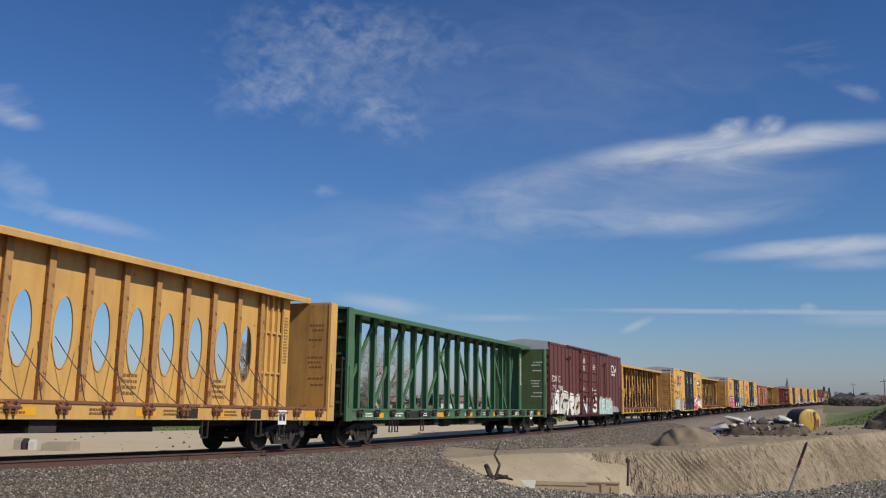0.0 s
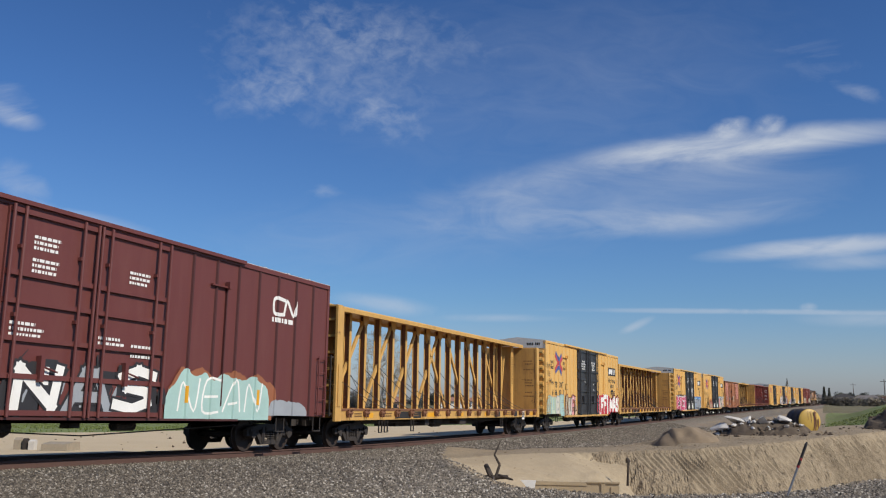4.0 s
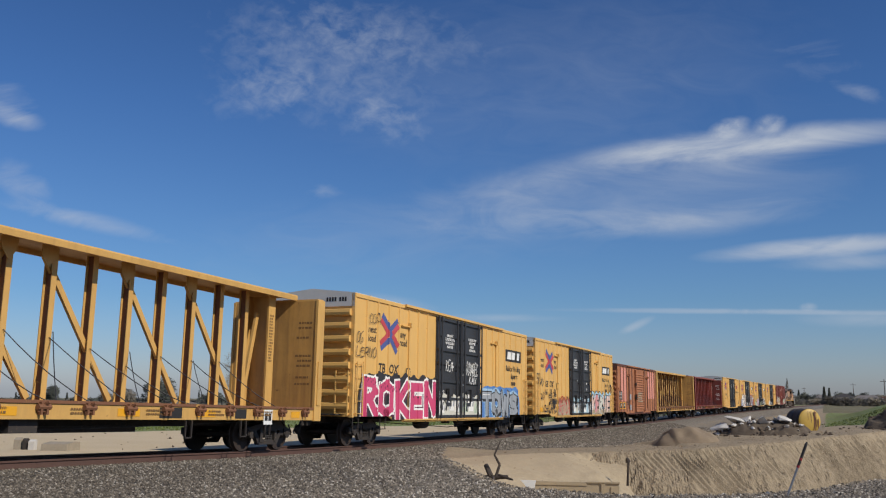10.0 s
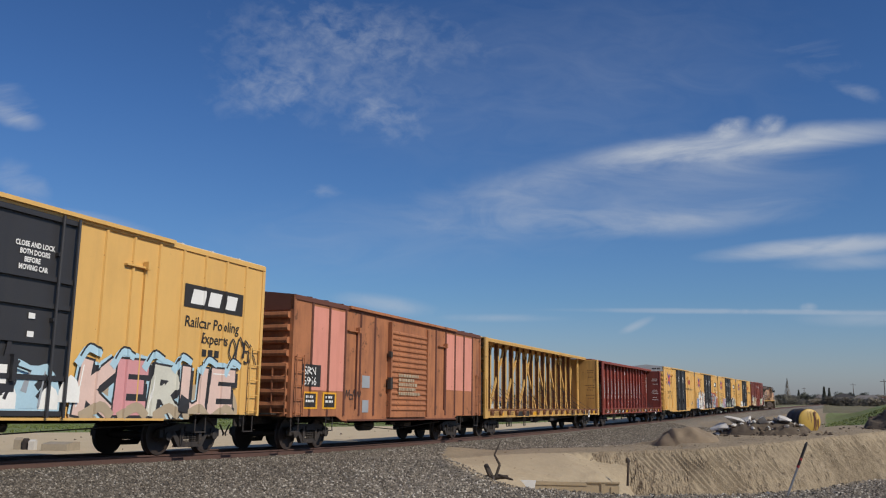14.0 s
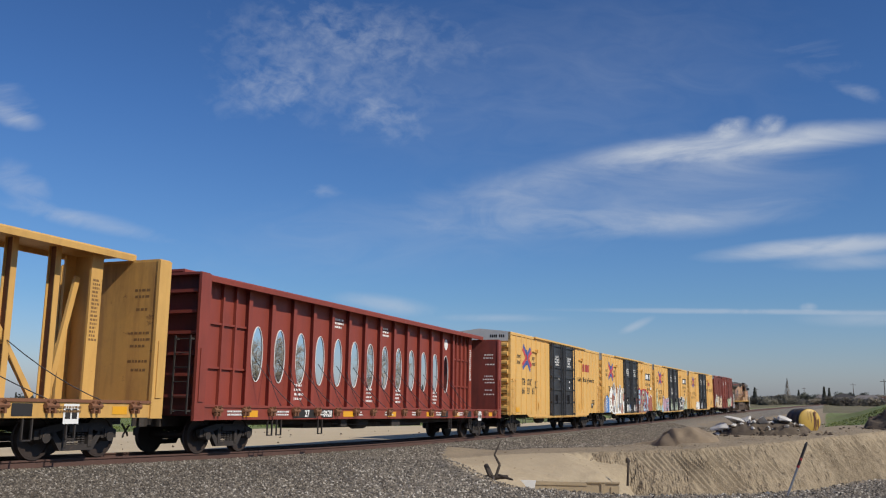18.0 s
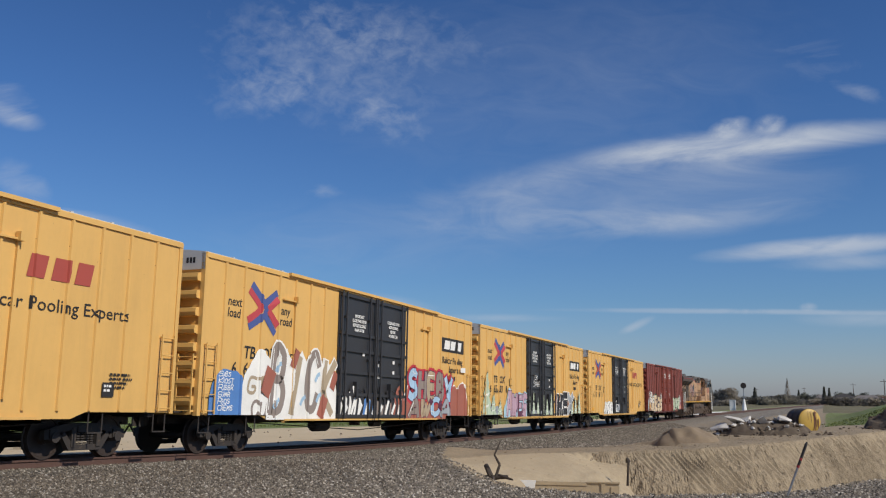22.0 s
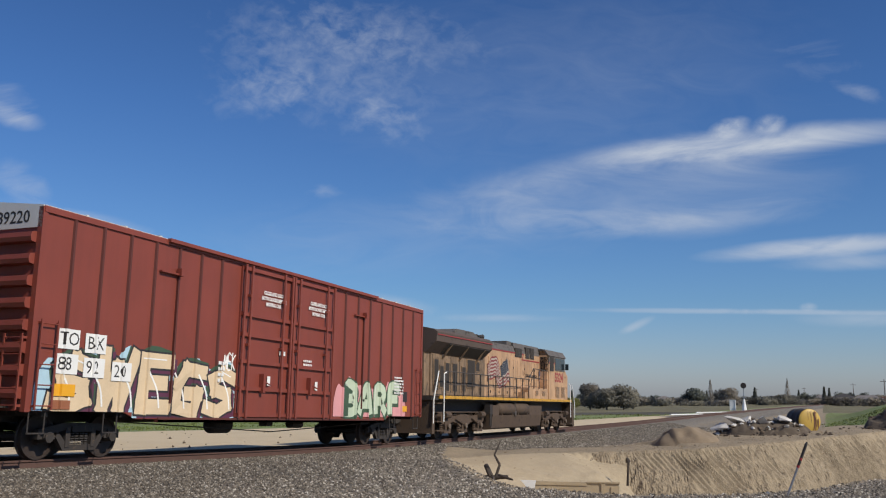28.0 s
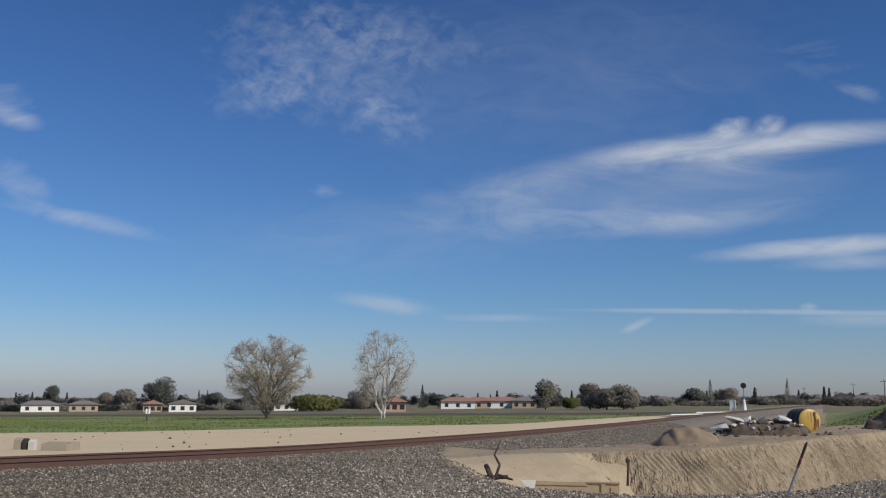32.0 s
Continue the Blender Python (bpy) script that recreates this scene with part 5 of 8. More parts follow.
    sill.lay("label_panel", [rect(length * 0.868 + 0.05, length * 0.868 + 0.19, 0.84, 1.04), rect(length * 0.868 + 0.23, length * 0.868 + 0.37, 0.84, 1.04)], INK)
    for i in range(9):
        sill.bars(length * (0.06 + 0.1 * i), 1.05, 0.7, 2, 0.045, stencil, seed * 7 + i)
    running_gear(car, length)
    return car


# ---- the cars of the train, in the order in which they pass ----
S = SPRAY
place(beam_car(23.4, BEAM_YELLOW, "rusty yellow centre-beam flat car with a row of oval openings", True, first=4.14, seed=1, step=1.155), -174.65, 23.4)
place(beam_car(22.9, GREEN, "dark green open centre-beam flat car with slanting braces", seed=2, stencil=WHITE, deck_paint=GREEN, cables=False), -150.4, 22.9)

car, side = box_car(18.7, 4.95, MAROON, "maroon steel box car with large white graffiti along its foot", (6.45, 11.1), MAROON, dark_seams=MAROON_SEAM)
side.text("DW", 0.5, 2.76, 0.54, WHITE)
side.text("C", 1.75, 2.76, 0.54, WHITE)
side.text("793", 0.48, 2.22, 0.54, WHITE)
side.text("294", 1.68, 2.22, 0.54, WHITE)
side.lay("company_plate", ribbon([(16.25, 4.2), (15.75, 4.22), (15.65, 4.0), (15.75, 3.78), (16.2, 3.8)], 0.1) + ribbon([(16.2, 3.8), (16.35, 4.2), (16.7, 3.8), (16.85, 4.2)], 0.1), WHITE)
side.bars(15.6, 3.55, 1.4, 1, 0.13, WHITE, 4)
for x, z in ((7.1, 4.3), (7.1, 3.85), (9.8, 4.0), (6.7, 2.6), (9.0, 2.5), (10.0, 2.4)):
    side.bars(x, z, 0.85, 3, 0.06, WHITE, int(x * 10), out=0.056)
    side.layer += 2
piece(side, "AGRO", 0.35, 6.75, 0.86, 2.08, (S["white"], S["pale"]), S["black"], S["white"], 0.27, 0.42, S["black"], 5, edge=0.05, glow=0.06)
tag(side, "AUB", 0.1, 1.75, 0.3, 0.4, S["white"], 8, 0.035)
door_spray(side, (S["black"], MAROON, S["black"]), 3, 6.6, 11.0, 2.1)
piece(side, "NAS", 6.8, 10.9, 0.95, 1.95, (S["white"], S["grey"]), S["black"], None, 0.22, 0.1, None, 4, out=0.06)
wash(side, 11.3, 15.9, 0.86, 2.3, S["rust"], 6, 0.4)
wash(side, 11.3, 15.6, 0.86, 2.15, S["teal"], 16, 0.35)
tag(side, "NEAN", 11.7, 1.05, 0.9, 0.75, S["white"], 6, 0.06)
wash(side, 15.6, 17.6, 0.98, 1.6, S["grey"], 7, 0.8)
for x in (4.1, 6.0, 9.3, 12.0, 15.0):
    side.lay("reflector", [rect(x, x + 0.12, 1.25, 1.65)], REFLECT)
place(car, -127.03, 18.7)

place(beam_car(22.2, BEAM_YELLOW, "rusty yellow open centre-beam flat car with slack cables", seed=4), -107.5, 22.2)

car, side = yellow_box(18.65, (("TB", "OX"), ("6", "66", "62", "2")), "yellow steel box car with black doors and red and white graffiti")
wash(side, 0.08, 3.7, 0.86, 2.1, S["teal"], 11, 0.35)
piece(side, "CUBE", 0.15, 3.7, 0.9, 1.98, (S["teal"], S["pale_green"], S["pale"]), S["grey"], None, 0.26, 0.0, None, 11, True, 0.04)
wash(side, 3.9, 6.6, 0.88, 1.7, S["tan"], 18, 0.4)
piece(side, "DUEL", 3.95, 6.6, 0.9, 2.0, (S["tan"], S["pale"], S["pale_pink"], S["cream"]), S["black"], S["rust"], 0.26, 0.1, None, 12, True, 0.035, 0.06)
tag(side, "REMIX", 0.15, 3.5, 0.17, 0.25, S["black"], 13)
tag(side, "TRE", 0.25, 3.05, 0.17, 0.3, S["black"], 14)
tag(side, "LIONS", 0.25, 2.65, 0.16, 0.25, S["black"], 15)
tag(side, "MAN", 1.1, 2.6, 0.15, 0.2, S["black"], 16, 0.018)
wash(side, 10.9, 15.3, 0.86, 2.1, S["pink"], 17, 0.35)
wash(side, 11.7, 15.6, 0.86, 2.25, S["red"], 19, 0.15)
piece(side, "IFFI", 11.75, 15.3, 0.9, 2.08, (S["white"],), S["white"], None, 0.24, 0.05, S["red"], 15, edge=0.02)
wash(side, 15.3, 18.6, 0.98, 2.0, S["red"], 20, 0.2)
piece(side, "MAS", 15.45, 18.45, 0.96, 2.05, (S["white"],), S["red"], S["black"], 0.28, 0.08, S["red"], 21, True, 0.05, 0.05)
tag(side, "REBEL", 15.9, 2.15, 0.3, 0.28, S["black"], 22, 0.05)
tag(side, "AIX", 18.1, 2.5, 0.22, 0.9, S["tan"], 23, 0.035)
place(car, -84.25, 18.65)

place(beam_car(22.75, BEAM_YELLOW, "rusty yellow open centre-beam flat car with slack cables", seed=6, sill_words=(("TTZX", 4.55), ("857", 6.1), ("166", 6.95))), -64.85, 22.75)

car, side = yellow_box(18.75, (("TB", "OX"), ("6", "61", "14", "8")), "yellow steel box car with black doors and pink lettered graffiti")
wash(side, 0.35, 7.3, 0.86, 2.6, S["black"], 16, 0.2)
piece(side, "ROKEN", 0.5, 6.9, 0.9, 2.25, (S["pink"],), S["white"], None, 0.24, 0.0, S["plum"], 17, edge=0.075, shine=False)
spots = [[(x + 0.03 * math.cos(a * 1.26), z + 0.045 * math.sin(a * 1.26)) for a in range(5)] for x, z in ((0.6 + 6.2 * ((i * 0.618) % 1.0), 1.6 + 0.75 * ((i * 0.377) % 1.0)) for i in range(60))]
side.lay("graffiti", spots, S["plum"])
tag(side, "LERNO", 0.1, 2.95, 0.3, 0.3, S["black"], 17, 0.03)
tag(side, "OG", 0.15, 3.4, 0.22, 0.35, S["black"], 18, 0.03)
tag(side, "COA", 1.0, 4.1, 0.25, 0.3, S["black"], 19, 0.025)
for i, word in enumerate(("DUST", "LOKE", "BODS", "CREW", "TOX")):
    tag(side, word, 6.9, 1.8 - i * 0.2, 0.16, 0.15, S["white"], 30 + i, 0.022, 0.05)
door_spray(side, (S["pale"], S["white"], S["pale_green"]), 19)
tag(side, "RAMBED", 9.9, 2.65, 0.24, 0.5, S["white"], 20, 0.035, 0.07)
tag(side, "KAX", 10.2, 2.3, 0.3, 0.3, S["white"], 21, 0.03, 0.07)
tag(side, "KEM", 7.6, 2.75, 0.25, 0.4, S["white"], 24, 0.03, 0.07)
side.layer += 20
wash(side, 11.7, 17.4, 0.86, 2.35, S["blue"], 21, 0.12)
piece(side, "TOWS", 12.0, 17.0, 0.92, 2.05, (S["grey"],), S["black"], S["sky"], 0.27, -0.05, S["black"], 21, edge=0.05, glow=0.1)
place(car, -40.2, 18.75)

car, side = yellow_box(18.7, (("GB", "OX"), ("", "66", "10", "76")), "yellow steel box car with black doors, scrawled with many tags")
for i, (a, b, c, d) in enumerate(((0.2, 0.75, 2.6, 3.3), (0.75, 1.4, 2.45, 3.0), (0.8, 1.6, 1.75, 2.2), (2.4, 3.1, 1.85, 2.2), (3.3, 3.9, 1.95, 2.2), (1.2, 2.4, 1.1, 1.5), (3.2, 4.1, 1.55, 1.8), (6.2, 6.7, 1.7, 2.0), (17.2, 18.4, 2.3, 3.0))):
    scrawl(side, a, b, c, d, S["black"], 22 + i, 0.045)
tag(side, "CAMS", 2.4, 1.05, 0.4, 0.75, S["black"], 31, 0.07)
wash(side, 4.3, 6.9, 0.9, 2.1, S["rust"], 32, 0.4)
wash(side, 4.2, 6.8, 0.9, 1.9, S["tan"], 37, 0.5)
tag(side, "WENSA", 4.4, 1.0, 0.48, 0.9, S["red"], 33, 0.05)
door_spray(side, (S["pale_blue"], S["white"], S["pale"]), 34, z1=2.15)
wash(side, 11.95, 17.7, 0.86, 1.8, S["tan"], 38, 0.3)
piece(side, "KERUE", 12.05, 17.5, 0.9, 2.05, (S["shell"], S["pale_pink"], S["pale"], S["shell"]), S["black"], S["pale_blue"], 0.27, 0.08, S["black"], 35, edge=0.05, glow=0.06)
side.lay("graffiti", [q for i in range(6) for q in ribbon([(12.1 + i, 2.0), (12.35 + i, 2.3), (12.7 + i, 2.2)], 0.2, 0.7)], S["pale_blue"])
side.lay("graffiti", [q for i in range(6) for q in ribbon([(12.15 + i, 2.14), (12.38 + i, 2.4), (12.75 + i, 2.28)], 0.045)], S["black"])
side.lay("graffiti", [q for i in range(5) for q in ribbon([(12.3 + 1.1 * i, 0.92), (12.8 + 1.1 * i, 1.12), (13.1 + 1.1 * i, 0.95)], 0.22)], S["tan"])
place(car, -19.84, 18.7)

car, side = box_car(15.6, 4.45, ORANGE_RUST, "rust-stained salmon pink box car with a ribbed door", (6.25, 9.55), ORANGE_RUST, rib_n=6, ribbed_door=True, dark_seams=RUST_SEAM, roof_paint=RUST_SEAM)
e = sorted([0.1] + side.ribs + [6.25, 9.55, 15.5])
for i in (1, 2, 9, 10, 11):
    side.lay("salmon_panel", [rect(e[i] + 0.05, e[i + 1] - 0.05, 2.0 if i > 8 else 1.75, 4.25)], SALMON)
side.lay("number_plate", [rect(0.6, 1.65, 1.85, 2.5)], INK)
side.text("SRN", 0.66, 2.2, 0.34, WHITE, stretch=1.15)
side.text("5956", 0.66, 1.9, 0.34, WHITE, stretch=1.1)
for x in (0.75, 1.9):
    side.lay("notice", [rect(x - 0.1, x + 0.75, 1.2, 1.7)], REFLECT)
    side.lay("notice", [rect(x, x + 0.65, 1.25, 1.65)], INK)
    side.bars(x + 0.08, 1.52, 0.5, 2, 0.07, WHITE, 41)
side.lay("repair_patch", [rect(4.35, 4.9, 1.9, 2.3), rect(4.4, 4.85, 1.1, 1.5)], S["grey"])
for i in range(5):
    side.bars(6.9, 2.35 - i * 0.16, 1.9, 1, 0.11, S["tan"], 42 + i, out=0.14)
scrawl(side, 3.2, 4.2, 1.5, 1.9, S["black"], 47, 0.03)
place(car, 0.5, 15.6)

place(beam_car(22.3, BEAM_YELLOW, "rusty yellow open centre-beam flat car with slack cables", seed=10, sill_words=(("14", 9.3),)), 17.05, 22.3)
place(beam_car(22.9, BEAM_RED, "red centre-beam flat car with a row of oval openings", True, deck_paint=BEAM_RED, first=4.35, seed=11, sill_words=(("27", 5.2), ("3128", 6.3)), stencil=WHITE, step=1.218), 40.55, 22.9)

car, side = yellow_box(18.75, (("TB", "OX"), ("", "66", "33", "61")), "clean yellow steel box car with black doors", plate=False)
place(car, 64.7, 18.75)

car, side = yellow_box(18.7, (("TB", "OX"), ("6", "66", "48", "3")), "yellow box car with black doors, covered in white and blue graffiti")
wash(side, 0.4, 1.95, 0.86, 2.2, S["blue"], 50, 0.12)
for i, word in enumerate(("SUBS", "KAOST", "RUBBR", "SUMR", "RAOS", "CREMS")):
    tag(side, word, 0.75, 1.95 - i * 0.17, 0.13, 0.12, S["white"], 60 + i, 0.022)
wash(side, 1.75, 6.8, 0.86, 3.0, S["white"], 51, 0.35)
tag(side, "GTL", 2.0, 1.55, 0.45, 0.45, S["tan"], 66, 0.09)
tag(side, "CUR", 2.2, 0.95, 0.4, 0.4, S["taupe"], 67, 0.09)
piece(side, "BICK", 3.0, 6.7, 0.95, 2.75, (S["taupe"], S["tan"], S["taupe"], S["tan"]), S["white"], None, 0.22, 0.15, None, 52, True, 0.06)
side.lay("graffiti", [q for x, z, w in ((2.9, 1.75, 0.5), (4.25, 2.45, 0.3), (6.55, 1.9, 0.3), (5.9, 1.1, 0.4)) for q in straight([(x, z), (x + 0.12, z + 0.25)], w)], S["brick"])
side.lay("graffiti", [q for x, z in ((3.3, 1.2), (3.35, 2.2), (4.7, 1.3), (5.5, 2.0), (5.6, 1.4)) for q in ribbon([(x, z), (x + 0.1, z + 0.14), (x + 0.22, z + 0.2)], 0.12)], S["sky"])
wash(side, 6.95, 11.6, 0.95, 1.5, S["taupe"], 54, 0.4, 0.056)
wash(side, 6.95, 8.6, 0.95, 2.0, S["white"], 57, 0.6, 0.056)
wash(side, 8.5, 9.5, 0.95, 1.9, S["blue"], 58, 0.5, 0.056)
wash(side, 10.6, 11.7, 0.95, 2.1, S["brick"], 59, 0.5, 0.056)
side.lay("graffiti", [q for i in range(14) for q in ribbon([(7.05 + 0.33 * i, 1.0), (7.15 + 0.33 * i, 1.3 + 0.3 * (i * 0.618 % 1.0)), (7.0 + 0.33 * i, 1.5 + 0.4 * (i * 0.37 % 1.0))], 0.1 + 0.12 * (i * 0.45 % 1.0))], S["black"], out=0.056)
side.lay("graffiti", [q for i in range(9) for q in ribbon([(7.2 + 0.5 * i, 1.05), (7.4 + 0.5 * i, 1.25 + 0.3 * (i * 0.618 % 1.0))], 0.14)], S["white"], out=0.056)
side.layer += 4
wash(side, 11.7, 18.3, 0.88, 2.55, S["white"], 55, 0.4)
wash(side, 11.75, 18.2, 0.86, 2.5, S["brick"], 55, 0.4)
piece(side, "SHEBY", 12.1, 16.4, 1.5, 2.65, (S["sky"], S["taupe"], S["tan"], S["taupe"], S["sky"]), S["plum"], S["red"], 0.27, 0.0, None, 56, True, 0.035, 0.1)
piece(side, "AWOA", 12.2, 16.2, 0.9, 1.65, (S["taupe"], S["tan"], S["sky"], S["grey"]), S["plum"], None, 0.28, 0.2, None, 57, True, 0.03)
side.lay("notice", [rect(17.3, 17.8, 2.75, 2.95)], WHITE)
place(car, 84.4, 18.7)

car, side = yellow_box(18.7, (("TB", "OX"), ("6", "65", "03", "8")), "yellow box car with black doors and pale green graffiti")
wash(side, 0.15, 3.0, 0.86, 1.5, S["grey"], 60, 0.5)
for x, w, h in ((0.85, 1.5, 1.9), (1.75, 0.85, 1.0), (2.65, 0.75, 0.75)):
    pine(side, x, 1.0, w, h)
tag(side, "NAKA", 2.0, 2.0, 0.16, 0.15, S["black"], 61, 0.02)
wash(side, 3.2, 6.9, 0.86, 2.0, S["pale_blue"], 61, 0.45)
piece(side, "AWEG", 3.6, 6.75, 0.9, 2.0, (S["lilac"],), S["plum"], S["pale_blue"], 0.25, 0.1, None, 62, edge=0.035, glow=0.05)
tag(side, "OB", 7.9, 2.75, 0.25, 0.28, S["white"], 63, 0.03, 0.07)
tag(side, "SAMHR", 7.7, 2.4, 0.24, 0.28, S["white"], 64, 0.03, 0.07)
side.layer += 3
wash(side, 6.95, 11.6, 0.95, 1.25, S["grey"], 63, 0.5, 0.056)
wash(side, 12.1, 15.4, 1.2, 2.3, S["rust"], 64, 0.6)
piece(side, "HEX", 12.3, 15.9, 0.88, 2.1, (S["black"], S["black"], S["grey"]), S["white"], None, 0.3, 0.1, S["black"], 64, edge=0.05)
for i, (x, w, h) in enumerate(((7.1, 0.6, 1.0), (7.75, 0.55, 1.2), (8.5, 0.6, 0.9), (9.6, 0.55, 1.05), (10.2, 0.6, 0.85), (11.0, 0.6, 1.15), (15.7, 0.7, 0.7), (16.5, 0.8, 1.0), (17.4, 0.75, 1.4))):
    pine(side, x, 0.95, w, h, 0.056 if x < 12 else 0.0)
place(car, 104.25, 18.7)

car, side = yellow_box(18.5, (("TB", "OX"), ("6", "67", "18", "3")), "yellow steel box car with black doors and one white graffiti patch", sign=(SIGN_BLUE, FADED_RED), plate=False)
wash(side, 4.1, 6.85, 0.8, 1.8, S["white"], 71, 0.2)
piece(side, "AMBUS", 4.25, 6.75, 0.88, 1.72, (S["white"],), S["black"], None, 0.3, 0.0, None, 73, True, 0.03, shine=False)
door_spray(side, (S["white"], S["grey"]), 72, x1=8.6)
place(car, 124.4, 18.5)

car, side = box_car(18.6, 4.97, RED, "red-brown steel box car with cream graffiti and white number panels", (6.7, 11.6), RED, dark_seams=RED_SEAM)
wash(side, 0.15, 7.1, 0.86, 2.5, S["pale_blue"], 81, 0.45)
piece(side, "SWEGS", 0.5, 6.7, 0.9, 2.25, (S["cream"],), S["black"], S["moss"], 0.25, 0.12, S["plum"], 82, edge=0.045, glow=0.05)
side.lay("graffiti", [q for i in range(7) for q in ribbon([(0.7 + 0.9 * i, 1.9), (1.0 + 0.9 * i, 1.5), (1.1 + 0.9 * i, 1.1)], 0.05)], S["white"])
tag(side, "MEK", 6.15, 2.1, 0.17, 0.4, S["white"], 83, 0.04)
wash(side, 11.9, 17.2, 0.95, 2.3, S["pale_pink"], 82, 0.5)
piece(side, "BARF", 12.5, 16.7, 0.98, 2.1, (S["pale_green"],), S["moss"], None, 0.27, 0.0, S["moss"], 84, True, 0.05)
for words, x, z in (("TO", 0.62, 2.22), ("BX", 1.38, 2.18), ("88", 0.62, 1.72), ("92", 1.38, 1.68), ("20", 2.2, 1.64)):
    side.lay("number_panel", [rect(x, x + 0.6, z, z + 0.4)], WHITE)
    side.text(words, x + 0.06, z + 0.08, 0.38, INK)
side.lay("notice", [rect(0.6, 1.2, 1.28, 1.52)], REFLECT)
side.lay("notice", [rect(0.6, 1.1, 1.02, 1.2)], S["rust"])
for x in (7.62, 10.08):
    for j, line in enumerate(("CLOSE AND LOCK", "BOTH DOORS BEFORE", "MOVING CAR")):
        side.text(line, x + 0.03 * (17 - len(line)), 4.2 - j * 0.15, 0.14, WHITE, "stencil", fat=0.006, out=0.056, stretch=0.85)
side.bars(9.9, 2.5, 0.6, 3, 0.06, WHITE, 90, out=0.056)
side.bars(5.9, 2.2, 0.3, 4, 0.08, WHITE, 84)
side.bars(16.2, 2.3, 0.8, 6, 0.06, WHITE, 85)
side.lay("notice", [rect(16.9, 17.3, 1.5, 1.85)], INK)
side.lay("notice", [rect(16.9, 17.3, 1.15, 1.35)], REFLECT)
side.lay("notice", [rect(8.6, 8.9, 2.6, 2.72)], WHITE, out=0.056)
side.lay("notice", [rect(8.05, 8.2, 1.75, 2.0), rect(10.6, 10.75, 1.7, 1.95)], WHITE, out=0.056)
end_words(car, "889220", 0.36, INK, 4.66)
place(car, 144.73, 18.6)


# ---- locomotive ----
LOCO_TAN = surface("faded_yellow_loco_paint", (0.5, 0.305, 0.17), 0.6, vary=0.4, scale=0.9, second=(0.3, 0.18, 0.1), amount=0.5, dirt=(0.17, 0.105, 0.065), dirt_amount=0.6)
LOCO_GRIME = surface("grimy_radiator_paint", (0.25, 0.165, 0.098), 0.7, vary=0.4, scale=1.1, second=(0.12, 0.08, 0.05), amount=0.6, dirt=(0.07, 0.05, 0.035), dirt_amount=0.9)
LOCO_GREY = surface("sooty_grey_roof_paint", (0.115, 0.1, 0.088), 0.7, vary=0.4, scale=1.2, second=(0.05, 0.038, 0.03), amount=0.5)
WING_BROWN = surface("sooty_brown_wing_paint", (0.09, 0.064, 0.05), 0.75, vary=0.4, scale=1.0, second=(0.045, 0.032, 0.025), amount=0.5)
LOCO_DARK = surface("brown_grime", (0.085, 0.054, 0.034), 0.8, vary=0.4, scale=1.6, second=(0.04, 0.028, 0.02), amount=0.5)
LOCO_RED = surface("loco_red_stripe", (0.3, 0.035, 0.035), 0.6, vary=0.3, scale=1.5, second=(0.16, 0.07, 0.05), amount=0.5)
SILL_YELLOW = surface("sill_yellow_paint", (0.55, 0.29, 0.03), 0.6, vary=0.4, second=(0.12, 0.075, 0.04), amount=0.55)
GRILLE = surface("dark_grille", (0.032, 0.025, 0.019), 0.7, vary=0.3, scale=3)
RAIL_GREY = plain("handrail_grey", (0.07, 0.055, 0.045))
STEEL_CAP = surface("worn_bearing_cap", (0.2, 0.15, 0.11), 0.5, 0.3, vary=0.4)
GLASS = bpy.data.materials.new("cab_glass")
GLASS.use_nodes = True
_k = Nodes(GLASS.node_tree)
_k.add("ShaderNodeOutputMaterial", Surface=_k.add("ShaderNodeBsdfPrincipled", Base_Color=(0.02, 0.025, 0.028, 1), Roughness=0.06).outputs[0])


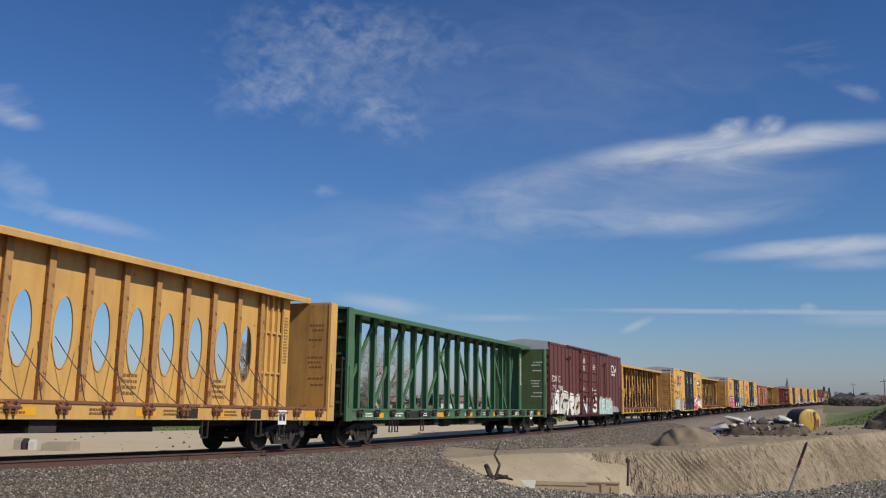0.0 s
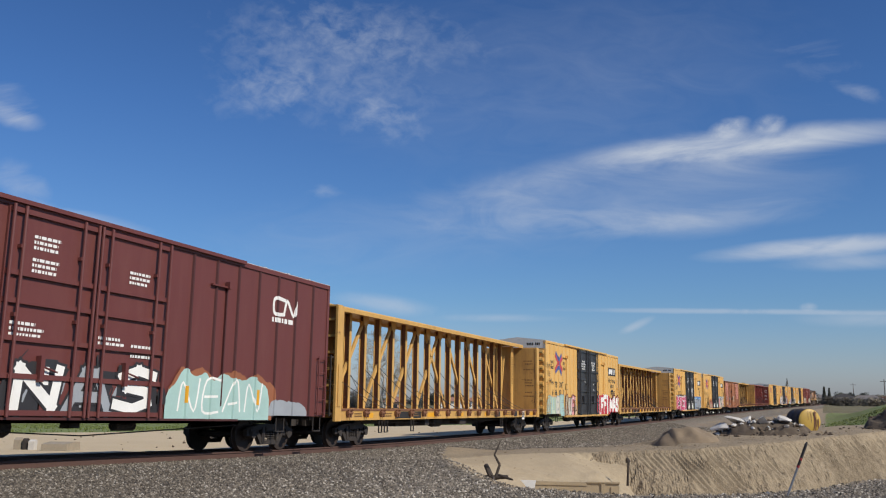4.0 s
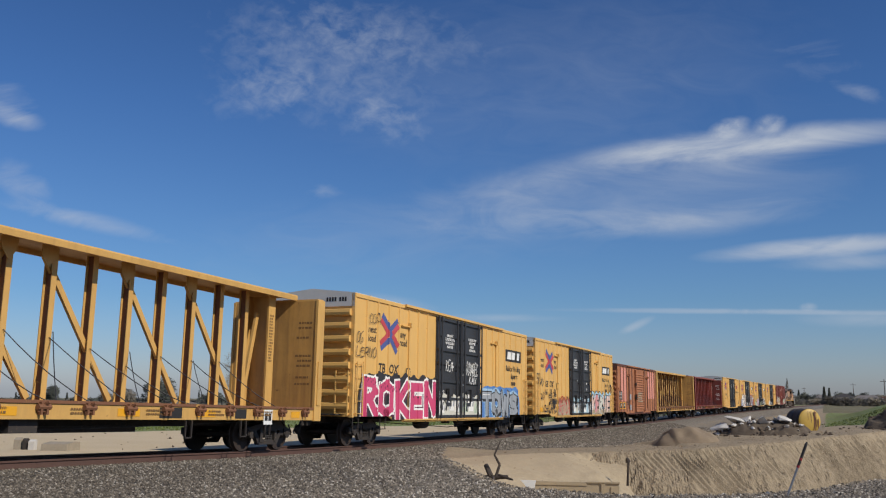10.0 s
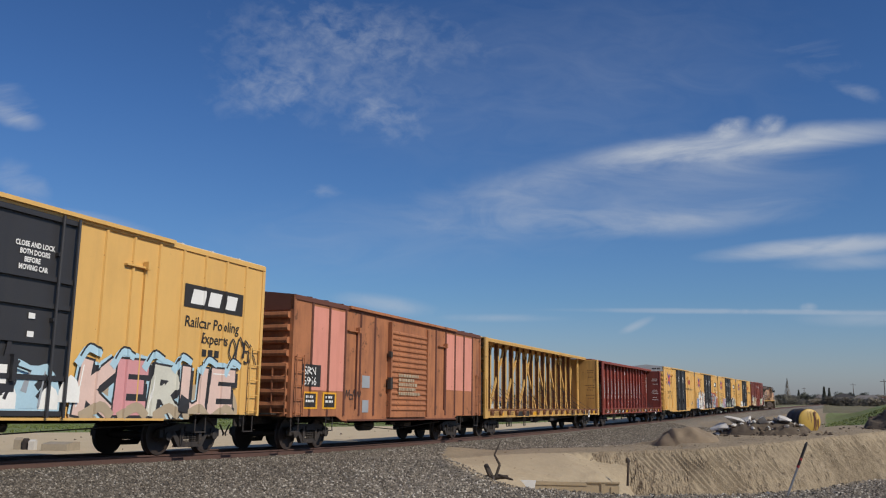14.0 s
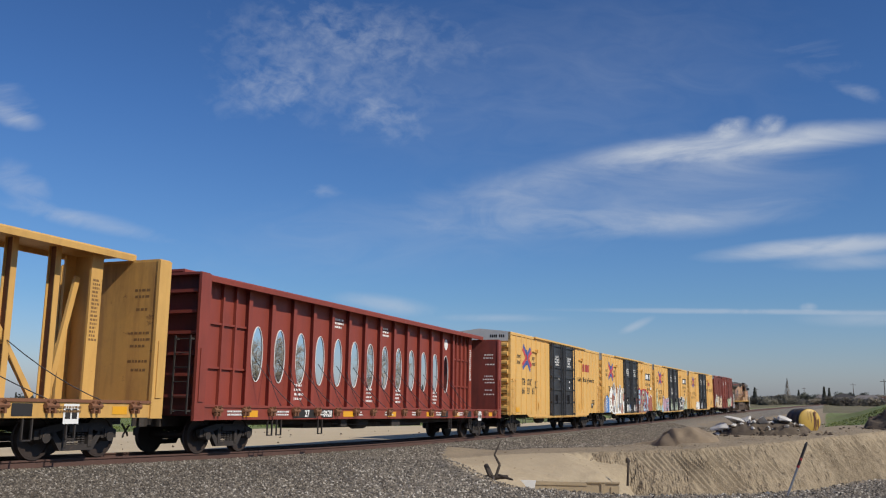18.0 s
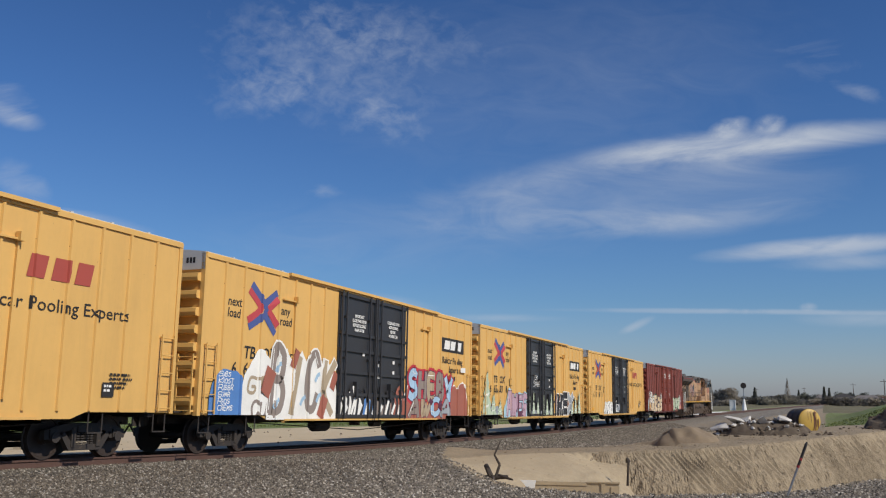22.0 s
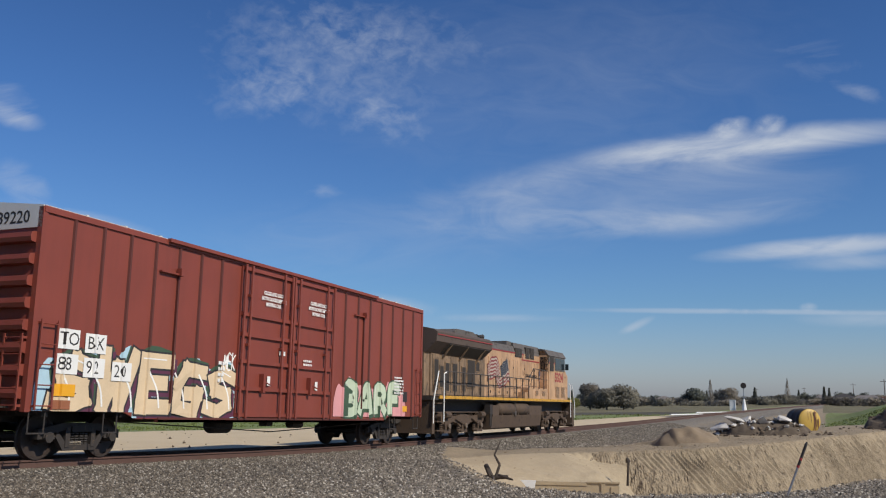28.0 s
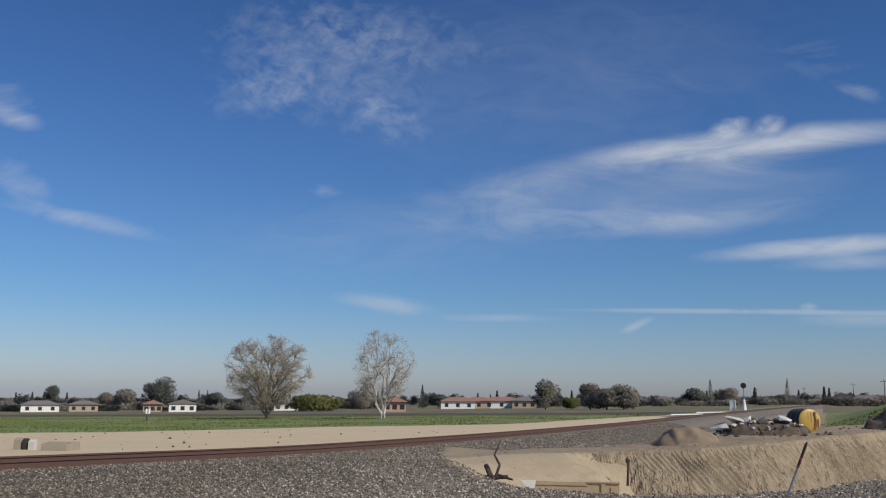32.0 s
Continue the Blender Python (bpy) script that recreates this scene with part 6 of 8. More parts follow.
def loco_truck_mesh():
    s = Shape()
    for y in (-1.12, 1.12):
        a, b = y - 0.09, y + 0.09
        s.prism(((-2.55, 0.95), (-2.45, 1.06), (-2.1, 1.1), (-1.75, 0.98), (-0.9, 0.95), (-0.3, 1.02), (0.3, 1.02), (0.9, 0.95), (1.75, 0.98), (2.1, 1.1), (2.45, 1.06), (2.55, 0.95), (2.5, 0.7), (2.2, 0.62),
                 (1.55, 0.66), (1.2, 0.72), (0.75, 0.66), (0.4, 0.5), (-0.4, 0.5), (-0.75, 0.66), (-1.2, 0.72), (-1.55, 0.66), (-2.2, 0.62), (-2.5, 0.7)), "y", a, b)
        for x in (-1.9, 0.0, 1.9):
            s.prism(((x - 0.28, 0.72), (x + 0.28, 0.72), (x + 0.24, 0.42), (x + 0.36, 0.34), (x + 0.36, 0.26), (x - 0.36, 0.26), (x - 0.36, 0.34), (x - 0.24, 0.42)), "y", a - 0.04, b + 0.04)
            s.tube((x, y - 0.2, 0.54), (x, y + 0.2, 0.54), 0.12, 12)
            for dx in (-0.46, 0.46):
                for i in range(4):
                    z = 0.36 + i * 0.08
                    s.tube((x + dx, y, z), (x + dx, y, z + 0.05), 0.09, 8)
        for x in (-2.1, 2.0):
            s.tube((x - 0.28, y - 0.16, 1.0), (x + 0.28, y - 0.16, 1.0), 0.14, 10)
        s.tube((-2.2, y - 0.12, 1.12), (2.2, y - 0.12, 1.1), 0.03, 6)
        s.tube((-1.0, y - 0.14, 0.82), (-0.1, y - 0.14, 0.6), 0.03, 6).tube((0.9, y - 0.14, 0.84), (1.7, y - 0.14, 0.6), 0.03, 6)
    s.box(-2.5, 2.5, -0.66, 0.66, 0.3, 1.12)
    for x in (-0.95, 0.95):
        s.box(x - 0.15, x + 0.15, -1.1, 1.1, 0.6, 0.9)
    return s


LOCO_TRUCK = loco_truck_mesh().data("truck", LOCO_DARK)
LOCO_WHEEL = wheelset_mesh(0.53).data("wheelset", WHEEL)
loco_wheels = {-1.9: [], 0.0: [], 1.9: []}


def locomotive():
    car = thing("locomotive", "weathered yellow and grey diesel locomotive with a painted flag", "locomotive")
    hw, body_top, deck = 1.0, 4.42, 1.78
    # black iron colour on the frame paints in the shade under the deck
    part("frame", Shape().box(-0.6, 20.4, -0.9, 0.9, 1.1, 1.6).box(-0.9, 20.65, -1.45, 1.45, 1.6, deck - 0.03), IRON, car)
    part("deck", Shape().box(-0.9, 20.7, -1.5, 1.5, deck - 0.03, deck), LOCO_DARK, car)
    for y in (-1.52, 1.46):
        part("sill_stripe", Shape().box(-0.2, 20.3, y, y + 0.06, 1.655, deck), SILL_YELLOW, car)
    # long hood
    part("long_hood", Shape().prism(((-hw, deck), (hw, deck), (hw, 4.1), (hw - 0.12, body_top), (0.5, body_top + 0.06), (-0.5, body_top + 0.06), (-hw + 0.12, body_top), (-hw, 4.1)), "x", 6.4, 15.5), LOCO_TAN, car)
    part("radiator_section", Shape().prism(((-hw, deck), (hw, deck), (hw, 4.3), (-hw, 4.3)), "x", 0.0, 6.4), LOCO_GRIME, car, "grimy brown hood section under the radiators")
    part("hood_roof", Shape().prism(((-hw - 0.012, 4.12), (-hw + 0.1, body_top + 0.012), (-0.5, body_top + 0.075), (0.5, body_top + 0.075), (hw - 0.1, body_top + 0.012), (hw + 0.012, 4.12), (hw - 0.05, 4.12), (0, 4.3), (-hw + 0.05, 4.12)), "x", 6.0, 15.5), LOCO_GREY, car)
    part("roof_box", Shape().prism(((-0.97, 4.3), (0.97, 4.3), (0.9, 4.62), (-0.9, 4.62)), "x", 10.9, 15.4), LOCO_GREY, car)
    part("red_stripe", Shape().box(6.45, 12.05, -hw - 0.016, -hw - 0.002, 4.055, 4.11).box(12.1, 15.5, -hw - 0.016, -hw - 0.002, 3.76, 3.82).box(12.05, 12.4, -hw - 0.016, -hw - 0.002, 4.055, 4.11)         .bar((12.38, -hw - 0.01, 4.08), (12.12, -hw - 0.01, 3.79), 0.05, 0.012), LOCO_RED, car)
    for x0, x1, z0, z1 in ((10.95, 12.04, 3.9, 4.35), (12.73, 13.41, 3.9, 4.48), (13.55, 14.24, 3.9, 4.48)):
        v = part("vent", Shape().box(x0, x1, -hw - 0.03, -hw + 0.08, z0, z1), GRILLE, car)
        for i in range(6):
            x = x0 + 0.06 + (x1 - x0 - 0.12) * i / 5
            part("slat", Shape().box(x - 0.012, x + 0.012, -hw - 0.045, -hw - 0.03, z0 + 0.03, z1 - 0.03), LOCO_GREY, v)
    # radiator end with overhanging wings
    wing = ((-1.02, 3.5), (-1.48, 3.93), (-1.52, 4.3), (-1.35, 4.42), (-0.4, 4.6), (0.4, 4.6), (1.35, 4.42), (1.52, 4.3), (1.48, 3.93), (1.02, 3.5))
    part("radiator_wing", Shape().prism(wing, "x", -0.55, 6.05), WING_BROWN, car)
    part("wing_stripe", Shape().box(-0.5, 6.0, -1.532, -1.516, 4.18, 4.22), LOCO_RED, car)
    part("rear_hood", Shape().box(-0.55, 0.0, -0.95, 0.95, deck, 3.7), LOCO_GRIME, car)
    part("radiator_screen", Shape().prism(((-1.03, 3.52), (-1.46, 3.9), (-1.47, 3.88), (-1.05, 3.49)), "x", 0.9, 5.8), GRILLE, car)
    for x in (1.2, 3.1, 5.2):
        part("wing_brace", Shape().bar((x, -1.02, 3.3), (x, -1.45, 3.9), 0.06, 0.06, (1, 0, 0)), LOCO_GRIME, car)
    part("exhaust_hatch", Shape().prism(((3.2, 4.55), (3.6, 4.75), (5.6, 4.75), (6.4, 4.55)), "y", -0.7, 0.7), LOCO_GREY, car)
    part("air_horn", Shape().tube((7.4, -0.3, 4.7), (8.0, -0.3, 4.72), 0.05, 8, 0.11).tube((7.4, 0.0, 4.72), (8.0, 0.0, 4.74), 0.05, 8, 0.11).tube((8.2, -0.2, 4.5), (8.2, -0.2, 4.72), 0.1, 8), IRON, car)
    part("bell_box", Shape().box(10.2, 10.9, -0.8, 0.8, 4.46, 4.66), LOCO_GREY, car)
    # hood doors with latches, and louvred radiator doors
    for x0, x1, z0, z1 in ((0.35, 0.75, 2.0, 3.25), (0.95, 1.3, 2.15, 3.0), (1.55, 1.95, 2.0, 3.15), (2.35, 2.85, 1.98, 3.15), (3.45, 3.85, 2.0, 3.05), (4.1, 5.0, 2.2, 3.4), (5.2, 5.6, 2.95, 3.35)):
        d = part("louvre_door", Shape().box(x0 - 0.05, x1 + 0.05, -hw - 0.03, -hw, z0 - 0.05, z1 + 0.05), LOCO_GRIME, car)
        part("louvre", Shape().box(x0, x1, -hw - 0.04, -hw - 0.03, z0, z1), GRILLE, d)
    for i in range(13):
        x = 6.9 + i * 0.62
        part("hood_door", Shape().box(x + 0.022, x + 0.598, -hw - 0.03, -hw, 1.9, 3.7), LOCO_TAN, car)
    for i in range(6):
        for z in (2.0, 2.7):
            part("door_latch", Shape().box(7.1 + i * 1.24, 7.17 + i * 1.24, -hw - 0.05, -hw - 0.02, z, z + 0.12), IRON, car)
    for i in range(12):
        x = 7.0 + i * 0.62
        part("hinge", Shape().box(x + 0.48, x + 0.53, -hw - 0.05, -hw - 0.03, 2.25 + 0.5 * (i % 3), 2.36 + 0.5 * (i % 3)), IRON, car)
    for x in (0.2, 2.15, 3.15, 5.75):
        part("door_seam", Shape().box(x, x + 0.03, -hw - 0.012, -hw, 1.9, 3.45), GRILLE, car)
    # cab and nose
    part("cab", Shape().prism(((-1.5, deck), (1.5, deck), (1.5, 4.2), (1.28, 4.5), (0.4, 4.6), (-0.4, 4.6), (-1.28, 4.5), (-1.5, 4.2)), "x", 15.5, 18.85), LOCO_TAN, car)
    part("cab_roof", Shape().prism(((-1.56, 4.18), (-1.32, 4.52), (-0.4, 4.64), (0.4, 4.64), (1.32, 4.52), (1.56, 4.18), (1.5, 4.18), (1.26, 4.46), (-1.26, 4.46), (-1.5, 4.18)), "x", 15.3, 19.05), LOCO_GREY, car)
    part("cab_upper", Shape().box(15.48, 16.0, -1.515, -1.0, 3.75, 4.1).box(16.0, 18.85, -1.512, -1.49, 3.84, 4.2).box(15.5, 16.0, -1.512, -1.49, 4.1, 4.2), LOCO_GREY, car)
    part("red_stripe", Shape().box(15.52, 18.8, -1.522, -1.514, 3.76, 3.82), LOCO_RED, car)
    part("nose", Shape().prism(((18.85, deck - 0.1), (20.2, deck - 0.1), (20.25, 3.15), (19.1, 3.86), (18.85, 3.86)), "y", -1.3, 1.3), LOCO_TAN, car)
    part("windscreen", Shape().prism(((18.85, 3.86), (19.17, 3.86), (18.97, 4.45), (18.85, 4.45)), "y", -1.25, 1.25), GLASS, car)
    w = part("side_window", Shape().box(16.68, 18.76, -1.53, -1.5, 3.4, 4.16), LOCO_GREY, car)
    part("pane", Shape().box(16.76, 17.66, -1.54, -1.53, 3.46, 4.1), GLASS, w)
    part("pane", Shape().box(17.76, 18.68, -1.54, -1.53, 3.46, 4.1), GLASS, w)
    # flat dark plate: the shade inside the cab opening, put in as colour
    part("rear_door_window", Shape().box(15.68, 16.42, -1.528, -1.5, 3.35, 4.12), GRILLE, car, "dark plate painted as a shaded cab opening")
    part("mirror", Shape().box(18.78, 18.83, -1.75, -1.55, 3.5, 3.85), GLASS, car)
    part("rear_window", Shape().box(15.3, 15.48, -1.45, -1.06, 3.3, 4.1), GLASS, car)
    part("cab_step_wall", Shape().box(15.3, 15.5, -1.45, -1.0, deck, 4.2), LOCO_TAN, car)
    part("battery_box", Shape().box(11.9, 15.4, -1.46, -1.02, deck, 2.35).box(11.4, 11.9, -1.4, -1.02, deck, 2.1), LOCO_TAN, car)
    for x in (13.0, 14.3, 16.8, 18.0):
        z0, z1 = (1.95, 2.2) if x < 15 else (1.9, 2.5)
        wdt = 0.5 if x < 15 else 0.75
        y = -1.46 if x < 15 else -1.5
        lv = part("louvre_panel", Shape().box(x, x + wdt, y - 0.02, y, z0, z1), LOCO_TAN, car)
        n = round((z1 - z0) / 0.05)
        for i in range(n):
            part("slat", Shape().box(x + 0.03, x + wdt - 0.03, y - 0.035, y - 0.02, z0 + 0.02 + i * 0.05, z0 + 0.045 + i * 0.05), LOCO_GRIME, lv)
    # under the deck
    part("fuel_tank", Shape().prism(((-1.45, 0.95), (-1.35, 0.38), (-1.1, 0.3), (1.1, 0.3), (1.35, 0.38), (1.45, 0.95), (1.1, 1.5), (-0.9, 1.5), (-0.95, 0.98)), "x", 6.3, 14.2), LOCO_DARK, car)
    for x0, x1 in ((6.3, 7.2), (12.0, 14.2)):
        part("tank_head", Shape().box(x0, x1, -1.45, -0.9, 0.95, 1.42), LOCO_DARK, car)
    for x in (7.3, 9.75):
        part("air_reservoir", Shape().lathe([(x + q, r) for q, r in ((0, 0.1), (0.05, 0.22), (0.14, 0.29), (2.1, 0.29), (2.2, 0.22), (2.25, 0.1))], 20, "x"), LOCO_DARK, car, "brown cylindrical air tank", True, (0, -1.25, 1.24))
        for dx in (0.35, 1.9):
            part("tank_bracket", Shape().box(x + dx, x + dx + 0.1, -1.45, -1.0, 0.93, 1.06), LOCO_DARK, car)
    part("drain_valve", Shape().box(9.45, 9.7, -1.5, -1.3, 0.92, 1.15).tube((9.6, -1.45, 0.95), (9.65, -1.45, 1.55), 0.03, 6), RAIL_GREY, car)
    part("brake_valve", Shape().box(5.85, 6.2, -1.48, -1.2, 1.0, 1.45).tube((5.9, -1.45, 0.5), (5.95, -1.45, 1.0), 0.035, 6).tube((6.1, -1.45, 0.45), (6.1, -1.45, 1.0), 0.03, 6), IRON, car)
    for x in (3.2, 17.75):
        tr = part("truck", LOCO_TRUCK, None, car, "grimy brown three-axle truck", at=(x, 0, 0))
        for dx in loco_wheels:
            loco_wheels[dx].append(part("wheelset", LOCO_WHEEL, None, tr, at=(dx, 0, 0.53)))
        for dx in (-1.9, 0.0, 1.9):
            part("bearing_cap", Shape().lathe(((-0.03, 0.1), (-0.02, 0.115), (0.02, 0.115)), 14, "y"), STEEL_CAP, tr, at=(dx, -1.34, 0.54))
    # steps, pilots and white grab rails at both ends
    for x, sgn in ((-0.55, -1), (20.7, 1)):
        part("pilot", Shape().box(min(x, x + sgn * 0.25), max(x, x + sgn * 0.25), -1.45, 1.45, 0.3, 1.6), LOCO_DARK, car)
        for i in range(4):
            z = 0.38 + i * 0.36
            part("step", Shape().box(min(x - sgn * 0.1, x - sgn * 0.62), max(x - sgn * 0.1, x - sgn * 0.62), -1.52, -1.15, z, z + 0.04), LOCO_DARK, car)
        part("grab_rail", Shape().tube((x + sgn * 0.3, -1.52, 0.7), (x + sgn * 0.28, -1.52, 1.6), 0.026, 6).tube((x + sgn * 0.28, -1.52, 1.6), (x - sgn * 0.25, -1.5, 2.75), 0.026, 6), WHITE, car)
        part("grab_rail", Shape().tube((x - sgn * 0.72, -1.54, 0.75), (x - sgn * 0.72, -1.54, 2.65), 0.026, 6).tube((x - sgn * 0.72, -1.54, 2.65), (x - sgn * 1.0, -1.52, 2.72), 0.026, 6), WHITE, car)
        part("coupler", COUPLER, None, car, at=pose(x + sgn * 0.5, 0, 0, 0, 0, 0 if sgn > 0 else 180))
    part("plow", Shape().prism(((20.95, 0.2), (21.35, 0.25), (21.15, 1.0), (20.95, 1.05)), "y", -1.4, 1.4), LOCO_DARK, car)
    # handrail
    z = 2.76
    rail = Shape().tube((0.2, -1.5, z), (11.7, -1.5, z), 0.024, 6).tube((11.7, -1.5, z), (12.6, -1.5, 3.35), 0.024, 6).tube((12.6, -1.5, 3.35), (15.3, -1.5, 3.3), 0.024, 6).tube((0.2, -1.5, 2.25), (11.7, -1.5, 2.25), 0.016, 6).tube((11.7, -1.5, 2.25), (12.5, -1.48, 2.85), 0.016, 6).tube((12.5, -1.48, 2.85), (15.3, -1.48, 2.82), 0.016, 6)
    part("handrail", rail, RAIL_GREY, car)
    for i in range(12):
        x = 0.4 + i * 1.03
        part("stanchion", Shape().box(x - 0.025, x + 0.025, -1.52, -1.48, 1.65, z), RAIL_GREY, car)
    for x in (12.65, 13.6, 14.5):
        part("stanchion", Shape().box(x - 0.025, x + 0.025, -1.52, -1.48, 2.3, 3.34), RAIL_GREY, car)
    # painted flag, words, sign and number
    hood = Side(car, -hw - 0.032)

    def wave(u, v):
        """A place on the flag: u along it from the hoist, v from its foot, both 0 to 1."""
        x = 10.05 - 0.45 * v - u * (3.3 - 0.4 * v)
        return (x, 2.3 + 0.28 * u + 1.25 * v * (1 - 0.08 * u) + 0.2 * math.sin(u * 9.5 + 0.6 + v) + 0.07 * math.sin(u * 21 + v * 3) - 0.1 * u * v)

    reds, whites, n = [], [], 24
    for i in range(13):
        for j in range(n):
            if i >= 6 and j < n * 0.38:
                continue
            quad = [wave(j / n, i / 13), wave((j + 1) / n, i / 13), wave((j + 1) / n, (i + 1) / 13), wave(j / n, (i + 1) / 13)]
            (reds if i % 2 == 0 else whites).append(quad)
    flag_red, flag_white, flag_blue = surface("flag_red", (0.2, 0.04, 0.04), 0.7, vary=0.4, second=(0.3, 0.16, 0.11), amount=0.45), surface("flag_white", (0.4, 0.33, 0.27), 0.7, vary=0.4, second=(0.3, 0.2, 0.13), amount=0.4), surface("flag_blue", (0.035, 0.042, 0.055), 0.7, vary=0.4, second=(0.16, 0.12, 0.09), amount=0.35)
    hood.lay("flag", reds, flag_red, "faded painted flag")
    hood.lay("flag", whites, flag_white)
    hood.lay("flag", [[wave(j / n, 6 / 13), wave((j + 1) / n, 6 / 13), wave((j + 1) / n, 1.0), wave(j / n, 1.0)] for j in range(round(n * 0.38))], flag_blue)
    stars = []
    for i in range(5):
        for j in range(6):
            c = wave(0.03 + 0.06 * j, 0.51 + 0.1 * i)
            stars.append([(c[0] + 0.026 * math.cos(a * math.pi / 2), c[1] + 0.026 * math.sin(a * math.pi / 2)) for a in range(4)])
    hood.lay("flag", stars, flag_white)
    hood.lay("flag_staff", ribbon([(9.56, 3.86), (10.25, 2.3)], 0.03), flag_white)
    hood.text("BUILDING AMERICA", 12.63, 2.92, 0.21, INK, fat=0.004, stretch=1.1)
    shield = [(15.13, 3.28), (15.3, 3.33), (15.4, 3.28), (15.5, 3.33), (15.68, 3.28), (15.72, 3.05), (15.08, 3.05)]
    hood.lay("sign", [shield], SIGN_BLUE)
    hood.lay("sign", [rect(15.1 + i * 0.09, 15.14 + i * 0.09, 2.7 + abs(i - 3) * 0.03, 3.04) for i in range(7)], SIGN_RED)
    hood.lay("sign", [rect(15.145 + i * 0.09, 15.185 + i * 0.09, 2.7 + abs(i - 3) * 0.03, 3.04) for i in range(6)], WHITE)
    cab_side = Side(car, -1.5)
    cab_side.text("5324", 16.7, 2.78, 0.72, LOCO_RED, "number", fat=0.025, stretch=1.2)
    cab_side.lay("notice", [rect(18.75, 18.83, 2.1, 2.35)], WHITE)
    nose_side = Side(car, -1.3)
    nose_side.lay("notice", [rect(19.2, 19.45, 2.0, 2.2), rect(19.25, 19.41, 2.26, 2.45)], WHITE)
    nose_side.bars(19.45, 3.05, 0.4, 1, 0.08, INK, 3)
    return car


place(locomotive(), 165.65, 21.1)


# ---- trees ----
BARK = surface("grey_brown_bark", (0.2, 0.165, 0.13), 0.9, vary=0.4, scale=1.5, bump=0.3)
TWIG = surface("pale_brown_twigs", (0.36, 0.3, 0.23), 0.9, vary=0.4, scale=0.6)
PALE_BARK = surface("pale_bark", (0.5, 0.45, 0.4), 0.9, vary=0.4, scale=1.5)


# distance haze is painted into this greyed, lightened foliage colour
WOODS = surface("hazed_foliage", (0.17, 0.165, 0.135), 0.9, vary=0.5, scale=0.15, second=(0.07, 0.08, 0.055), amount=0.5)


def leaf_material(name, dark, light, middle=1.5):
    m = bpy.data.materials.new(name)
    m.use_nodes = True
    k = Nodes(m.node_tree)
    rnd = k.add("ShaderNodeNewGeometry").outputs["Random Per Island"]
    big = k.noise(k.add("ShaderNodeTexCoord").outputs["Object"], 0.5, 3)
    c = k.mix(k.math("MULTIPLY", k.math("ADD", rnd, big), 0.5), dark, light)
    # leaves lean outwards, so that a crown takes the light as one mass
    geo = k.add("ShaderNodeNewGeometry")
    out = k.add("ShaderNodeVectorTransform", Vector=k.add("ShaderNodeVectorMath", i0=k.add("ShaderNodeTexCoord").outputs["Object"], i1=(0.0, 0.0, -middle)).outputs[0])
    lean = k.add("ShaderNodeVectorMath", i0=out.outputs[0], i1=geo.outputs["Normal"])
    p = k.add("ShaderNodeBsdfPrincipled", Base_Color=c, Roughness=0.8, Normal=k.add("ShaderNodeVectorMath", i0=lean.outputs[0]).outputs[0])
    p.inputs["Normal"].links[0].from_node.operation = "NORMALIZE"
    thin = k.add("ShaderNodeBsdfTranslucent", Color=c)
    both = k.add("ShaderNodeMixShader", Fac=0.45)
    k.tree.links.new(p.outputs[0], both.inputs[1])
    k.tree.links.new(thin.outputs[0], both.inputs[2])
    k.add("ShaderNodeOutputMaterial", Surface=both.outputs[0])
    return m


# dark, olive and dry are greyed and lightened: far haze painted into leaf colour
LEAVES = {"dark": leaf_material("hazed_dark_leaves", (0.11, 0.12, 0.1), (0.165, 0.175, 0.145)), "olive": leaf_material("hazed_olive_leaves", (0.2, 0.188, 0.15), (0.29, 0.272, 0.215)),
          "willow": leaf_material("yellow_green_leaves", (0.13, 0.135, 0.04), (0.24, 0.24, 0.08)), "dry": leaf_material("hazed_dry_brown_twig_leaves", (0.2, 0.18, 0.15), (0.32, 0.285, 0.235)),
          "weed": surface("weed_leaves", (0.16, 0.2, 0.05), 0.9, vary=0.4, scale=0.5)}


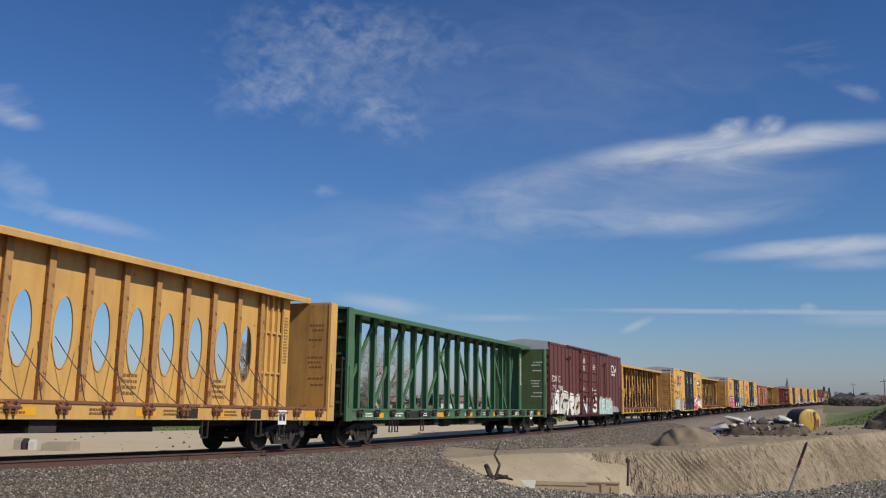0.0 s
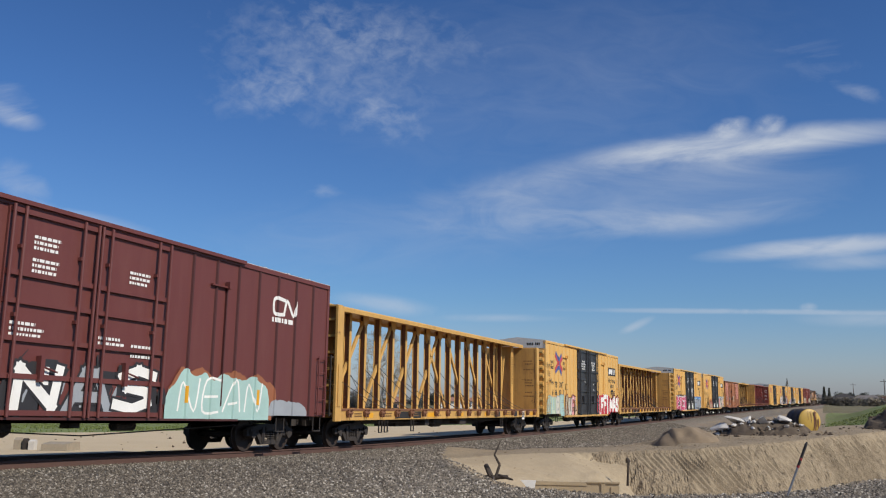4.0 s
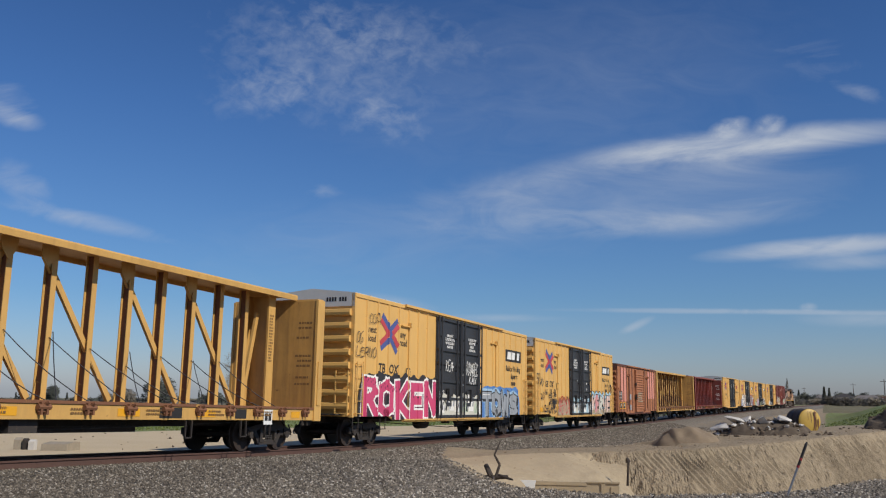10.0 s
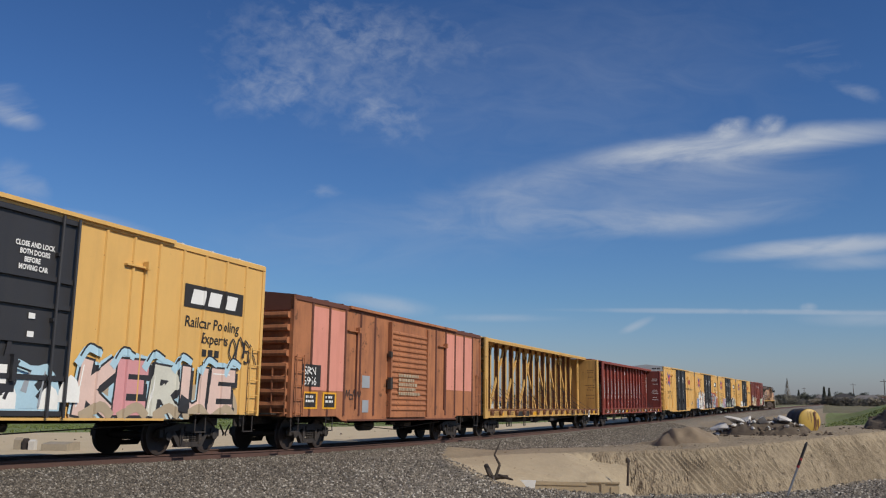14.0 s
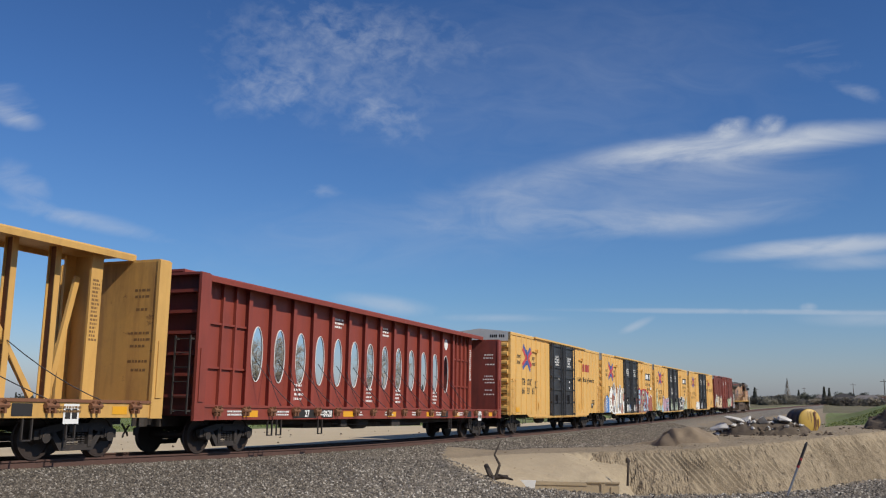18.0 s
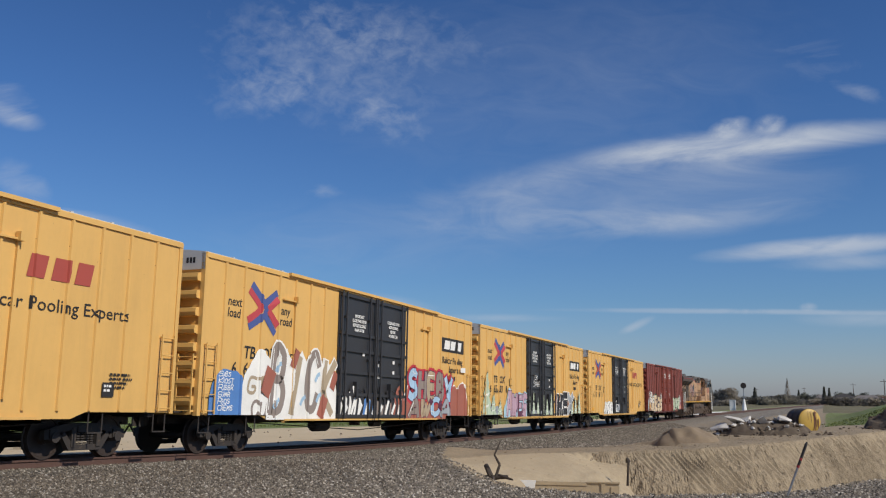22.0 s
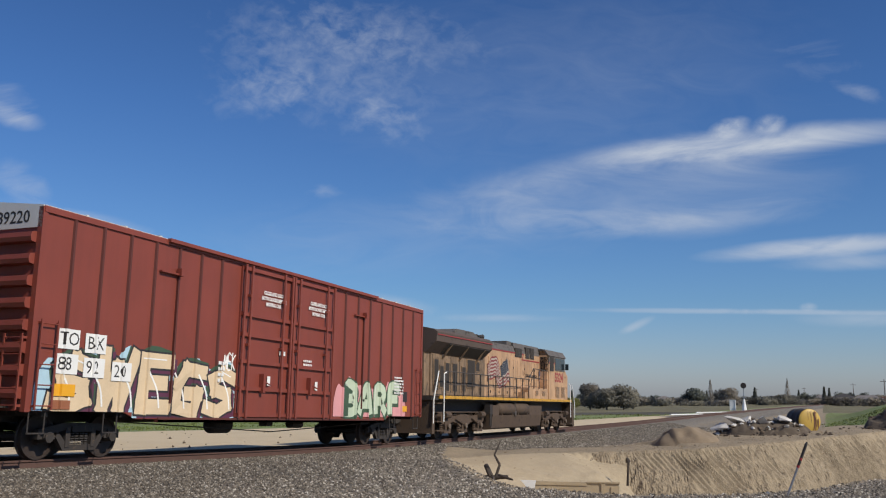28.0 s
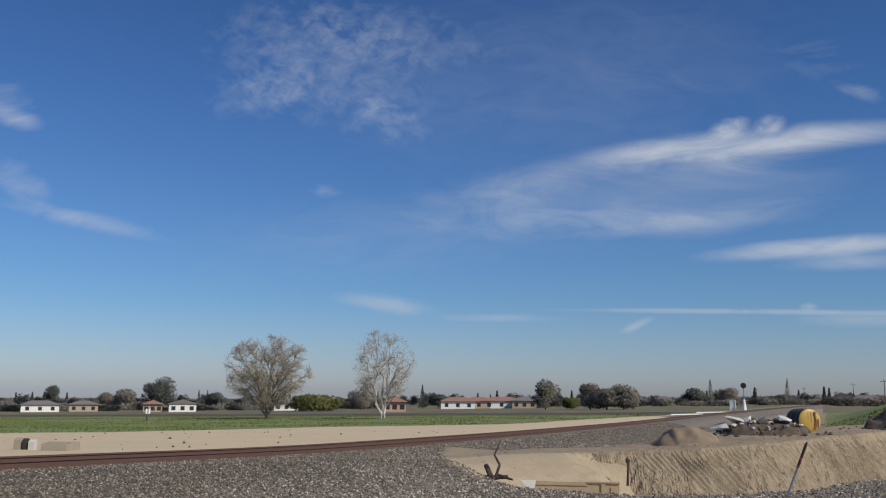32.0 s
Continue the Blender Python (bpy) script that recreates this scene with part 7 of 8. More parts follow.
def bare_tree(label, at, height, wide, low, limbs, forks, twigs, seed, bark, thick):
    """A leafless tree: limbs that reach through a rounded crown, fork, and end in fine twigs."""
    rnd = random.Random(seed)
    tree = thing("tree", label, "tree", at=at)
    wood, fine = Shape(), Shape()
    mid, half = Vector((0, 0, (height + low) / 2)), Vector((wide / 2, wide / 2, (height - low) / 2))

    def inside(p, reach):
        q = Vector(((p.x - mid.x) / half.x, (p.y - mid.y) / half.y, (p.z - mid.z) / half.z))
        if q.length > reach:
            q *= reach / q.length
        return Vector((mid.x + q.x * half.x, mid.y + q.y * half.y, mid.z + q.z * half.z))

    def reach_out(shape, p, q, r, r2, n, sides, lift):
        """A crooked branch from p to q; gives the points of its way."""
        d = q - p
        bow = (p + q) / 2 + Vector((rnd.gauss(0, 0.05), rnd.gauss(0, 0.05), lift)) * d.length
        way = [(p * (1 - t) ** 2 + bow * 2 * t * (1 - t) + q * t * t) for t in (k / n for k in range(n + 1))]
        way = [way[0]] + [w + Vector((rnd.gauss(0, 1), rnd.gauss(0, 1), rnd.gauss(0, 0.7))) * d.length * 0.028 for w in way[1:]]
        for k in range(n):
            a, b = r + (r2 - r) * k / n, r + (r2 - r) * (k + 1) / n
            shape.tube(way[k], way[k + 1], a, sides, b)
        return way

    stems = []
    for i in range(3):
        a = 2.1 * i + rnd.uniform(0, 1)
        out = wide * (0.05 if i == 0 else 0.13)
        foot = Vector((math.cos(a) * 0.15 * i, math.sin(a) * 0.15 * i, -0.4))
        stems.append(reach_out(wood, foot, Vector((math.cos(a) * out, math.sin(a) * out, height * rnd.uniform(0.5, 0.62))), height * (0.019 - 0.003 * i), height * 0.009, 8, 8, 0.02))
    for i in range(limbs):
        a = 2.4 * i + rnd.uniform(-0.3, 0.3)
        z = -0.7 + 1.7 * (i + 0.5) / limbs
        c = math.sqrt(max(0.0, 1 - z * z))
        deep = rnd.uniform(0.72, 0.94)
        goal = mid + Vector((math.cos(a) * c * half.x, math.sin(a) * c * half.y, z * half.z)) * deep
        stem = min(stems, key=lambda w: (w[5] - goal).length + rnd.uniform(0, 1.5))
        start = stem[min(8, max(2, 2 + int((z + 0.7) * 3.2)))]
        limb = reach_out(wood, start, goal, height * 0.0075, height * 0.0026, 8, 5, 0.08)
        for _ in range(forks):
            base = limb[rnd.randrange(2, 9)]
            away = (base - mid).normalized() * 0.7
            tip = inside(base + (away + Vector((rnd.gauss(0, 0.8), rnd.gauss(0, 0.8), rnd.gauss(0.45, 0.6)))).normalized() * height * rnd.uniform(0.08, 0.2), 0.97)
            fork = reach_out(wood, base, tip, height * 0.0028, height * 0.0012, 4, 4, 0.1)
            for _ in range(twigs):
                b2 = fork[rnd.randrange(1, 5)]
                d = (away + Vector((rnd.gauss(0, 1), rnd.gauss(0, 1), rnd.gauss(0.4, 0.8)))).normalized()
                t2 = inside(b2 + d * height * rnd.uniform(0.035, 0.1), rnd.uniform(0.94, 1.07))
                fine.tube(b2, t2, thick, 3, thick * 0.6)
                for _ in range(2):
                    d2 = (d + Vector((rnd.gauss(0, 0.6), rnd.gauss(0, 0.6), rnd.gauss(0.2, 0.5)))).normalized()
                    b3 = b2.lerp(t2, rnd.uniform(0.3, 1.0))
                    fine.tube(b3, b3 + d2 * height * rnd.uniform(0.02, 0.05), thick * 0.7, 3, thick * 0.45)
    part("trunk", open_ground(wood, "trunk", bark), None, tree)
    part("crown", open_ground(fine, "crown", TWIG), None, tree, "haze of bare brown twigs")
    return tree


def crown_shape(rnd, w, h, n, leaf, form):
    """A crown of many small leaf clumps, its outline uneven."""
    s = Shape()
    lobes = [(Vector((rnd.uniform(-0.3, 0.3) * w, rnd.uniform(-0.3, 0.3) * w, h * rnd.uniform(0.24, 0.72))), rnd.uniform(0.22, 0.4)) for _ in range(11)]
    for _ in range(n):
        if form == "cone":
            z = rnd.random() ** 1.4
            r = (1 - z) * w / 2 * math.sqrt(rnd.random()) + 0.05
            a = rnd.uniform(0, 6.283)
            p = Vector((r * math.cos(a), r * math.sin(a), h * (0.06 + 0.94 * z)))
        else:
            c, k = rnd.choice(lobes)
            v = Vector((rnd.gauss(0, 1), rnd.gauss(0, 1), rnd.gauss(0, 1))).normalized() * (rnd.random() ** 0.4)
            p = c + Vector((v.x * k * w, v.y * k * w, v.z * k * h * 0.75))
            if p.z < 0.05 * h:
                p.z = 0.05 * h + abs(p.z) * 0.2
        u = Vector((rnd.gauss(0, 1), rnd.gauss(0, 1), rnd.gauss(0, 1))).normalized()
        t = u.orthogonal().normalized() * leaf * rnd.uniform(0.6, 1.3)
        b = u.cross(t).normalized() * leaf * rnd.uniform(0.5, 1.0)
        s.faces([p - t, p - b * 0.6, p + t, p + b], [(0, 1, 2, 3)])
    return s


def open_ground(s, name, material):
    """Mesh data straight from a Shape, for leaves."""
    me = bpy.data.meshes.new(name)
    me.from_pydata(s.v, [], s.f)
    me.materials.append(material)
    return me


def leaf_tree(label, at, w, h, seed, leaf_key, form="round", n=500, leaf=0.4, name="tree"):
    rnd = random.Random(seed)
    tree = thing(name, label, "bush" if name == "bush" else "tree", at=at)
    part("trunk", Shape().tube((0, 0, -0.3), (0.1, 0, h * 0.5), 0.03 * h, 6, 0.015 * h).tube((0, 0, h * 0.25), (0.2 * w, 0.1 * w, h * 0.6), 0.015 * h, 5, 0.008 * h), BARK, tree)
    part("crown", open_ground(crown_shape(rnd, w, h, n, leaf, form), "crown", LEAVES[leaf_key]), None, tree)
    return tree


def at_ground(x, y, turn=0.0, lift=0.0):
    return pose(x, y, ground_z(x, y) + lift, 0, 0, turn)


bare_tree("broad leafless tree with a dense round crown of brown twigs", at_ground(113.5, 58.5), 11.9, 12.6, 1.4, 30, 13, 14, 4, BARK, 0.017)
bare_tree("leafless pale-barked tree with a thin open crown", at_ground(112.1, 39.4), 11.8, 8.8, 2.4, 15, 10, 15, 8, PALE_BARK, 0.011)


def far(angle, dist):
    """A place seen from the line's side at that angle (degrees from +y towards +x) and distance."""
    a = radians(angle)
    return dist * math.sin(a), -15.66 + dist * math.cos(a)


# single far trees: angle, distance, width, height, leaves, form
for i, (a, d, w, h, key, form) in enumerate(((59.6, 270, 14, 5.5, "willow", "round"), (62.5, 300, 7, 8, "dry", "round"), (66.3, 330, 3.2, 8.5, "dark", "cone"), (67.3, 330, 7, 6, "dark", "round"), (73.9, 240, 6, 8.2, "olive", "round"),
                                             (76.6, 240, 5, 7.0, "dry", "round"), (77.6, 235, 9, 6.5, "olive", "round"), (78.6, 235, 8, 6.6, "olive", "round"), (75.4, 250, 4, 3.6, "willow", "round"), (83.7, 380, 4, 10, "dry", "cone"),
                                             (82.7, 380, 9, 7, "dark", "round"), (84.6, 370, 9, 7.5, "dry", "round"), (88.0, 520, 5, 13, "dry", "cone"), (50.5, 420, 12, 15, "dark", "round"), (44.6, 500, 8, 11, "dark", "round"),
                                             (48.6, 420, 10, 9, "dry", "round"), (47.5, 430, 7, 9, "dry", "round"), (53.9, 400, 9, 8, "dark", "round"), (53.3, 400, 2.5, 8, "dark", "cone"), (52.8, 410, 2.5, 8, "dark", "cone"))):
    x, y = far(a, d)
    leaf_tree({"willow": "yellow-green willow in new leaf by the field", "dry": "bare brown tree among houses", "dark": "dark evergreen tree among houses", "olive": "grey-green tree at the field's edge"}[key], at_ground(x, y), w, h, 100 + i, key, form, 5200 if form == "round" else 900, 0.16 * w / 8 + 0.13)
# the band of trees round the far houses
variants = []
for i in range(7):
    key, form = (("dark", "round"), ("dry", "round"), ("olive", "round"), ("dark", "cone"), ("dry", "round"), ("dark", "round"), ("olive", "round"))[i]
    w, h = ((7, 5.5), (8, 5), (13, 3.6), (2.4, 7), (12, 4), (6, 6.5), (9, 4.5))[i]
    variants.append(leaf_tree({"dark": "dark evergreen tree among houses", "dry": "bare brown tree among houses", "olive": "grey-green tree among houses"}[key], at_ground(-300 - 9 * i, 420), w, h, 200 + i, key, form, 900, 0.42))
rnd = random.Random(77)
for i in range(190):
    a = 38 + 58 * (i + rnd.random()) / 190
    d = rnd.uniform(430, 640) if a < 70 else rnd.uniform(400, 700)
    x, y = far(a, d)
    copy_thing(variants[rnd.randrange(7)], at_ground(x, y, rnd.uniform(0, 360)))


for i in range(40):
    a = 38 + 26 * (i + rnd.random()) / 40
    x, y = far(a, rnd.uniform(345, 400))
    copy_thing(variants[rnd.choice((1, 2, 4, 6))], at_ground(x, y, rnd.uniform(0, 360), -1.2))


for i in range(46):
    a = 70 + 26 * (i + rnd.random()) / 46
    x, y = far(a, rnd.uniform(345, 460))
    copy_thing(variants[rnd.choice((1, 2, 4, 6))], at_ground(x, y, rnd.uniform(0, 360), -1.0))


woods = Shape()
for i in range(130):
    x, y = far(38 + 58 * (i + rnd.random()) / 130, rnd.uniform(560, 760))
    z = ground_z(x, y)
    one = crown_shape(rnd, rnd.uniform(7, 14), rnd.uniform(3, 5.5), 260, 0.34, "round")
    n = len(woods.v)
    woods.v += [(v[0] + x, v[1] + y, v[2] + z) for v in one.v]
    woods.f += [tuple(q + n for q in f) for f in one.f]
tagged(new("far_woods", open_ground(woods, "far_woods", WOODS)), "line of far trees and bushes, paled with painted haze", "woods", kind="stuff")


# ---- far houses ----
STUCCO = surface("white_stucco", (0.78, 0.75, 0.69), 0.85, vary=0.2, scale=0.5)
STUCCO_TAN = surface("tan_stucco", (0.42, 0.32, 0.24), 0.85, vary=0.2, scale=0.5)
STUCCO_PINK = surface("orange_stucco", (0.5, 0.31, 0.22), 0.85, vary=0.2, scale=0.5)
ROOF_GREY = surface("grey_shingles", (0.17, 0.15, 0.14), 0.9, vary=0.3, scale=0.8)
ROOF_RED = surface("red_tiles", (0.28, 0.15, 0.11), 0.9, vary=0.3, scale=0.8)
WINDOW = plain("dark_window", (0.03, 0.035, 0.04), 0.2)


def house(label, m, w, d, h, wall, roof, gable=False):
    ob = thing("house", label, "house", "far houses", m)
    part("wall", Shape().box(-w / 2, w / 2, -d / 2, d / 2, -3, h), wall, ob)
    if gable:
        part("roof", Shape().prism(((-w / 2 - 0.5, h), (w / 2 + 0.5, h), (0, h + w * 0.17)), "y", -d / 2 - 0.4, d / 2 + 0.4), roof, ob)
    else:
        s = Shape()
        e = 0.6
        s.faces([(-w / 2 - e, -d / 2 - e, h), (w / 2 + e, -d / 2 - e, h), (w / 2 + e, d / 2 + e, h), (-w / 2 - e, d / 2 + e, h), (-w / 2 + d * 0.45, 0, h + d * 0.2), (w / 2 - d * 0.45, 0, h + d * 0.2)],
                [(0, 1, 5, 4), (1, 2, 5), (2, 3, 4, 5), (3, 0, 4), (3, 2, 1, 0)])
        part("roof", s, roof, ob)
    for i in range(3):
        x = -w / 2 + w * (i + 0.5) / 3
        part("window", Shape().box(x - 0.6, x + 0.6, -d / 2 - 0.04, -d / 2, h - 1.9, h - 0.7), WINDOW, ob)
    return ob


for a, d, w, wall, roof, gable, text in ((51.9, 400, 10, STUCCO, ROOF_GREY, True, "low white house with a grey gable roof"), (50.2, 410, 7, STUCCO_TAN, ROOF_RED, False, "low red-roofed house behind the field"), (44.1, 470, 15, STUCCO, ROOF_GREY, False, "long low white house"),
                                         (46.4, 480, 12, STUCCO_TAN, ROOF_GREY, False, "low tan house among trees"), (64.6, 320, 7, STUCCO_PINK, ROOF_RED, False, "orange stucco house behind the bare tree"), (68.5, 420, 14, STUCCO, ROOF_RED, False, "white house with a red tiled roof"),
                                         (69.8, 430, 13, STUCCO_TAN, ROOF_RED, False, "tan house with a red tiled roof"), (71.2, 430, 16, STUCCO, ROOF_RED, False, "long white house with a red roof"), (72.6, 420, 10, STUCCO_TAN, ROOF_GREY, False, "low tan house among trees"),
                                         (81.0, 420, 9, STUCCO, ROOF_GREY, False, "small white house among dark trees"), (89.8, 480, 12, STUCCO_TAN, ROOF_GREY, False, "low tan house beyond the railway"), (91.0, 450, 13, STUCCO, ROOF_GREY, True, "white house beyond the mound"),
                                         (92.2, 430, 14, STUCCO_TAN, ROOF_GREY, False, "tan house beyond the mound"), (93.3, 440, 12, STUCCO_TAN, ROOF_RED, True, "tan house with a red roof beyond the mound"), (58.0, 420, 10, STUCCO, ROOF_GREY, False, "low white house behind the willow")):
    x, y = far(a, d * 0.74 if a < 73 else d * 0.95)
    house(text, at_ground(x, y, -a), w * 0.8, 7, 2.5, wall, roof, gable)


# ---- lineside things ----
CONCRETE = surface("pale_broken_concrete", (0.58, 0.55, 0.5), 0.9, vary=0.35, scale=3, second=(0.2, 0.17, 0.14), amount=0.35, bump=0.5)
PALE_EARTH = surface("stained_old_concrete", (0.33, 0.28, 0.21), 0.9, vary=0.4, scale=4, second=(0.15, 0.11, 0.08), amount=0.3, bump=0.5)
CLOD = surface("dark_earth_clod", (0.11, 0.08, 0.055), 0.95, vary=0.4, scale=3, bump=0.6)
CLOD_TAN = surface("tan_earth_clod", (0.24, 0.18, 0.11), 0.95, vary=0.4, scale=3, bump=0.6)
TANK = surface("yellow_tank_paint", (0.5, 0.32, 0.06), 0.5, vary=0.25, second=(0.25, 0.16, 0.06), amount=0.2)
STEEL = surface("galvanised_steel", (0.33, 0.34, 0.36), 0.4, 0.6, vary=0.3)
SIGN_WHITE = plain("white_sign_paint", (0.75, 0.75, 0.72))
POLE_WOOD = surface("weathered_pole_wood", (0.12, 0.09, 0.07), 0.9, vary=0.3)
PLANK = surface("sandy_plank", (0.42, 0.33, 0.21), 0.85, vary=0.3, scale=2, bump=0.4)
DEADWOOD = surface("dark_dead_wood", (0.06, 0.045, 0.035), 0.9, vary=0.4, scale=6, bump=0.6)


def lump(rnd, a, b, c):
    """A broken, angular piece about a by b by c."""
    bm = bmesh.new()
    for _ in range(14):
        v = Vector((rnd.gauss(0, 1), rnd.gauss(0, 1), rnd.gauss(0, 1))).normalized()
        m = max(abs(v.x), abs(v.y), abs(v.z)) ** 0.6
        bm.verts.new((v.x / m * a / 2, v.y / m * b / 2, v.z / m * c / 2))
    bmesh.ops.convex_hull(bm, input=bm.verts[:])
    bm.verts.ensure_lookup_table()
    loose = [v for v in bm.verts if not v.link_faces]
    bmesh.ops.delete(bm, geom=loose, context="VERTS")
    s = Shape()
    bm.verts.index_update()
    s.v = [tuple(v.co) for v in bm.verts]
    s.f = [tuple(v.index for v in f.verts) for f in bm.faces]
    bm.free()
    return s


def heap(name, label, category, cx, cy, rx, ry, h, material, seed, flat=0.75, rough=1.0):
    """A heap of loose earth on the ground; gives the height of its surface at a place."""
    def up(x, y):
        q = ((x - cx) / rx) ** 2 + ((y - cy) / ry) ** 2
        v = Vector((x, y, seed))
        fall = max(0.0, 1 - q * (1 + 0.35 * noise.noise(v * 1.1))) ** flat
        return ground_z(x, y) - 0.04 + h * fall * (1 + 0.35 * noise.noise(v * 1.7)) + rough * min(1.0, fall * 3) * (0.09 * noise.noise(v * 3.1) + 0.06 * abs(noise.noise(v * 7.0)))
    s, n = Shape(), 46
    for i in range(n + 1):
        for j in range(n + 1):
            x, y = cx + rx * 1.3 * (2 * i / n - 1), cy + ry * 1.3 * (2 * j / n - 1)
            s.v.append((x, y, up(x, y)))
    s.f = [(i * (n + 1) + j, (i + 1) * (n + 1) + j, (i + 1) * (n + 1) + j + 1, i * (n + 1) + j + 1) for i in range(n) for j in range(n)]
    tagged(new(name, s.data(name, material, True)), label, category)
    return up


SPOIL = surface("brown_spoil", (0.23, 0.172, 0.112), 0.95, vary=0.35, scale=1.2, second=(0.25, 0.19, 0.125), amount=0.5, bump=0.8, bump_scale=14)
DARK_SPOIL = surface("dark_spoil", (0.1, 0.075, 0.052), 0.95, vary=0.4, scale=1.6, second=(0.17, 0.13, 0.09), amount=0.45, bump=0.9, bump_scale=12)
heap("dirt_mound", "rounded heap of loose brown dirt on the bank", "heap", 39.6, -10.2, 1.2, 1.35, 0.6, SPOIL, 3, 0.62, 0.5)
rubble_top = heap("spoil_mound", "dark heap of dug earth under broken concrete", "heap", 42.8, -13.0, 1.15, 2.1, 0.5, DARK_SPOIL, 8, 0.55, 1.6)
mound_top = heap("spoil_mound", "dark heap of dug earth at the foot of the grassy mound", "heap", 46.3, -19.0, 1.4, 1.75, 0.85, DARK_SPOIL, 12, 0.7, 1.5)

rnd = random.Random(5)
# broken slabs thrown on the heap: the largest along its top, by the dirt heap
SLABS = [(42.5, -11.35, 1.05, 0.62, 0.2, -24, 8), (42.7, -11.9, 0.95, 0.7, 0.18, 16, -14), (43.0, -12.3, 0.7, 0.6, 0.22, -38, 20), (42.3, -13.2, 0.5, 0.5, 0.1, 50, 12), (42.7, -14.0, 0.62, 0.5, 0.16, -20, -10)]
for i in range(46):
    y = rnd.uniform(-14.7, -11.1)
    a = 0.12 + 0.34 * rnd.random() ** 2
    SLABS.append((42.5 + rnd.uniform(-0.7, 0.6), y, a, a * rnd.uniform(0.5, 0.9), rnd.uniform(0.06, 0.16), rnd.uniform(-40, 40), rnd.uniform(-40, 40)))
for i, (x, y, a, b, c, rx, ry) in enumerate(SLABS):
    ob = new("concrete_chunk", lump(rnd, a, b, c).data("concrete_chunk", CONCRETE))
    ob.matrix_basis = pose(x, y, rubble_top(x, y) + 0.3 * c + (0.12 if i < 5 else 0.0), rx, ry, rnd.uniform(60, 120) if i < 5 else rnd.uniform(0, 360))
    tagged(ob, "broken slab of pale concrete in a rubble heap", "rubble", "rubble heap beside the pit")
for i in range(110):
    y = rnd.uniform(-15.8, -10.9)
    x = 42.3 + rnd.uniform(-1.2, 0.8)
    if i > 70:
        x, y = 46.0 + rnd.uniform(-1.3, 0.8), rnd.uniform(-20.4, -16.2)
    ob = new("earth_clod", lump(rnd, 0.07 + 0.2 * rnd.random(), 0.05 + 0.18 * rnd.random(), 0.12).data("earth_clod", CLOD))
    ob.matrix_basis = pose(x, y, (rubble_top if i <= 70 else mound_top)(x, y) + 0.05, 0, 0, rnd.uniform(0, 360))
    tagged(ob, "dark clod of dug earth in a rubble heap" if i <= 70 else "dark clod of dug earth beside the grassy mound", "earth clod", "rubble heap beside the pit" if i <= 70 else "dug earth beside the mound")

TANK_SIDE = surface("blackened_tank_side", (0.045, 0.038, 0.034), 0.7, vary=0.4, second=(0.12, 0.07, 0.04), amount=0.35)
tank = thing("storage_drum", "large drum lying on its side, its yellow end stained with rust", "drum", at=at_ground(44.2, -14.72, 211, 0.42))
part("shell", Shape().lathe(((-0.62, 0.3), (-0.6, 0.5), (-0.5, 0.515), (-0.15, 0.515), (-0.12, 0.535), (-0.08, 0.515), (0.3, 0.515), (0.33, 0.535), (0.37, 0.515), (0.5, 0.515), (0.5, 0.3)), 32, "x"), TANK_SIDE, tank, "blackened steel shell", True)
part("end_cap", Shape().lathe(((0.46, 0.5), (0.5, 0.522), (0.52, 0.5), (0.56, 0.4), (0.59, 0.22), (0.6, 0.02)), 32, "x"), TANK, tank, "yellow painted end", True)
stain = Shape()
for y0, w, z0, z1 in ((0.16, 0.05, -0.44, 0.42), (0.24, 0.025, -0.3, 0.4), (0.02, 0.018, -0.1, 0.46), (-0.12, 0.012, 0.0, 0.44), (0.33, 0.04, -0.34, 0.1)):
    x = 0.603
    stain.faces([(x, y0, z0), (x, y0 + w, z0 + 0.06), (x, y0 + w * 1.2, z1), (x, y0 - w * 0.2, z1 - 0.02)], [(0, 1, 2, 3)])
part("rust_run", stain, RUST_SEAM, tank, "dark rust runs")

post = thing("leaning_post", "thin slanting steel post in the gravel, its top wrapped black", "post")
FOOT, TIP = Vector((16.55, -14.94, -0.22)), Vector((16.62, -15.33, 0.78))
part("shaft", Shape().tube(FOOT, FOOT.lerp(TIP, 0.66), 0.018, 10), STEEL, post)
part("wrap", Shape().tube(FOOT.lerp(TIP, 0.66), TIP, 0.023, 10).tube(TIP, TIP.lerp(FOOT, -0.04), 0.023, 10, 0.01), INK, post)
for q in (0.62, 0.74):
    part("band", Shape().tube(FOOT.lerp(TIP, q), FOOT.lerp(TIP, q + 0.04), 0.025, 10), LOCO_RED, post)

branch = thing("dead_branch", "dark dead branch stuck upright in the gravel edge", "branch", at=at_ground(18.3, -9.25))
part("stem", Shape().tube((0, 0, -0.1), (0.05, -0.12, 0.3), 0.035, 7, 0.028).tube((0.05, -0.12, 0.3), (-0.05, -0.04, 0.5), 0.028, 7, 0.02).tube((-0.05, -0.04, 0.5), (0.05, -0.14, 0.78), 0.02, 7, 0.01), DEADWOOD, branch)
part("root", Shape().tube((0.1, 0.2, 0.28), (0, 0.05, 0.05), 0.05, 7, 0.06).tube((0, 0.25, 0.02), (0.05, -0.3, 0.06), 0.06, 7, 0.04).tube((0.05, -0.1, 0.08), (-0.1, -0.45, 0.02), 0.04, 7, 0.02).tube((0, 0, 0.04), (-0.3, -0.1, 0.0), 0.03, 6, 0.015), DEADWOOD, branch)

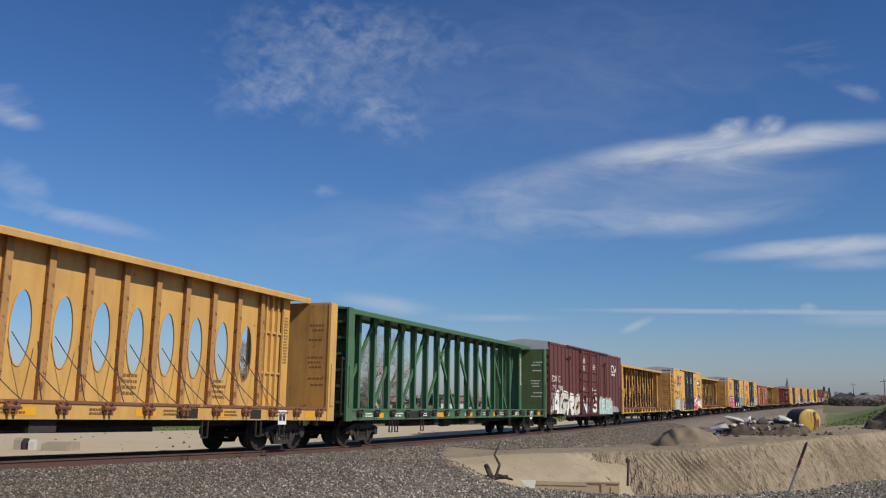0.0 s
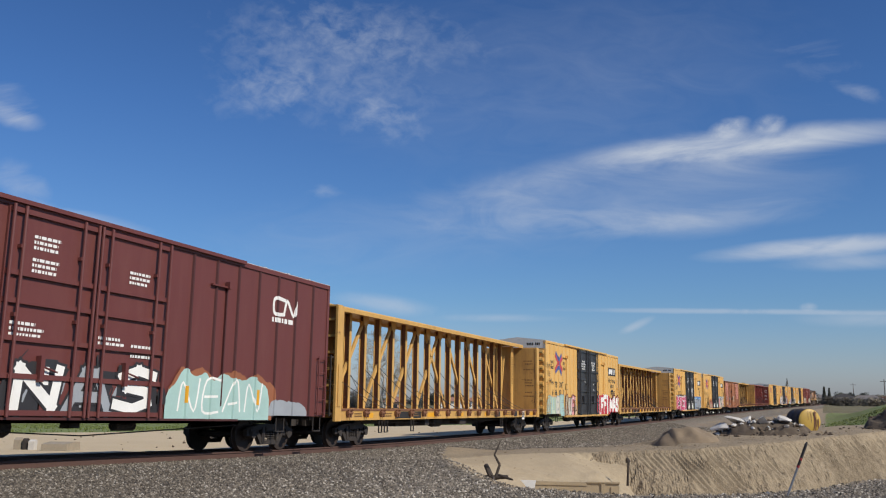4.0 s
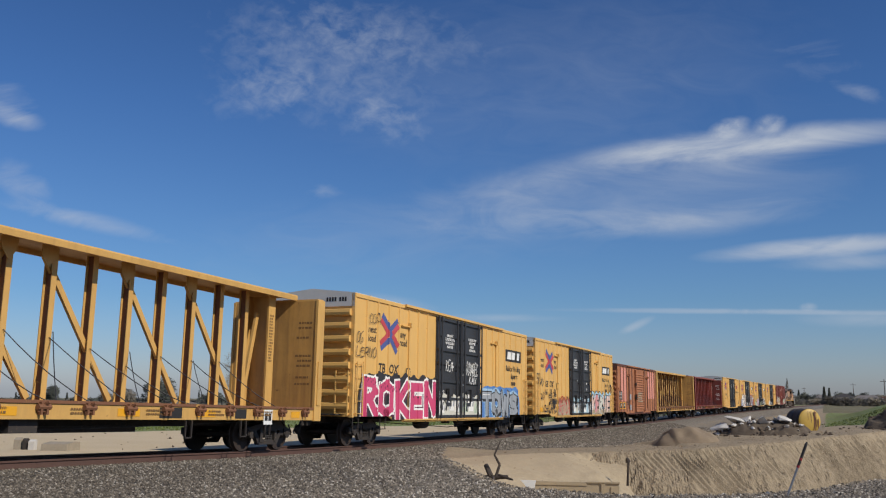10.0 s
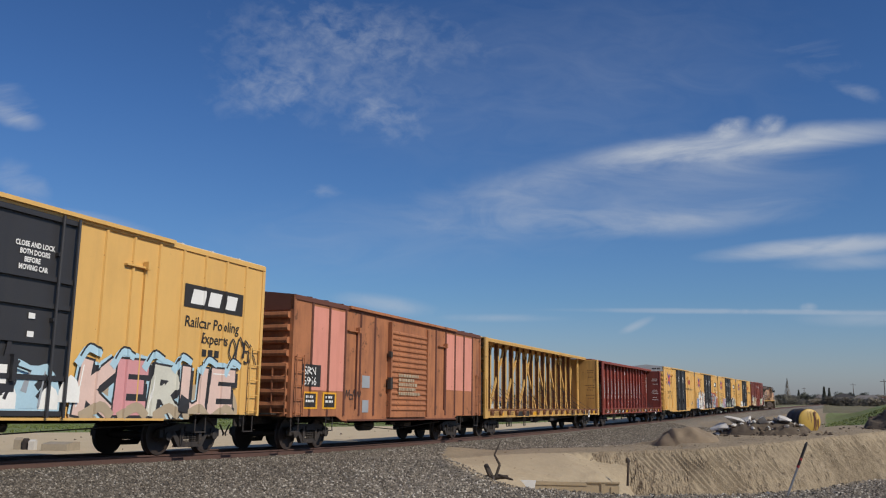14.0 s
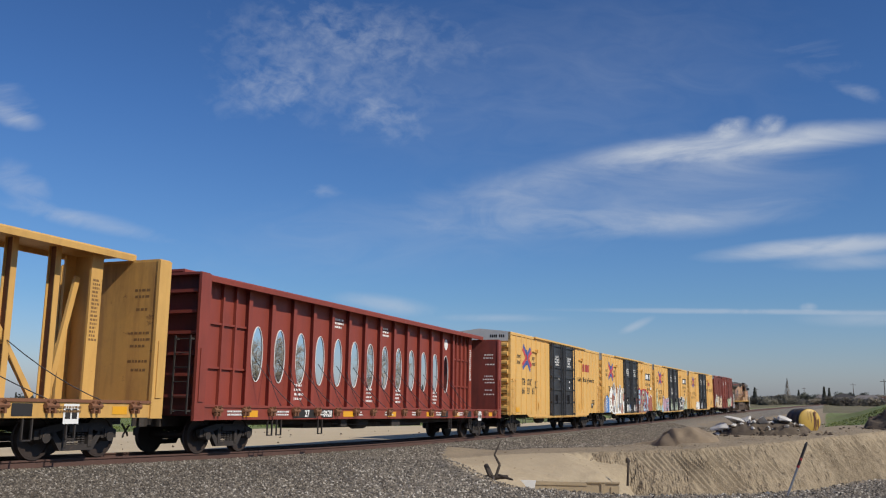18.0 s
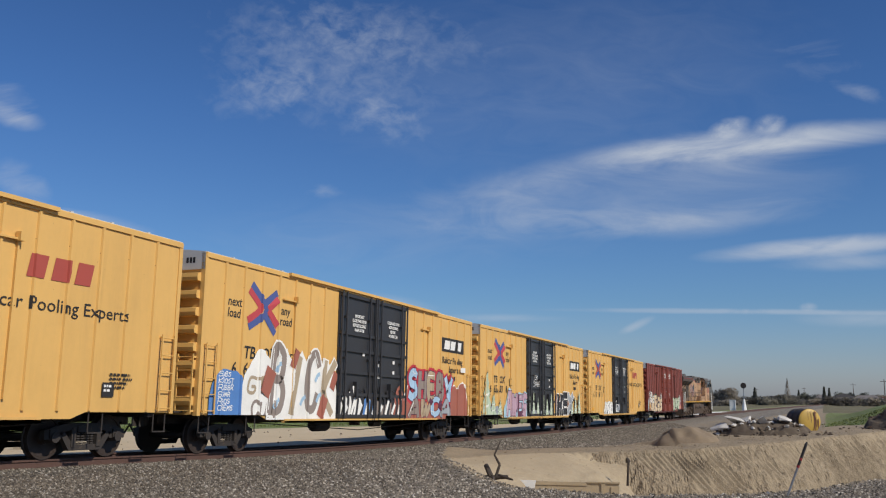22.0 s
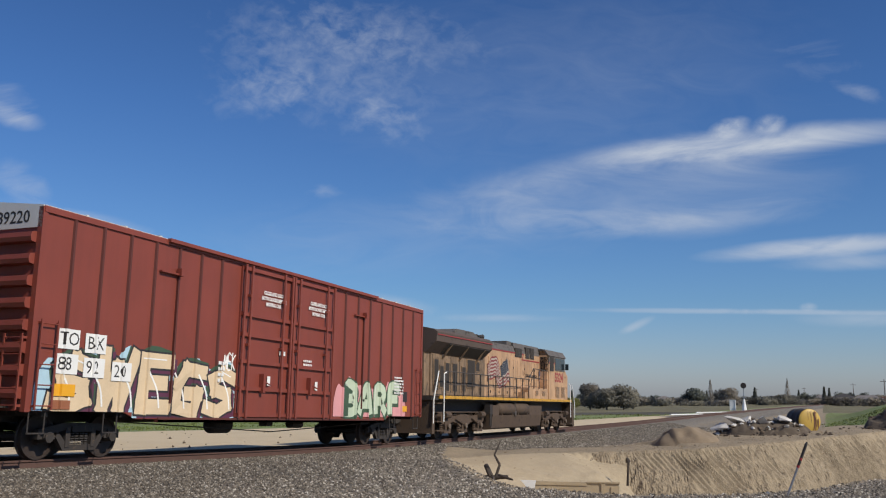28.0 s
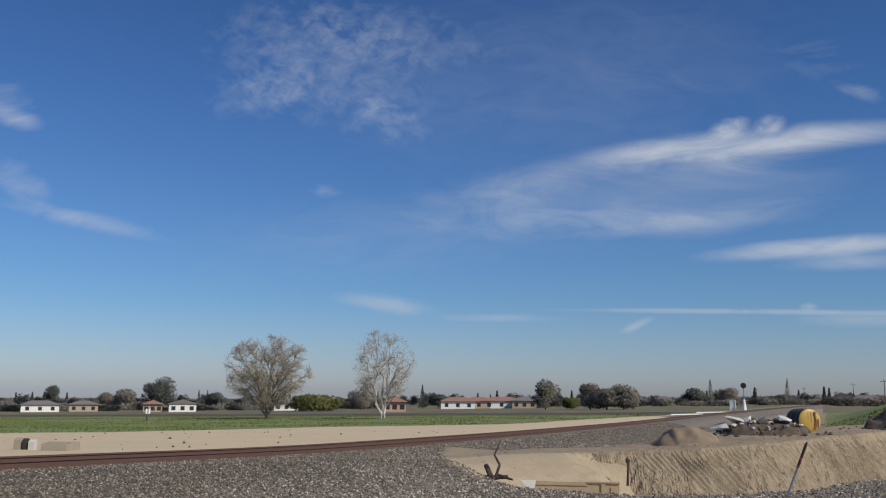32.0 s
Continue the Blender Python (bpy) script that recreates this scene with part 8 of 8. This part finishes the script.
stake = new("stake", Shape().tube((32.2, -9.25, -1.5), (32.15, -9.3, -0.7), 0.05, 6, 0.035).tube((32.15, -9.3, -0.7), (32.1, -9.27, -0.55), 0.09, 6, 0.03).data("stake", DEADWOOD))
tagged(stake, "short dark burnt stake in the dug bank", "stake")
board = new("form_board", Shape().box(-1.25, 1.25, -0.05, 0.05, -1.2, 0.0).box(-1.25, 0.3, -0.075, -0.05, -0.1, -0.02).box(0.72, 0.84, -0.085, -0.05, -1.0, -0.03).box(1.0, 1.1, -0.075, -0.05, -1.0, -0.12).box(0.3, 1.27, -0.09, 0.02, -0.015, 0.025).data("form_board", PLANK))
board.matrix_basis = pose(27.7, -8.62, -1.03, 0, 0, -77)
tagged(board, "sand-coloured wall of planks set on edge in the pit", "plank")
ob = new("white_slab", Shape().prism(((-0.24, 0.02), (0.18, -0.32), (0.22, 0.08)), "y", -0.03, 0.03).data("white_slab", SIGN_WHITE))
ob.matrix_basis = pose(27.2, -7.25, -1.05, 0, 8, -80)
tagged(ob, "small white three-cornered slab in the dug earth", "slab")

for x, y, w, h, mat, text in ((24.9, 10.9, 0.3, 0.42, PALE_EARTH, "stained concrete block behind the track"), (24.95, 10.62, 0.2, 0.4, IRON, "rusty steel stub behind the track"), (25.35, 9.4, 1.15, 0.3, PALE_EARTH, "low broken concrete base behind the track"), (25.0, 10.35, 0.26, 0.36, CONCRETE, "pale concrete stub behind the track")):
    ob = new("concrete_block", Shape().prism(((-w / 2, -0.3), (w / 2, -0.3), (w * 0.46, h * 0.9), (w * 0.1, h), (-w * 0.44, h * 0.82)), "y", -w * 0.4, w * 0.4).data("concrete_block", mat))
    ob.matrix_basis = at_ground(x, y, 20)
    tagged(ob, text, "block")

mark = thing("marker_sign", "small white marker sign on a dark post in the grass", "sign", at=at_ground(100, 68.5))
part("post", Shape().box(-0.08, 0.08, -0.08, 0.08, -0.2, 1.5), POLE_WOOD, mark)
part("board", Shape().box(-0.45, -0.12, -0.12, -0.08, 0.95, 1.6).box(0.12, 0.45, -0.12, -0.08, 0.95, 1.6), SIGN_WHITE, mark)

signal = thing("railway_signal", "tall railway signal mast with a round head and a white base", "signal", at=at_ground(205, 0.2))
part("mast", Shape().tube((0, 0, 0), (0, 0, 5.2), 0.09, 8), STEEL, signal)
part("head", Shape().lathe(((-0.1, 0.55), (-0.05, 0.6), (0.05, 0.6), (0.1, 0.3)), 16, "x"), IRON, signal, at=(-0.15, 0, 5.2))
part("base", Shape().tube((0, 0, 0), (0, 0, 2.4), 0.55, 10, 0.2), SIGN_WHITE, signal)
cab = new("signal_cabinet", Shape().box(-0.5, 0.5, -0.6, 0.6, -0.2, 2.1).box(-0.56, 0.56, -0.66, 0.66, 2.1, 2.2).data("signal_cabinet", SIGN_WHITE))
cab.matrix_basis = at_ground(206, 2.6)
tagged(cab, "white steel equipment cabinet beside the signal", "cabinet")
for x0, x1 in ((128, 145), (150, 171)):
    y0, y1 = bend(x0) + 5.0, bend(x1) + 3.2
    ob = new("white_pipe", Shape().tube((x0, y0, ground_z(x0, y0) + 0.25), (x1, y1, ground_z(x1, y1) + 0.1), 0.09, 12).data("white_pipe", SIGN_WHITE))
    tagged(ob, "long white pipe laid along the track", "pipe")
for a, d, h in ((93.1, 330, 9.0), (91.5, 460, 9.0), (88.9, 620, 9.5), (86.3, 700, 10.0)):
    x, y = far(a, d)
    pole = thing("utility_pole", "dark wooden utility pole with a crossarm", "pole", "utility poles", at_ground(x, y, -a))
    part("pole", Shape().tube((0, 0, -1), (0, 0, h), 0.17, 8, 0.11), POLE_WOOD, pole)
    part("crossarm", Shape().box(-1.2, 1.2, -0.06, 0.06, h - 0.8, h - 0.65), POLE_WOOD, pole)


# ---- ballast stones, grass and weeds ----
def scatter(name, label, category, spots, make, material):
    """Many small pieces that nobody could count, as one mesh."""
    rnd = random.Random(name)
    verts, faces = [], []
    for x, y in spots:
        v, f = make(rnd)
        n, z = len(verts), ground_z(x, y)
        verts += [(x + a, y + b, z + c) for a, b, c in v]
        faces += [tuple(i + n for i in q) for q in f]
    me = bpy.data.meshes.new(name)
    me.from_pydata(verts, [], faces)
    me.materials.append(material)
    tagged(new(name, me), label, category, kind="stuff")


def stone(rnd):
    r = rnd.uniform(0.012, 0.034)
    v = [(sx * r * rnd.uniform(0.6, 1.3), 0, 0) for sx in (-1, 1)] + [(0, sy * r * rnd.uniform(0.6, 1.3), 0) for sy in (-1, 1)] + [(rnd.uniform(-0.5, 0.5) * r, rnd.uniform(-0.5, 0.5) * r, sz * r * rnd.uniform(0.5, 1.0)) for sz in (-1, 1)]
    a = rnd.uniform(0, 6.28)
    v = [(p[0] * math.cos(a) - p[1] * math.sin(a), p[0] * math.sin(a) + p[1] * math.cos(a), p[2] + r * 0.25) for p in v]
    return v, [(0, 2, 5), (2, 1, 5), (1, 3, 5), (3, 0, 5), (2, 0, 4), (1, 2, 4), (3, 1, 4), (0, 3, 4)]


def clod(rnd):
    k = rnd.uniform(1.2, 3.2)
    v, f = stone(rnd)
    return [(a * k, b * k, c * k) for a, b, c in v], f


def tuft(rnd):
    v, f = [], []
    for i in range(4):
        a, h, w = rnd.uniform(0, 6.28), rnd.uniform(0.05, 0.15), 0.05
        dx, dy = math.cos(a), math.sin(a)
        n = len(v)
        v += [(-dy * w, dx * w, 0), (dy * w, -dx * w, 0), (dx * h * 0.5, dy * h * 0.5, h)]
        f.append((n, n + 1, n + 2))
    return v, f


def stone_material():
    m = bpy.data.materials.new("ballast_stone")
    m.use_nodes = True
    k = Nodes(m.node_tree)
    rnd = k.add("ShaderNodeNewGeometry").outputs["Random Per Island"]
    c = k.ramp(rnd, (0.0, (0.065, 0.054, 0.042)), (0.5, (0.18, 0.152, 0.118)), (0.85, (0.29, 0.248, 0.195)), (1.0, (0.55, 0.5, 0.42)))
    pos = k.add("ShaderNodeNewGeometry").outputs["Position"]
    fouled = k.ramp(k.math("DIVIDE", k.math("ADD", k.add("ShaderNodeSeparateXYZ", Vector=pos).outputs[1], k.math("MULTIPLY", k.noise(pos, 0.35, 5), 5.0)), -10.0), (0.2, 0.75), (0.75, 0.0))
    c = k.mix(fouled, c, k.mix(0.5, c, (0.04, 0.03, 0.02)))
    k.add("ShaderNodeOutputMaterial", Surface=k.add("ShaderNodeBsdfPrincipled", Base_Color=c, Roughness=0.85).outputs[0])
    return m


rnd = random.Random(31)
spots = []
while len(spots) < 60000:
    x = 8.5 + 34 * rnd.random() ** 1.5
    y = rnd.uniform(-17.4, -0.9)
    # inside the view, on gravel
    if y > -15.6 + 1.2 * x or y < -15.7 - 0.16 * (x - 12) or rnd.random() > cover_at(x, y)[0] * 1.1:
        continue
    spots.append((x, y))
scatter("ballast_stones", "loose grey and brown ballast stones beside the track", "gravel", spots, stone, stone_material())
def coarse_stone(rnd):
    v, f = stone(rnd)
    return [(a * 1.9, b * 1.9, c * 1.7) for a, b, c in v], f


spots = []
while len(spots) < 26000:
    x, y = 26 + 62 * rnd.random() ** 1.3, rnd.uniform(-13.0, -1.5)
    if y > bend(x) - 1.4 or rnd.random() > cover_at(x, y)[0] * 1.1:
        continue
    spots.append((x, y))
scatter("coarse_gravel", "coarse grey gravel beside the far track", "gravel", spots, coarse_stone, stone_material())
spots = []
while len(spots) < 1500:
    x, y = rnd.uniform(15, 44), rnd.uniform(-18, -4)
    if cover_at(x, y)[0] < 0.5 and y > -15.7 - 0.13 * (x - 12) and (pit_gaps(x, y)[2] > 7.5 or rnd.random() < 0.15):
        spots.append((x, y))
scatter("dirt_pebbles", "small stones and clods on the dug dirt", "gravel", spots, stone, CLOD_TAN)
spots = []
while len(spots) < 700:
    x, y = rnd.uniform(16, 38), rnd.uniform(-19, -5)
    gap, gap2, _ = pit_gaps(x, y)
    if gap < -0.4 and gap2 > 0.7 and pit_gaps(x, y)[2] > 7.8 and (gap2 < 3.5 or rnd.random() < 0.3) and noise.noise(Vector((x * 0.7, y * 0.7, 6))) > -0.1:
        spots.append((x, y))
scatter("dug_clods", "lumps of dug earth in the pit", "earth", spots, clod, CLOD_TAN)
spots = []
while len(spots) < 60:
    x, y = rnd.uniform(22, 60), rnd.uniform(5, 26)
    if y < -15.7 + 1.25 * x and y < bend(x) + 22:
        spots.append((x, y))
scatter("dirt_lumps", "scattered dark lumps on the pale dirt strip", "earth", spots, clod, CLOD)
spots = []
while len(spots) < 11000:
    x, y = rnd.uniform(30, 150), rnd.uniform(4, 150)
    if y < -15.7 + 1.25 * x and rnd.random() < cover_at(x, y)[1] * (1.2 - cover_at(x, y)[2]) * (0.3 + noise.noise(Vector((x * 0.1, y * 0.1, 4)))) * 2:
        spots.append((x, y))
for i in range(5000):
    x, y = rnd.uniform(54, 110), rnd.uniform(-30, -15.0)
    if rnd.random() < cover_at(x, y)[1] * 0.7:
        spots.append((x, y))
scatter("grass_tufts", "green grass tufts with yellowing tips", "grass", spots, tuft, LEAVES["weed"])


# ---- movement ----
def on_track(s, length, t):
    """The pose of a car of that length whose front end stands at s on the train, at t seconds."""
    x = s - rolled(t)
    a, b = x + 2.0, x + length - 2.0
    dx, dy, dz = b - a, bend(b) - bend(a), level(b) - level(a)
    return pose(x, bend(a) - 2.0 * dy / dx, level(a) - 2.0 * dz / dx, 0, -math.degrees(math.atan2(dz, dx)), math.degrees(math.atan2(dy, dx)))


def share_keys(source, others):
    for ob in others:
        ob.animation_data_create()
        ob.animation_data.action = source.animation_data.action
        ob.animation_data.action_slot = source.animation_data.action_slot


def motions():
    for ob, s, length in CARS:
        walk(ob, [(t * 0.5, on_track(s, length, t * 0.5)) for t in range(65)])
    ticks = [i / FPS for i in range(32 * FPS + 1)]
    for key, dx in (("front", -0.9), ("rear", 0.9)):
        first = wheelsets[key][0]
        walk(first, [(t, pose(dx, 0, 0.457, 0, -math.degrees(rolled(t) / 0.457), 0)) for t in ticks])
        share_keys(first, wheelsets[key][1:])
    for dx, obs in loco_wheels.items():
        walk(obs[0], [(t, pose(dx, 0, 0.53, 0, -math.degrees(rolled(t) / 0.53), 0)) for t in ticks])
        share_keys(obs[0], obs[1:])


motions()
